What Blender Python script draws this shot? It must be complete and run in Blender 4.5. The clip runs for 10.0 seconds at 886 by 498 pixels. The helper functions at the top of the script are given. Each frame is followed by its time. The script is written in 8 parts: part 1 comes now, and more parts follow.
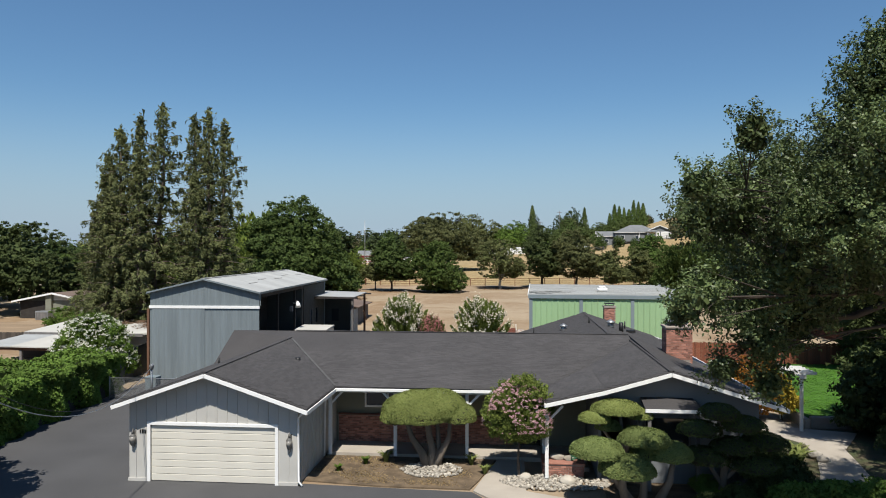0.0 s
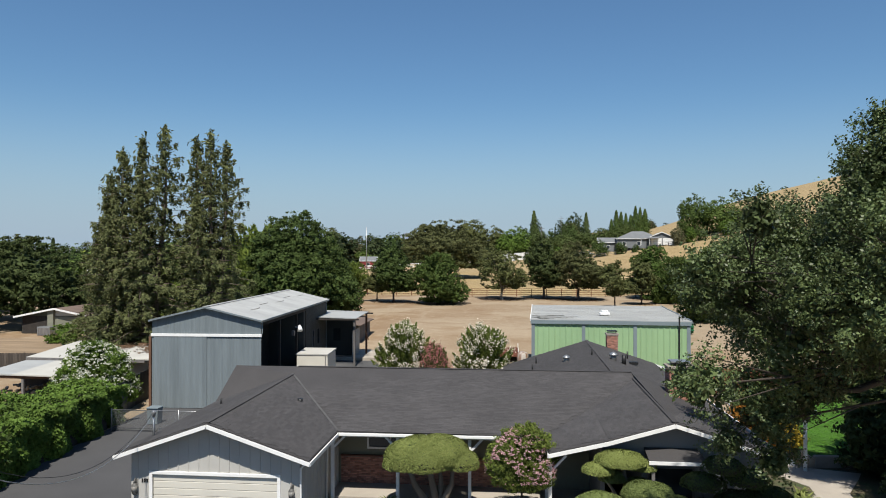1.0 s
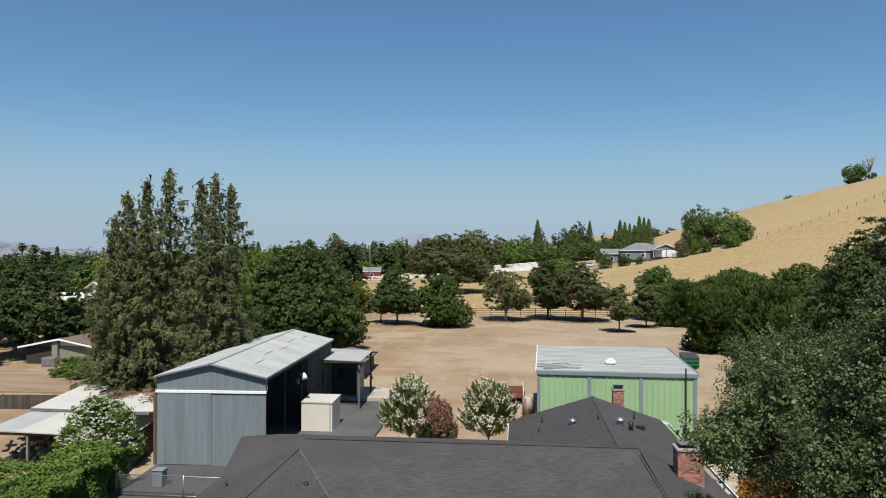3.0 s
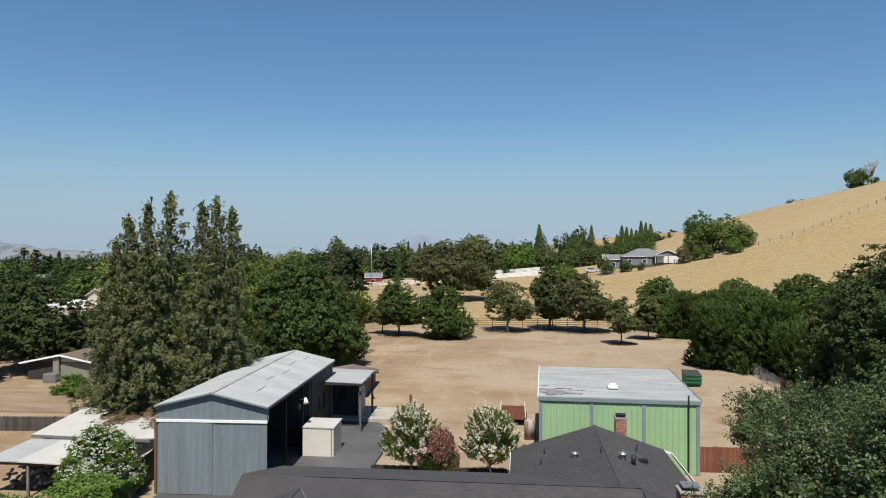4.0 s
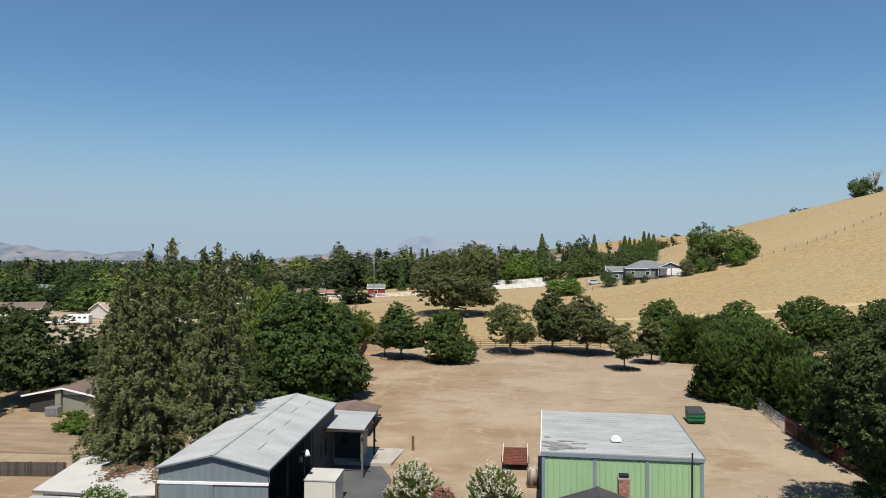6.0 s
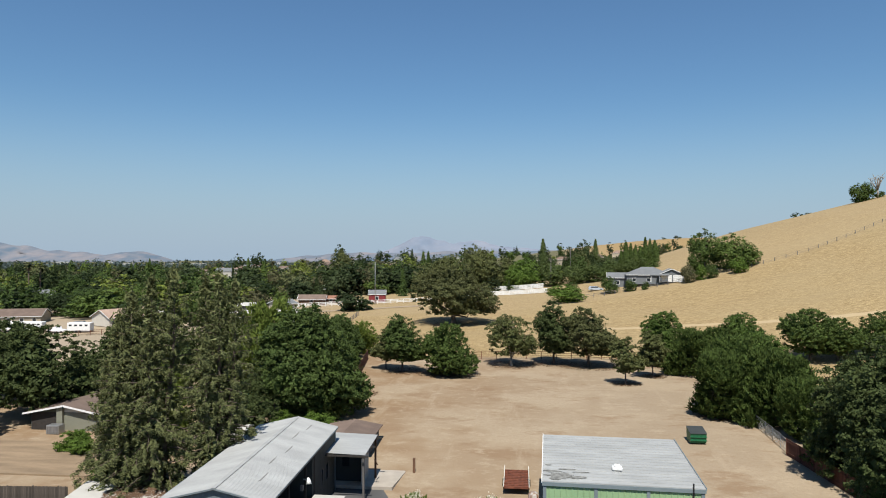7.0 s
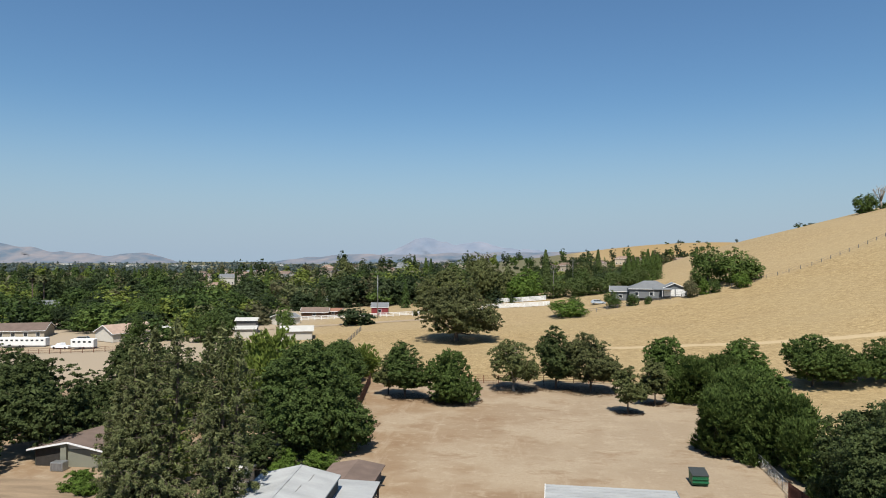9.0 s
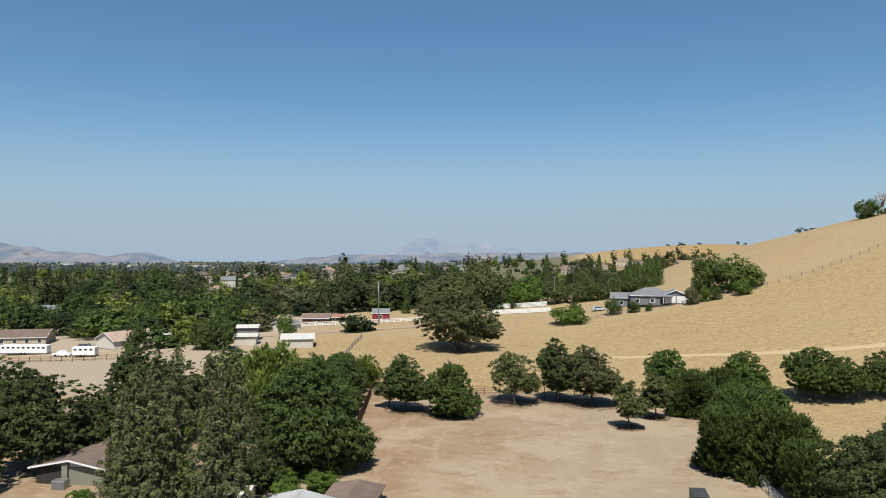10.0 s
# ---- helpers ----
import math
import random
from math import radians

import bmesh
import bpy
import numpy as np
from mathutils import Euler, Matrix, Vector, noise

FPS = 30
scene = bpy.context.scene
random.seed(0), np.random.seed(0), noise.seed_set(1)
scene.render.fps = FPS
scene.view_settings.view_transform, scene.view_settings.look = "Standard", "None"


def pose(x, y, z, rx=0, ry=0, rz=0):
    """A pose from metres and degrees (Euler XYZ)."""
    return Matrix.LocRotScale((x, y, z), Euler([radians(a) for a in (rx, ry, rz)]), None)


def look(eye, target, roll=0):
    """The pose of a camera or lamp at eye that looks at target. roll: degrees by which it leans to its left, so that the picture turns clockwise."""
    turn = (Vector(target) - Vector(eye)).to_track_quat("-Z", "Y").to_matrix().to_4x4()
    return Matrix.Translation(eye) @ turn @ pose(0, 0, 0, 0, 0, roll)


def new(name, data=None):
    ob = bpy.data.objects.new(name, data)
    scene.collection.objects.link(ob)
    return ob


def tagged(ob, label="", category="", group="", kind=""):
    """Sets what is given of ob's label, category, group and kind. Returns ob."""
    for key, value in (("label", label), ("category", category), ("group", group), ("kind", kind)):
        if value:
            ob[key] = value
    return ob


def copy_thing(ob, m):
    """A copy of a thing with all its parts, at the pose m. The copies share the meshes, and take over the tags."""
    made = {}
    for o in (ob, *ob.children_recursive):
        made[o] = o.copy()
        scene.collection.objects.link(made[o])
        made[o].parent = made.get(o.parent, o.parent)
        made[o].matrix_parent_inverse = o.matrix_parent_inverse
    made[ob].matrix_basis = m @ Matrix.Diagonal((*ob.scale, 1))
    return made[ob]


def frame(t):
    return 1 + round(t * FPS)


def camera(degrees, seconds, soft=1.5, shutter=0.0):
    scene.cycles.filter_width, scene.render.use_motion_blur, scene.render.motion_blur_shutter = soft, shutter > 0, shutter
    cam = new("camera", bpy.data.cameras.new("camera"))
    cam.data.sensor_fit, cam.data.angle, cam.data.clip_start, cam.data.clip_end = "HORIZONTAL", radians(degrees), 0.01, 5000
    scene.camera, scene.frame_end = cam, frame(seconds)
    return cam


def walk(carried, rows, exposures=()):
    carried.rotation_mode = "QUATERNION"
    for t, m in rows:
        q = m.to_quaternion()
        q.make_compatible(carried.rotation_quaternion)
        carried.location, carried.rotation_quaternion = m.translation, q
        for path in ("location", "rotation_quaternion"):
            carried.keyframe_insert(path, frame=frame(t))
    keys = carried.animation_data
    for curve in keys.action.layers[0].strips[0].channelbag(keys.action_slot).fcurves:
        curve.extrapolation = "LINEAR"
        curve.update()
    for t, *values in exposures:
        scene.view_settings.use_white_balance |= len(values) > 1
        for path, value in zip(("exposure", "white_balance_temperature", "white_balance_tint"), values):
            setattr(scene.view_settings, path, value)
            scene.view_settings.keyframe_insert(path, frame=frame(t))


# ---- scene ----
cam = camera(65.0, 10.0, soft=1.0)
METRES, EYE, TILT, LEAN, TURN = 21.0, 9.0, 0.0, 0.0, 5.5
ROWS = [
    (0.0, 0.0, 0.0, 0.0, -0.0, 0.0, 0.0),
    (0.5, -0.0015, 0.0016, 0.0434, 0.06, 0.05, -0.01),
    (1.0, -0.0027, 0.0037, 0.0878, 0.12, 0.1, -0.04),
    (1.5, -0.0049, 0.0066, 0.1322, 0.19, 0.13, -0.06),
    (2.0, -0.0074, 0.0074, 0.1763, 0.23, 0.14, -0.07),
    (2.5, -0.0094, 0.0096, 0.2218, 0.3, 0.16, -0.08),
    (4.0, -0.0112, 0.0208, 0.3591, 0.5, 0.23, -0.06),
    (4.5, -0.0106, 0.0261, 0.406, 0.56, 0.24, -0.06),
    (5.0, -0.0096, 0.0301, 0.4537, 0.62, 0.25, -0.06),
    (5.5, -0.0089, 0.0324, 0.5028, 0.68, 0.27, -0.05),
    (7.0, -0.0103, 0.0311, 0.6605, 0.81, 0.31, -0.08),
    (7.5, -0.0099, 0.0271, 0.7149, 0.87, 0.33, -0.08),
    (8.0, -0.0094, 0.0236, 0.7705, 0.92, 0.35, -0.1),
    (8.5, -0.0092, 0.0212, 0.8267, 0.97, 0.36, -0.12),
    (9.0, -0.0092, 0.0211, 0.8837, 1.03, 0.37, -0.12),
    (9.5, -0.009, 0.0196, 0.9403, 1.07, 0.37, -0.15),
    (10.0, -0.0078, 0.0189, 0.9981, 1.12, 0.36, -0.17),
]
walk(cam, [(t, pose(0, 0, EYE, TILT, LEAN, TURN) @ pose(METRES * x, METRES * y, METRES * z, 90 + pitch, roll, yaw)) for t, x, y, z, yaw, pitch, roll in ROWS])

# ---- light ----
SUN_AZ = math.radians(175.7)
world = bpy.data.worlds.new("sky")
scene.world = world
world.use_nodes = True
wn, wl = world.node_tree.nodes, world.node_tree.links
sky = wn.new("ShaderNodeTexSky")
sky.sky_type = "NISHITA"
sky.sun_disc = False
sky.sun_elevation, sky.sun_rotation = math.radians(59.0), SUN_AZ
sky.altitude, sky.air_density, sky.dust_density, sky.ozone_density = 0, 1.2, 0.2, 10.0
wn["Background"].inputs["Strength"].default_value = 0.072
# summer haze, the same all round, thickening toward the horizon
wtc, wsep, wmap, wmix = wn.new("ShaderNodeTexCoord"), wn.new("ShaderNodeSeparateXYZ"), wn.new("ShaderNodeMapRange"), wn.new("ShaderNodeMix")
wl.new(wtc.outputs["Generated"], wsep.inputs["Vector"])
wl.new(wsep.outputs["Z"], wmap.inputs["Value"])
wmap.interpolation_type = "SMOOTHERSTEP"
for key, value in (("From Min", -0.04), ("From Max", 0.24), ("To Min", 0.92), ("To Max", 0.0)):
    wmap.inputs[key].default_value = value
wmix.data_type = "RGBA"
wmix.inputs["B"].default_value = (3.65, 4.80, 6.15, 1)
wl.new(wmap.outputs["Result"], wmix.inputs["Factor"])
wtint = wn.new("ShaderNodeMix")
wtint.data_type, wtint.blend_type = "RGBA", "MULTIPLY"
wtint.inputs["Factor"].default_value = 1.0
wtint.inputs["B"].default_value = (0.96, 1.03, 1.0, 1)
wl.new(sky.outputs["Color"], wtint.inputs["A"])
wl.new(wtint.outputs["Result"], wmix.inputs["A"])
wl.new(wmix.outputs["Result"], wn["Background"].inputs["Color"])
sun_data = bpy.data.lights.new("sun", "SUN")
sun_data.energy, sun_data.angle, sun_data.color = 5.0, math.radians(0.55), (1.0, 0.95, 0.87)
sun = new("sun", sun_data)
sun.matrix_world = look((4.5, -59.9, 100), (0, 0, 0))
scene.view_settings.exposure = 0.45

# ---- materials ----
def mat(name, col, rough=0.8, var=0.2, scale=1.5, fine=25.0, bump=0.25, metal=0.0, col2=None, stretch=(1, 1, 1), rand=0.0, island=0.0, spec=0.4):
    """A procedural surface: two scales of colour variation, fine relief, optional difference from piece to piece."""
    m = bpy.data.materials.new(name)
    m.use_nodes = True
    nt = m.node_tree
    n, k = nt.nodes, nt.links
    b = n["Principled BSDF"]
    b.inputs["Metallic"].default_value = metal
    b.inputs["Specular IOR Level"].default_value = spec
    tc, mp = n.new("ShaderNodeTexCoord"), n.new("ShaderNodeMapping")
    mp.inputs["Scale"].default_value = stretch
    k.new(tc.outputs["Object"], mp.inputs["Vector"])
    big, small = n.new("ShaderNodeTexNoise"), n.new("ShaderNodeTexNoise")
    big.inputs["Scale"].default_value, big.inputs["Detail"].default_value = scale, 5
    small.inputs["Scale"].default_value, small.inputs["Detail"].default_value = fine, 3
    k.new(mp.outputs["Vector"], big.inputs["Vector"])
    k.new(mp.outputs["Vector"], small.inputs["Vector"])
    c2 = col2 if col2 else tuple(c * (1 - 1.6 * var) for c in col)
    ramp = n.new("ShaderNodeValToRGB")
    ramp.color_ramp.elements[0].position, ramp.color_ramp.elements[1].position = 0.35, 0.68
    ramp.color_ramp.elements[0].color, ramp.color_ramp.elements[1].color = (*c2, 1), (*col, 1)
    k.new(big.outputs["Fac"], ramp.inputs["Fac"])
    hsv = n.new("ShaderNodeHueSaturation")
    k.new(ramp.outputs["Color"], hsv.inputs["Color"])
    mr = n.new("ShaderNodeMapRange")
    mr.inputs["To Min"].default_value, mr.inputs["To Max"].default_value = 1 - var, 1 + var
    k.new(small.outputs["Fac"], mr.inputs["Value"])
    last = mr.outputs["Result"]
    for amount, node, out in ((rand, "ShaderNodeObjectInfo", "Random"), (island, "ShaderNodeNewGeometry", "Random Per Island")):
        if amount:
            src = n.new(node)
            r2 = n.new("ShaderNodeMapRange")
            r2.inputs["To Min"].default_value, r2.inputs["To Max"].default_value = 1 - amount, 1 + amount
            k.new(src.outputs[out], r2.inputs["Value"])
            mu = n.new("ShaderNodeMath")
            mu.operation = "MULTIPLY"
            k.new(last, mu.inputs[0])
            k.new(r2.outputs["Result"], mu.inputs[1])
            last = mu.outputs["Value"]
    k.new(last, hsv.inputs["Value"])
    k.new(hsv.outputs["Color"], b.inputs["Base Color"])
    b.inputs["Roughness"].default_value = rough
    if bump:
        bp = n.new("ShaderNodeBump")
        bp.inputs["Strength"].default_value, bp.inputs["Distance"].default_value = bump, 0.02
        k.new(small.outputs["Fac"], bp.inputs["Height"])
        k.new(bp.outputs["Normal"], b.inputs["Normal"])
    return m


def leaf_mat(name, col, col2, island=0.35, thin=0.17, rough=0.7):
    """Foliage: each leaf its own shade between two greens, some light shining through."""
    m = bpy.data.materials.new(name)
    m.use_nodes = True
    n, k = m.node_tree.nodes, m.node_tree.links
    b = n["Principled BSDF"]
    b.inputs["Roughness"].default_value = rough
    b.inputs["Specular IOR Level"].default_value = 0.12
    geo = n.new("ShaderNodeNewGeometry")
    mix = n.new("ShaderNodeMix")
    mix.data_type = "RGBA"
    mix.inputs["A"].default_value, mix.inputs["B"].default_value = (*col, 1), (*col2, 1)
    tame = n.new("ShaderNodeMapRange")
    tame.inputs["To Min"].default_value, tame.inputs["To Max"].default_value = 0.15, 0.75
    k.new(geo.outputs["Random Per Island"], tame.inputs["Value"])
    k.new(tame.outputs["Result"], mix.inputs["Factor"])
    tc, nz = n.new("ShaderNodeTexCoord"), n.new("ShaderNodeTexNoise")
    nz.inputs["Scale"].default_value = 0.6
    k.new(tc.outputs["Object"], nz.inputs["Vector"])
    mr = n.new("ShaderNodeMapRange")
    mr.inputs["From Min"].default_value, mr.inputs["From Max"].default_value = 0.3, 0.7
    mr.inputs["To Min"].default_value, mr.inputs["To Max"].default_value = 1 - island, 1 + island
    k.new(nz.outputs["Fac"], mr.inputs["Value"])
    hsv = n.new("ShaderNodeHueSaturation")
    k.new(mix.outputs["Result"], hsv.inputs["Color"])
    k.new(mr.outputs["Result"], hsv.inputs["Value"])
    k.new(hsv.outputs["Color"], b.inputs["Base Color"])
    tr, ms = n.new("ShaderNodeBsdfTranslucent"), n.new("ShaderNodeMixShader")
    k.new(hsv.outputs["Color"], tr.inputs["Color"])
    ms.inputs["Fac"].default_value = thin
    k.new(b.outputs["BSDF"], ms.inputs[1])
    k.new(tr.outputs["BSDF"], ms.inputs[2])
    k.new(ms.outputs["Shader"], n["Material Output"].inputs["Surface"])
    return m


M_ASPHALT = mat("asphalt", (0.065, 0.065, 0.067), 0.92, 0.12, 0.35, 60, 0.3)
M_CONCRETE = mat("concrete", (0.365, 0.327, 0.274), 0.9, 0.10, 0.8, 40, 0.2)
M_BED = mat("bark_soil", (0.152, 0.110, 0.068), 1.0, 0.3, 2.0, 18, 0.8)
M_SHINGLE = mat("asphalt_shingle", (0.056, 0.053, 0.053), 0.95, 0.12, 0.5, 60, 0.5, island=0.15, rand=0.15)
M_SIDING = mat("grey_siding", (0.415, 0.405, 0.375), 0.75, 0.06, 1.0, 35, 0.15)
# copy of the grey siding, tree and eave shade put into its colour
M_SIDING_DARK = mat("shaded_grey_siding", (0.145, 0.156, 0.163), 0.75, 0.06, 1.0, 35, 0.15)
M_WHITE = mat("white_paint", (0.704, 0.704, 0.686), 0.55, 0.05, 2.0, 30, 0.08)
M_CREAM = mat("cream_door", (0.541, 0.517, 0.451), 0.55, 0.04, 1.2, 25, 0.06)
M_BRICK = mat("red_brick", (0.245, 0.116, 0.085), 0.9, 0.15, 3.0, 45, 0.4, rand=0.45, island=0.4)
M_MORTAR = mat("mortar", (0.274, 0.236, 0.205), 0.95, 0.1, 3.0, 40, 0.3)
M_METAL_WALL = mat("grey_blue_steel_cladding", (0.168, 0.198, 0.210), 0.55, 0.14, 1.1, 14, 0.05, metal=0.0, stretch=(2.5, 2.5, 0.14))
M_METAL_ROOF = mat("galvanised_roof", (0.345, 0.352, 0.342), 0.6, 0.13, 0.7, 9, 0.05, metal=0.0, stretch=(0.35, 1, 1))
M_GREEN_WALL = mat("green_steel_cladding", (0.264, 0.400, 0.216), 0.5, 0.05, 0.5, 12, 0.05, metal=0.05)
M_TRIM_STEEL = mat("blue_grey_trim", (0.167, 0.205, 0.220), 0.5, 0.06, 1.0, 20, 0.05)
# dark timber, and a stand-in for shade in openings and inside foliage
M_DARK = mat("dark_timber_and_shade", (0.035, 0.030, 0.026), 0.9, 0.2, 2.0, 30, 0.3)
M_WOOD = mat("brown_weathered_wood", (0.122, 0.065, 0.038), 0.9, 0.22, 1.5, 20, 0.4, stretch=(4, 4, 0.5), rand=0.2)
M_REDWOOD = mat("red_stained_fence", (0.198, 0.065, 0.034), 0.85, 0.2, 1.5, 20, 0.4, stretch=(4, 4, 0.5), rand=0.25)
M_GREYWOOD = mat("grey_weathered_timber", (0.152, 0.144, 0.137), 0.9, 0.2, 1.5, 20, 0.4, stretch=(4, 4, 0.5), rand=0.2)
M_RUST = mat("rusty_steel", (0.167, 0.053, 0.027), 0.85, 0.3, 3.0, 20, 0.4)
M_BARK = mat("bark", (0.129, 0.099, 0.076), 0.95, 0.25, 2.0, 14, 0.9, stretch=(1, 1, 0.3))
M_DARK_BARK = mat("dark_oak_bark", (0.060, 0.048, 0.038), 0.95, 0.25, 2.0, 14, 0.9, stretch=(1, 1, 0.3))
M_PALE_BARK = mat("pale_bark", (0.300, 0.270, 0.230), 0.9, 0.2, 2.0, 14, 0.6, stretch=(1, 1, 0.3))
M_GREYBARK = mat("grey_brown_bark", (0.175, 0.145, 0.115), 0.9, 0.25, 2.0, 14, 0.8, stretch=(1, 1, 0.3))
M_GLASS = mat("window_glass", (0.020, 0.025, 0.030), 0.06, 0.02, 1, 5, 0.0, spec=0.8)
M_PEBBLE = mat("river_pebble", (0.320, 0.292, 0.245), 0.85, 0.1, 3, 30, 0.2, rand=0.3, island=0.4)
M_WHITE_ROOF = mat("white_coated_roof", (0.440, 0.430, 0.392), 0.8, 0.08, 0.5, 12, 0.1)
M_BLACK = mat("black_iron", (0.020, 0.020, 0.020), 0.5, 0.1, 3, 30, 0.1, metal=0.3)
M_STEEL = mat("galvanised_steel", (0.342, 0.350, 0.350), 0.4, 0.08, 3, 25, 0.05, metal=0.7)
M_BINGREEN = mat("green_dumpster_paint", (0.015, 0.122, 0.053), 0.5, 0.12, 2, 20, 0.1)
M_BARNRED = mat("barn_red_paint", (0.198, 0.027, 0.030), 0.75, 0.1, 1, 20, 0.1)
M_TAN_STUCCO = mat("tan_stucco", (0.395, 0.342, 0.258), 0.9, 0.06, 0.5, 20, 0.2, rand=0.15)
M_PALE_STUCCO = mat("pale_stucco", (0.502, 0.471, 0.410), 0.9, 0.06, 0.5, 20, 0.2, rand=0.12)
M_OLIVE_WALL = mat("olive_siding", (0.190, 0.190, 0.144), 0.85, 0.08, 0.6, 20, 0.15)
# copy of the olive siding, darkened for the shade of wide eaves
M_DIM_OLIVE = mat("shaded_olive_siding", (0.080, 0.086, 0.064), 0.85, 0.1, 0.6, 20, 0.15)
M_ROOF_BROWN = mat("brown_shingle", (0.152, 0.110, 0.087), 0.95, 0.14, 0.6, 14, 0.4, rand=0.2)
M_ROOF_TERRA = mat("terracotta_tile", (0.258, 0.129, 0.084), 0.9, 0.15, 0.8, 12, 0.4)
M_ROOF_TAN = mat("tan_concrete_tile", (0.215, 0.150, 0.110), 0.9, 0.14, 0.8, 12, 0.3, rand=0.25)
M_ROOF_GREY = mat("grey_tile_roof", (0.152, 0.160, 0.163), 0.85, 0.1, 0.6, 12, 0.3)

L_OAK = leaf_mat("oak_leaves", (0.034, 0.050, 0.016), (0.071, 0.090, 0.030), 0.30)
L_NEAR = leaf_mat("broad_oak_leaves", (0.040, 0.064, 0.021), (0.120, 0.152, 0.058), 0.5, 0.2, 0.45)
L_NEAR.node_tree.nodes["Principled BSDF"].inputs["Specular IOR Level"].default_value = 0.25
L_OAK2 = leaf_mat("live_oak_leaves", (0.035, 0.059, 0.015), (0.081, 0.114, 0.031), 0.28)
L_OAK3 = leaf_mat("olive_leaves", (0.067, 0.080, 0.027), (0.120, 0.130, 0.048), 0.25)
L_CON = leaf_mat("cedar_needles", (0.078, 0.092, 0.036), (0.172, 0.186, 0.078), 0.28, 0.22)
L_OLIVEDARK = leaf_mat("brown_green_oak_leaves", (0.056, 0.065, 0.025), (0.110, 0.116, 0.045), 0.28)
L_DOME = leaf_mat("fresh_green_leaves", (0.038, 0.070, 0.011), (0.088, 0.130, 0.032), 0.25)
L_BRIGHT = leaf_mat("bright_green_leaves", (0.058, 0.105, 0.015), (0.111, 0.165, 0.032), 0.3)
L_YELLOW = leaf_mat("yellow_green_leaves", (0.095, 0.140, 0.026), (0.185, 0.225, 0.048), 0.3)
L_BUSH = leaf_mat("feathery_green_leaves", (0.040, 0.068, 0.016), (0.092, 0.128, 0.032), 0.3)
L_HEDGE = leaf_mat("hedge_leaves", (0.053, 0.099, 0.016), (0.123, 0.189, 0.037), 0.35, 0.12)
L_TOP = leaf_mat("clipped_juniper", (0.112, 0.141, 0.038), (0.221, 0.246, 0.078), 0.25, 0.15)
L_TOPDARK = leaf_mat("clipped_dark_juniper", (0.096, 0.131, 0.041), (0.197, 0.232, 0.078), 0.25, 0.15)
L_MYRT = leaf_mat("myrtle_leaves", (0.070, 0.105, 0.022), (0.160, 0.190, 0.042), 0.25)
L_MYRTDARK = leaf_mat("dark_myrtle_leaves", (0.050, 0.082, 0.020), (0.105, 0.140, 0.036), 0.25)
L_PINK = leaf_mat("pink_blossom", (0.50, 0.28, 0.31), (0.62, 0.44, 0.43), 0.15, 0.4)
L_CREAMF = leaf_mat("cream_blossom", (0.612, 0.561, 0.425), (0.680, 0.646, 0.544), 0.1, 0.4)
L_WHITEF = leaf_mat("white_blossom", (0.650, 0.650, 0.540), (0.700, 0.705, 0.610), 0.1, 0.4)
L_ORANGE = leaf_mat("orange_leaves", (0.189, 0.068, 0.012), (0.258, 0.128, 0.019), 0.3)
L_DEADRED = leaf_mat("faded_red_blossom", (0.235, 0.090, 0.085), (0.330, 0.150, 0.130), 0.2)
L_FAR = leaf_mat("far_foliage", (0.050, 0.075, 0.022), (0.100, 0.128, 0.040), 0.2)
L_MIX = [leaf_mat("mixed_foliage", tuple(0.62 * c for c in col), tuple(1.25 * c for c in col), 0.2) for col in ((0.040, 0.060, 0.020), (0.058, 0.092, 0.024), (0.088, 0.130, 0.030), (0.155, 0.190, 0.038), (0.118, 0.130, 0.056), (0.055, 0.076, 0.032), (0.030, 0.046, 0.018), (0.105, 0.102, 0.050))]
# distance haze is mixed into this leaf colour: paler and bluer than near foliage
L_VALLEY = leaf_mat("hazed_valley_foliage", (0.070, 0.098, 0.092), (0.112, 0.140, 0.132), 0.3)
L_GRASS = leaf_mat("lawn_grass", (0.055, 0.150, 0.016), (0.085, 0.190, 0.024), 0.15)


# ---- builders ----
BASE = {}


def thing(name, base=(0, 0, 0), label="", category="", group="", local=False, rz=0.0, kind=""):
    """A top-level thing: an Empty at its base. Parts are given in world metres, or from the base if local."""
    ob = new(name)
    ob.matrix_basis = pose(*base, 0, 0, rz)
    BASE[ob.name] = Vector((0, 0, 0)) if local else Vector(base)
    return tagged(ob, label, category, group, kind)


def part(name, bm, material, parent, label="", kind=""):
    """Links a bmesh (or a ready mesh) as one mesh object under a thing or a part."""
    off = BASE[parent.name]
    if isinstance(bm, bpy.types.Mesh):
        me = bm
    else:
        if off.length:
            bm.transform(Matrix.Translation(-off))
        me = bpy.data.meshes.new(name)
        bm.to_mesh(me)
        bm.free()
    if not me.materials:
        me.materials.append(material)
    ob = new(name, me)
    ob.parent = parent
    BASE[ob.name] = off
    return tagged(ob, label, kind=kind)


def piece(name, me, loc, parent, rz=0.0):
    """One of many alike pieces on a shared mesh."""
    ob = new(name, me)
    ob.parent = parent
    ob.matrix_basis = Matrix.Translation(-BASE[parent.name]) @ pose(*loc, 0, 0, rz)
    return ob


def solid(name, bm, material, label="", category="", group="", kind=""):
    """A top-level thing of one mesh."""
    me = bpy.data.meshes.new(name)
    bm.to_mesh(me)
    bm.free()
    me.materials.append(material)
    return tagged(new(name, me), label, category, group, kind)


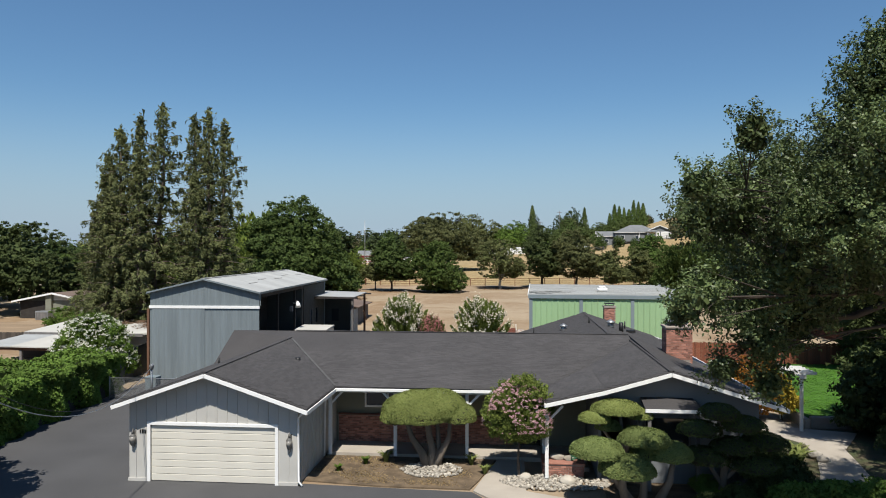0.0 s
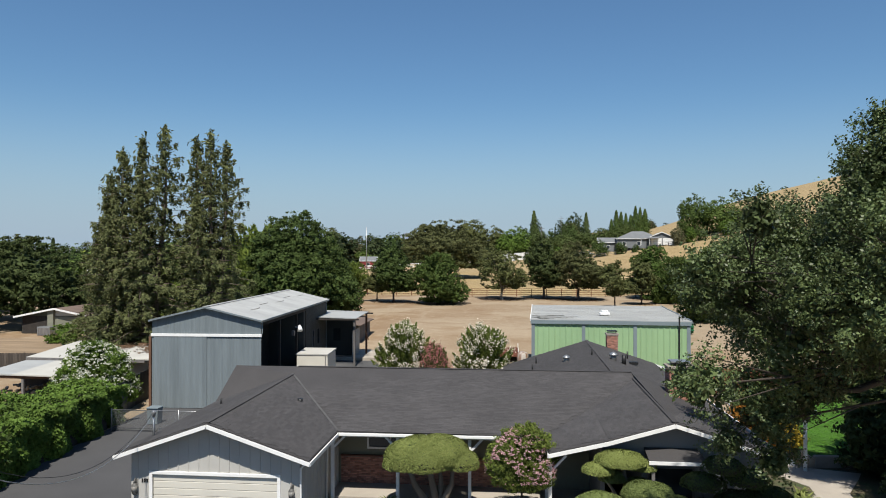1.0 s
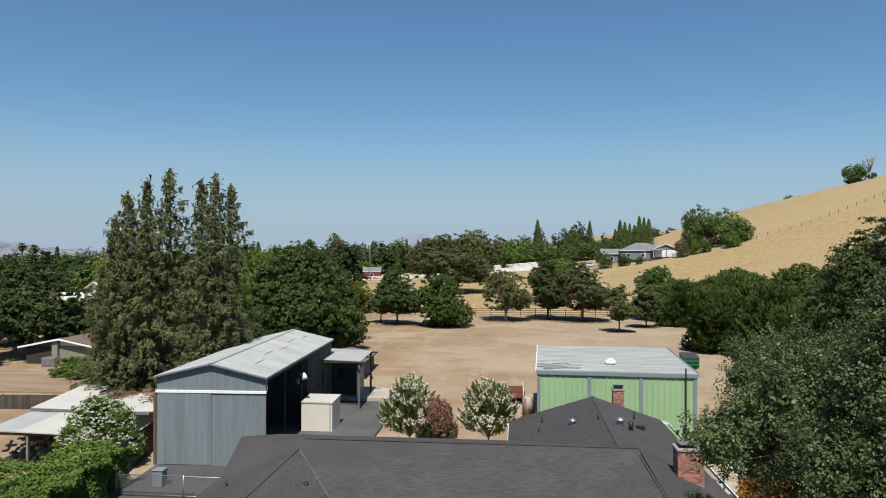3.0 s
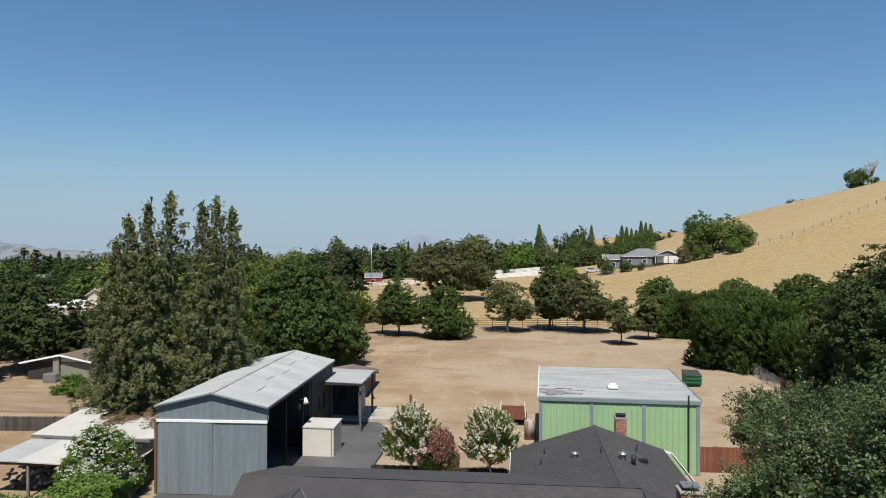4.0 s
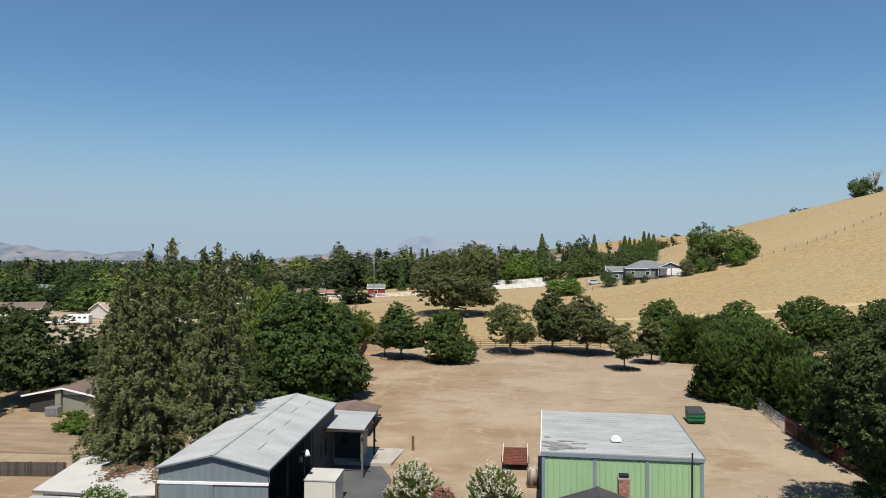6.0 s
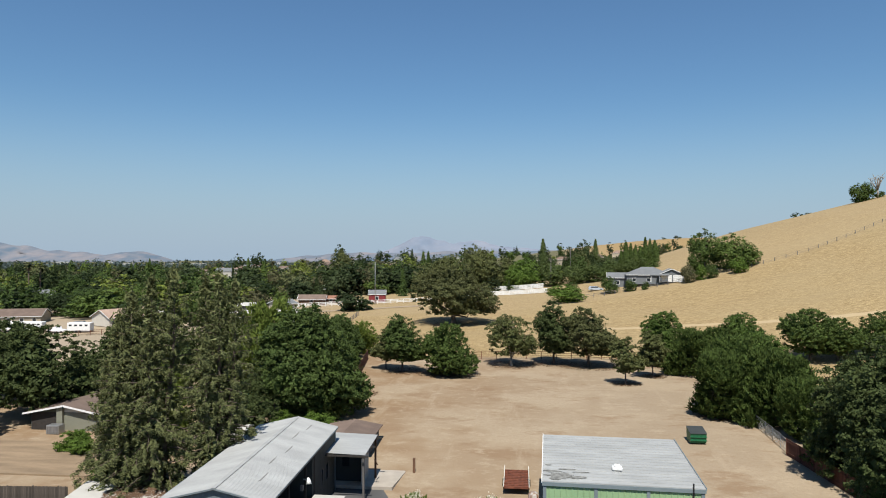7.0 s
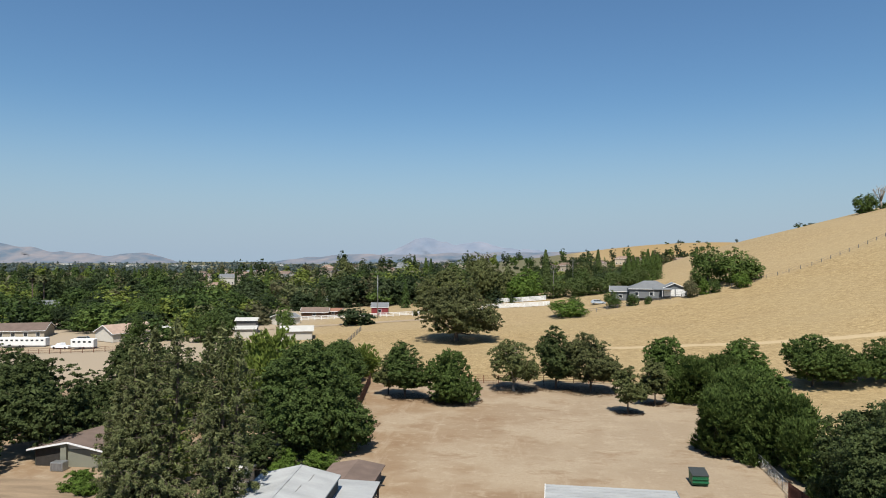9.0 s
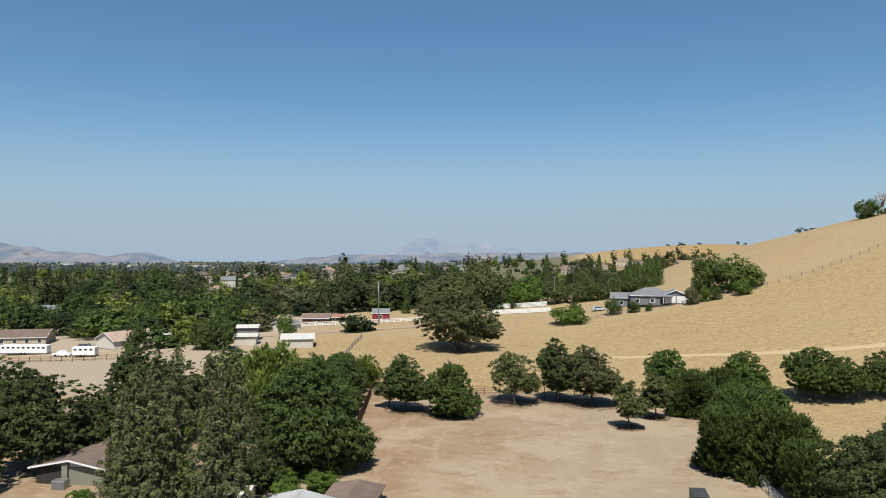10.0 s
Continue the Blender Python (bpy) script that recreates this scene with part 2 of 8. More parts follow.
def box(bm, x0, x1, y0, y1, z0, z1, bev=0.0):
    r = bmesh.ops.create_cube(bm, size=1.0, matrix=Matrix.LocRotScale(((x0 + x1) / 2, (y0 + y1) / 2, (z0 + z1) / 2), None, (x1 - x0, y1 - y0, z1 - z0)))
    if bev:
        es = list({e for v in r["verts"] for e in v.link_edges})
        bmesh.ops.bevel(bm, geom=es, offset=bev, segments=1, affect="EDGES")
    return bm


def abox(*a, bev=0.0):
    return box(bmesh.new(), *a, bev=bev)


def beam(bm, p, q, w, h):
    """A bar of section w x h from p to q, its h kept as upright as it can be."""
    p, q = Vector(p), Vector(q)
    d = q - p
    t = d.normalized()
    side = t.cross(Vector((0, 0, 1)))
    side = side.normalized() if side.length > 1e-4 else Vector((1, 0, 0))
    up = side.cross(t).normalized()
    vs = [bm.verts.new(c + side * sx * w / 2 + up * sz * h / 2) for c in (p, q) for sx, sz in ((-1, -1), (1, -1), (1, 1), (-1, 1))]
    for f in ((3, 2, 1, 0), (4, 5, 6, 7), (0, 1, 5, 4), (1, 2, 6, 5), (2, 3, 7, 6), (3, 0, 4, 7)):
        bm.faces.new([vs[i] for i in f])
    return bm


def slab(bm, pts, thick=0.12):
    """A plate with the given outline as its upper face, thick downwards."""
    top = [bm.verts.new(p) for p in pts]
    low = [bm.verts.new((p[0], p[1], p[2] - thick)) for p in pts]
    n = len(pts)
    faces = [bm.faces.new(top), bm.faces.new(low[::-1])]
    for i in range(n):
        faces.append(bm.faces.new((top[i], low[i], low[(i + 1) % n], top[(i + 1) % n])))
    bmesh.ops.recalc_face_normals(bm, faces=faces)
    return bm


def prism(bm, pts, depth):
    """An outline swept along the vector depth."""
    d = Vector(depth)
    a = [bm.verts.new(p) for p in pts]
    b = [bm.verts.new(Vector(p) + d) for p in pts]
    n = len(pts)
    faces = [bm.faces.new(a), bm.faces.new(b[::-1])]
    for i in range(n):
        faces.append(bm.faces.new((a[i], b[i], b[(i + 1) % n], a[(i + 1) % n])))
    bmesh.ops.recalc_face_normals(bm, faces=faces)
    return bm


def tube(bm, pts, radii, seg=7, cap=True):
    rings = []
    pts = [Vector(p) for p in pts]
    for i, p in enumerate(pts):
        t = (pts[min(i + 1, len(pts) - 1)] - pts[max(i - 1, 0)]).normalized()
        s = t.cross(Vector((0.31, 0.95, 0.05))).normalized()
        u = s.cross(t)
        rings.append([bm.verts.new(p + (s * math.cos(a) + u * math.sin(a)) * radii[i]) for a in (j * math.tau / seg for j in range(seg))])
    for a, b in zip(rings, rings[1:]):
        for j in range(seg):
            f = bm.faces.new((a[j], a[(j + 1) % seg], b[(j + 1) % seg], b[j]))
            f.smooth = True
    if cap:
        bm.faces.new(rings[0][::-1])
        bm.faces.new(rings[-1])
    return bm


def corrugated(bm, p, run, up, pitch=0.2, depth=0.03, flat=0.5):
    """A ribbed sheet: from p along run, standing up along up; the ribs follow up."""
    p, run, up = Vector(p), Vector(run), Vector(up)
    nrm = run.cross(up).normalized()
    n = max(2, int(run.length / pitch))
    lo = []
    for i in range(n):
        for s, d in ((0.0, 0.0), (flat, 0.0), (flat + 0.12, depth), (0.88, depth)):
            lo.append((i + s) / n)
            lo.append(d)
    lo += [1.0, 0.0]
    prev = None
    for i in range(0, len(lo), 2):
        a = p + run * lo[i] + nrm * lo[i + 1]
        cur = (bm.verts.new(a), bm.verts.new(a + up))
        if prev:
            bm.faces.new((prev[0], cur[0], cur[1], prev[1]))
        prev = cur
    return bm


def quads(name, v, material, smooth=False):
    """A mesh of loose four-cornered faces from an array (n, 4, 3)."""
    n = len(v)
    me = bpy.data.meshes.new(name)
    me.vertices.add(4 * n)
    me.vertices.foreach_set("co", np.ascontiguousarray(v, dtype=np.float32).reshape(-1))
    me.loops.add(4 * n)
    me.loops.foreach_set("vertex_index", np.arange(4 * n, dtype=np.int32))
    me.polygons.add(n)
    me.polygons.foreach_set("loop_start", np.arange(0, 4 * n, 4, dtype=np.int32))
    me.update(calc_edges=True)
    me.materials.append(material)
    return me


def tris(name, v, material):
    """A mesh of loose three-cornered faces from an array (n, 3, 3)."""
    n = len(v)
    me = bpy.data.meshes.new(name)
    me.vertices.add(3 * n)
    me.vertices.foreach_set("co", np.ascontiguousarray(v, dtype=np.float32).reshape(-1))
    me.loops.add(3 * n)
    me.loops.foreach_set("vertex_index", np.arange(3 * n, dtype=np.int32))
    me.polygons.add(n)
    me.polygons.foreach_set("loop_start", np.arange(0, 3 * n, 3, dtype=np.int32))
    me.update(calc_edges=True)
    me.materials.append(material)
    return me


def unit(a):
    return a / (np.linalg.norm(a, axis=-1, keepdims=True) + 1e-9)


def leaf_faces(rng, pos, out, size, long=1.5, lean=0.6, droop=0.0, inner=0.0):
    """Small pointed-oval cards at pos, facing partly along out, partly at random; the share inner at the end is larger."""
    n = len(pos)
    nrm = unit(out * lean + rng.normal(size=(n, 3)) * (1 - lean) * 0.62 + np.array([0, 0, 0.12]))
    a = unit(np.cross(nrm, rng.normal(size=(n, 3))))
    if droop:
        a = unit(a * (1 - droop) + np.array([0, 0, -1.0]) * droop)
    b = unit(np.cross(nrm, a))
    s = (size * rng.uniform(0.6, 1.3, n))[:, None]
    if inner:
        s[n - int(n * inner):] *= 2.3
    a, b = a * s * long * 0.5, b * s * 0.5
    fold = nrm * s * 0.12
    return np.stack([pos - a, pos + b * 0.9 - a * 0.1 + fold, pos + a, pos - b * 0.9 - a * 0.1 + fold], axis=1)


def limbs(bm, rng, base, top_z, r0, lobes, fork=0.35, lean=0.0):
    """A tapered trunk with one crooked limb to each lobe."""
    b = np.array(base, float)
    f = b + np.array([lean, 0, (top_z - b[2]) * fork])
    tube(bm, [b - (0, 0, 0.3), b + (f - b) * 0.1, b + (f - b) * 0.5 + rng.normal(size=3) * r0 * 0.3, f], [r0 * 1.5, r0 * 1.1, r0 * 0.92, r0 * 0.85], 8)
    for x, y, z, r in lobes:
        e = np.array([x, y, z])
        mid = f + (e - f) * 0.45 + rng.normal(size=3) * 0.12 * np.linalg.norm(e - f)
        k = min(1.0, r / 1.6)
        tube(bm, [f - (0, 0, 0.1), mid, e], [r0 * 0.6 * k, r0 * 0.32 * k, r0 * 0.08 * k], 6)
        for _ in range(3):
            g = e + unit(rng.normal(size=3)) * r * 0.75
            tube(bm, [mid + (e - mid) * rng.uniform(0.2, 0.8), g], [r0 * 0.16 * k, r0 * 0.03 * k], 4)


def make_heads(rng, h, rad, low, count, open_=0.0):
    """The large masses of a crown (x, y, z, r, rz): a core, and others leaning out of it unevenly."""
    H = h - low
    out = [(0.0, 0.0, low + 0.40 * H, rad * (0.78 - 0.1 * open_), 0.58 * H * (1 - 0.06 * open_))]
    for i in range(count):
        a = i * 2.4 + rng.uniform(-0.6, 0.6)
        r = rad * rng.uniform(0.34, 0.54) * (1 - 0.15 * open_)
        rz = min(r * rng.uniform(0.75, 1.0), H * 0.4)
        up = (i * 0.618 + 0.15) % 1.0
        k = max(0.0, rad - r * rng.uniform(0.75, 0.98)) * math.sqrt(max(0.1, 1 - 0.9 * up * up))
        out.append((math.cos(a) * k, math.sin(a) * k, low + rz * 0.6 + up * max(0.0, H - rz * 1.6), r, rz))
    return np.array(out)


def waves(rng, p, scale, terms=7):
    """Smooth random values over points, about -1 to 1."""
    k = rng.normal(size=(terms, 3)) * scale
    return np.sin(p @ k.T + rng.uniform(0, math.tau, terms)).sum(axis=1) / math.sqrt(terms)


def canopy(rng, heads, n, clump, clumps=200, gaps=0.25, shell=0.7, feather=0.0, fill=0.16, rag=0.11, tail=1.5):
    """Foliage points and outward directions: clumps over the outer part of the heads, thinned in patches, with some filling inside."""
    w = heads[:, 3] * heads[:, 4]
    nc = clumps * 4
    pick = rng.choice(len(heads), nc, p=w / w.sum())
    d = unit(rng.normal(size=(nc, 3)))
    f = (shell + (1.0 - shell) * rng.random(nc) ** 0.5) * (1 + rag * waves(rng, d + pick[:, None] * 3.1, 2.6))
    rr = np.column_stack([heads[pick, 3], heads[pick, 3], heads[pick, 4]])
    c = heads[pick, :3] + d * rr * f[:, None]
    keep = np.ones(nc, bool)
    for hd in heads:
        q = (c - hd[:3]) / np.array([hd[3], hd[3], hd[4]])
        keep &= np.linalg.norm(q, axis=1) > 0.66
    size = float(heads[:, 3].max())
    keep &= waves(rng, c, 2.4 / size, 9) > -1.7 + 1.7 * gaps
    floor = (heads[:, 2] - heads[:, 4] * 0.62).min()
    c[:, 2] = np.maximum(c[:, 2], floor + rng.random(nc) * 0.5)
    c, d = c[keep][:clumps], d[keep][:clumps]
    nc, nf = len(c), int(n * fill)
    m = n - nf
    big = rng.uniform(0.55, 1.3, nc)
    own = rng.choice(nc, m, p=big ** 2 / (big ** 2).sum())
    sp = clump * big[own]
    dir_ = unit(rng.normal(size=(m, 3)))
    dir_[:, 2] = np.where(dir_[:, 2] < -0.35, -dir_[:, 2], dir_[:, 2])
    rad_ = sp * rng.random(m) ** 0.4 * (1.1 + 0.4 * rng.normal(size=m).clip(-1, tail))
    off = dir_ * rad_[:, None] * np.array([1, 1, 0.72])
    if feather:
        axis = unit(d[own] * 0.7 + np.array([0, 0, 0.8]))
        off = off * (1 - 0.35 * feather) + axis * (np.abs(rng.normal(size=m)) * sp * 0.9 * feather)[:, None]
    pts, out = c[own] + off, unit(d[own] * 0.55 + dir_ * 0.42 + np.array([0, 0, 0.3]))
    pk = rng.choice(len(heads), nf, p=w / w.sum())
    di = unit(rng.normal(size=(nf, 3)))
    q = heads[pk, :3] + di * np.column_stack([heads[pk, 3], heads[pk, 3], heads[pk, 4]]) * rng.uniform(0.15, 0.72, nf)[:, None]
    return np.concatenate([pts, q]), np.concatenate([out, di]), nf


def leaf_tris(rng, p, o, size, long=1.4, lean=0.5, inner=0, feather=0.0):
    """Three-cornered leaves at p; the last inner ones are larger and close the middle of the crown."""
    n = len(p)
    nrm = unit(o * lean + rng.normal(size=(n, 3)) * (1 - lean) * 0.6)
    a = unit(np.cross(nrm, rng.normal(size=(n, 3))))
    if feather:
        a = unit(a * (1 - feather) + (o + np.array([0, 0, 0.6])) * feather)
    b = unit(np.cross(nrm, a))
    s = (size * rng.uniform(0.6, 1.35, n))[:, None]
    if inner:
        s[n - inner:] *= 2.0
    return np.stack([p - a * s * long * 0.45 - b * s * 0.5, p - a * s * long * 0.3 + b * s * 0.55, p + a * s * long * 0.6], axis=1)


def broadleaf(name, base, h, rad, low, seed, leaf, bark=None, n=14000, size=0.2, count=7, r0=0.25, fork=0.35, label="", group="", clump=0.38, long=1.4, gaps=0.25, feather=0.0, lean=0.0, rz=0.0, fine=False, shell=0.7, clumps=640):
    """A leafy tree or large shrub of its own masses, limbs and leaves, local to its base."""
    rng = np.random.default_rng(seed)
    t = thing(name, base, label, "tree" if name.endswith("tree") or "oak" in name else "shrub", group, local=True, rz=rz)
    heads = make_heads(rng, h, rad * 1.06, low, count, gaps)
    p, o, nf = canopy(rng, heads, n, clump, clumps, gaps, shell, feather)
    ends = p[rng.integers(0, n - nf, 12)]
    bm = bmesh.new()
    limbs(bm, rng, (0, 0, 0), h, r0, [(*(e * 0.92), clump * 1.6) for e in ends], fork, lean)
    part("trunk", bm, bark or M_BARK, t)
    me = quads("crown", leaf_faces(rng, p, o, size, long, 0.5, 0.0, nf / n), leaf) if fine else tris("crown", leaf_tris(rng, p, o, size, long, 0.5, nf, feather * 0.7), leaf)
    part("crown", me, leaf, t, kind="stuff")
    return t


def copies(src, spots):
    """Further trees of the same build: (x, y, scale, turn)."""
    for x, y, s, r in spots:
        c = copy_thing(src, pose(x, y, ground(x, y) - 0.05, 0, 0, r))
        c.scale = (s, s, s * (0.93 + 0.14 * ((x * 7.3 + y) % 1)))


# ---- the lie of the land ----
def step(a, b, v):
    t = max(0.0, min(1.0, (v - a) / (b - a)))
    return t * t * (3 - 2 * t)


def ground(x, y):
    z = 1.35 * step(60, 88, y) * (1 - 0.9 * step(28, 46, -x) * (1 - step(110, 160, y)))
    z += 0.024 * max(0.0, min(y, 300) - 125) * step(120, 170, y)
    z -= min(7.0, 0.033 * max(0.0, -x - 25)) * step(125, 190, y)
    z -= 0.0125 * max(0.0, min(y, 3000.0) - 330)
    z += 11 * math.exp(-(((x + 165) / 175) ** 2) - ((y - 640) / 120) ** 2)
    u = x + 0.35 * (y - 200)
    v = min(u, 163.0)
    if u > 0:
        h = v * v / 1000 + 0.04 * v + 0.205 * max(0.0, u - 163)
        crest = 290 + 0.6 * (min(x, 260.0) - 110)
        z += h * step(95, 190, y) * (1 - 0.94 * step(crest, crest + 300, y))
    z += 38 * math.exp(-(((x - 230) / 270) ** 2) - ((y - 900) / 210) ** 2)
    return z


# ---- ground, paving, distance ----
def ground_material():
    """Bare dirt on the lot, golden dry grass on the hill and beyond the fences, dull earth under the woods."""
    m = bpy.data.materials.new("dry_ground")
    m.use_nodes = True
    n, k = m.node_tree.nodes, m.node_tree.links
    b = n["Principled BSDF"]
    b.inputs["Roughness"].default_value = 1.0
    b.inputs["Specular IOR Level"].default_value = 0.1
    tc, sep = n.new("ShaderNodeTexCoord"), n.new("ShaderNodeSeparateXYZ")
    k.new(tc.outputs["Object"], sep.inputs["Vector"])

    def noise_tex(scale, detail, stretch=(1, 1, 1), rough=0.55):
        mp, nz = n.new("ShaderNodeMapping"), n.new("ShaderNodeTexNoise")
        mp.inputs["Scale"].default_value = stretch
        k.new(tc.outputs["Object"], mp.inputs["Vector"])
        nz.inputs["Scale"].default_value, nz.inputs["Detail"].default_value, nz.inputs["Roughness"].default_value = scale, detail, rough
        k.new(mp.outputs["Vector"], nz.inputs["Vector"])
        return nz.outputs["Fac"]

    def span(v, lo, hi, a=0.0, z=1.0):
        mr = n.new("ShaderNodeMapRange")
        for key, val in (("From Min", lo), ("From Max", hi), ("To Min", a), ("To Max", z)):
            mr.inputs[key].default_value = val
        k.new(v, mr.inputs["Value"])
        return mr.outputs["Result"]

    def mad(a, mul, add):
        t = n.new("ShaderNodeMath")
        t.operation = "MULTIPLY_ADD"
        k.new(a, t.inputs[0])
        t.inputs[1].default_value = mul
        if isinstance(add, float):
            t.inputs[2].default_value = add
        else:
            k.new(add, t.inputs[2])
        return t.outputs["Value"]

    def two(op, a, z):
        t = n.new("ShaderNodeMath")
        t.operation = op
        k.new(a, t.inputs[0])
        k.new(z, t.inputs[1])
        return t.outputs["Value"]

    def mixed(f, a, z):
        mx = n.new("ShaderNodeMix")
        mx.data_type = "RGBA"
        k.new(f, mx.inputs["Factor"])
        for sock, v in (("A", a), ("B", z)):
            if isinstance(v, tuple):
                mx.inputs[sock].default_value = (*v, 1)
            else:
                k.new(v, mx.inputs[sock])
        return mx.outputs["Result"]

    wob = noise_tex(0.09, 6)
    # trodden dirt: browner to the left, paler to the right, scraped patches and fine grit
    side = span(mad(wob, 30.0, sep.outputs["X"]), -6.0, 30.0)
    dirt = mixed(side, (0.224, 0.154, 0.092), (0.268, 0.212, 0.146))
    dirt = mixed(span(noise_tex(0.075, 7, (1.0, 1.0, 1), 0.6), 0.45, 0.58, 0.0, 0.75), dirt, (0.316, 0.256, 0.178))
    dirt = mixed(span(noise_tex(0.17, 8, (0.7, 1.2, 1), 0.66), 0.53, 0.64, 0.0, 0.7), dirt, (0.198, 0.130, 0.077))
    dirt = mixed(span(noise_tex(0.6, 8, (0.8, 1.1, 1), 0.7), 0.53, 0.67, 0.0, 0.55), dirt, (0.354, 0.292, 0.206))
    dirt = mixed(span(noise_tex(0.30, 7, (1.5, 0.22, 1), 0.66), 0.56, 0.68, 0.0, 0.45), dirt, (0.332, 0.270, 0.190))
    dirt = mixed(span(noise_tex(2.4, 6, (1, 1, 1), 0.75), 0.45, 0.68, 0.0, 0.4), dirt, (0.215, 0.150, 0.094))
    # dry grass in tufts and swaths
    grass = mixed(span(noise_tex(0.8, 9, (0.8, 1.0, 1), 0.78), 0.38, 0.62), (0.200, 0.140, 0.066), (0.360, 0.272, 0.140))
    grass = mixed(span(noise_tex(0.12, 7, (0.35, 1.0, 1), 0.7), 0.50, 0.66, 0.0, 0.4), grass, (0.215, 0.155, 0.084))
    grass = mixed(span(noise_tex(3.2, 6, (0.7, 1.0, 1), 0.8), 0.50, 0.62, 0.0, 0.75), grass, (0.145, 0.098, 0.046))
    grass = mixed(span(noise_tex(2.2, 6, (0.6, 1.1, 1), 0.8), 0.52, 0.66, 0.0, 0.7), grass, (0.450, 0.360, 0.210))
    grass = mixed(span(noise_tex(0.035, 5), 0.42, 0.62, 0.0, 0.4), grass, (0.285, 0.222, 0.122))
    upper = span(mad(sep.outputs["X"], -0.26, mad(wob, 6.0, sep.outputs["Y"])), 231.0, 235.0, 0.0, 0.3)
    grass = mixed(upper, grass, (0.305, 0.235, 0.140))
    f = two("MAXIMUM", span(mad(wob, 5.0, sep.outputs["Y"]), 144.0, 148.0), span(mad(wob, 5.0, sep.outputs["X"]), 38.0, 41.0))
    out = mixed(f, dirt, grass)
    # a trodden track across the slope
    across = mad(sep.outputs["X"], 0.204, mad(wob, 3.0, sep.outputs["Y"]))
    track = two("MINIMUM", two("MINIMUM", span(across, 186.2, 187.0), span(across, 189.6, 188.6)), span(sep.outputs["X"], 16.0, 24.0, 0.0, 0.75))
    out = mixed(track, out, (0.400, 0.315, 0.190))
    # pale bare yards on the far left
    yard = two("MINIMUM", span(mad(wob, -20.0, sep.outputs["X"]), -75.0, -95.0), span(sep.outputs["Y"], 120.0, 145.0))
    out = mixed(yard, out, (0.300, 0.245, 0.175))
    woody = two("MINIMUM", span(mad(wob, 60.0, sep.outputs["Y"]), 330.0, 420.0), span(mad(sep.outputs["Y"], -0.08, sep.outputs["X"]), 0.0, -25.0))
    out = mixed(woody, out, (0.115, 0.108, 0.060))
    far = two("MINIMUM", span(sep.outputs["X"], 60.0, 110.0), span(sep.outputs["Y"], 500.0, 700.0))
    out = mixed(far, out, (0.270, 0.190, 0.090))
    k.new(out, b.inputs["Base Color"])
    bp = n.new("ShaderNodeBump")
    bp.inputs["Strength"].default_value, bp.inputs["Distance"].default_value = 0.6, 0.12
    k.new(noise_tex(2.2, 8, (1, 1, 1), 0.7), bp.inputs["Height"])
    k.new(bp.outputs["Normal"], b.inputs["Normal"])
    return m


def axis_steps(lo, hi, fine_lo, fine_hi, s, grow):
    v = list(np.arange(fine_lo, fine_hi + 0.01, s))
    d = s
    while v[-1] < hi:
        d *= grow
        v.append(v[-1] + d)
    d = s
    while v[0] > lo:
        d *= grow
        v.insert(0, v[0] - d)
    return v


def build_ground():
    xs = axis_steps(-4200, 4200, -84, 180, 2.0, 1.14)
    ys = axis_steps(-600, 4500, -20, 360, 2.0, 1.12)
    verts = [(x, y, ground(x, y) - 0.03 + 0.025 * noise.noise((x * 0.21, y * 0.21, 0))) for y in ys for x in xs]
    w = len(xs)
    faces = [(j * w + i, j * w + i + 1, (j + 1) * w + i + 1, (j + 1) * w + i) for j in range(len(ys) - 1) for i in range(w - 1)]
    me = bpy.data.meshes.new("ground")
    me.from_pydata(verts, [], faces)
    me.polygons.foreach_set("use_smooth", [True] * len(faces))
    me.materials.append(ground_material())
    tagged(new("ground", me), "dry bare dirt lot rising into golden grass hill", "ground", kind="structure")


build_ground()

# far ranges of hills across the valley, their haze mixed into the base colours
M_RANGE = mat("haze_blue_range", (0.196, 0.216, 0.258), 1.0, 0.08, 0.006, 0.03, 0.0, col2=(0.138, 0.174, 0.226), stretch=(1, 0.6, 2.0))
M_RANGE2 = mat("haze_tan_range", (0.182, 0.174, 0.184), 1.0, 0.12, 0.009, 0.04, 0.0, col2=(0.080, 0.114, 0.152), stretch=(1, 0.6, 3.0))


def mountain_range(name, y, x0, x1, profile, material, label):
    """A far range: its skyline by profile, its flank folded into spurs and gullies."""
    bm = bmesh.new()
    prev = None
    n, rows = 260, 12
    for i in range(n + 1):
        x = x0 + (x1 - x0) * i / n
        h = profile(x)
        row = []
        for k in range(rows + 1):
            f = k / rows
            fold = noise.fractal((x * 0.0045 + 0.6 * f, y * 0.01 + 1.3 * f, 2), 1.0, 2.0, 4) * math.sin(math.pi * f)
            row.append(bm.verts.new((x + 10 * fold, y - 420 + 420 * f + 130 * fold, -90 + (h + 90) * f + 9 * fold)))
        if prev:
            for k in range(rows):
                bm.faces.new((prev[k], row[k], row[k + 1], prev[k + 1])).smooth = True
        prev = row
    solid(name, bm, material, label, "hills", kind="structure")


def bump(x, c, w, h):
    return h * math.exp(-((x - c) / w) ** 2)


def blue_profile(x):
    return -55 + bump(x, -690, 150, 62) + bump(x, -560, 420, 78) + bump(x, -330, 380, 70) + bump(x, 250, 500, 80) + bump(x, 1400, 500, 130) + bump(x, -1300, 500, 20) + 26 * noise.noise((x * 0.006, 3, 0)) + 10 * noise.noise((x * 0.02, 5, 0))


def tan_profile(x):
    return -60 + bump(x, -3450, 420, 150) + bump(x, -2800, 420, 76) + bump(x, -2300, 220, 66) + bump(x, -1100, 480, 68) + bump(x, -300, 560, 78) + bump(x, 420, 500, 74) + 14 * noise.noise((x * 0.008, 9, 0))


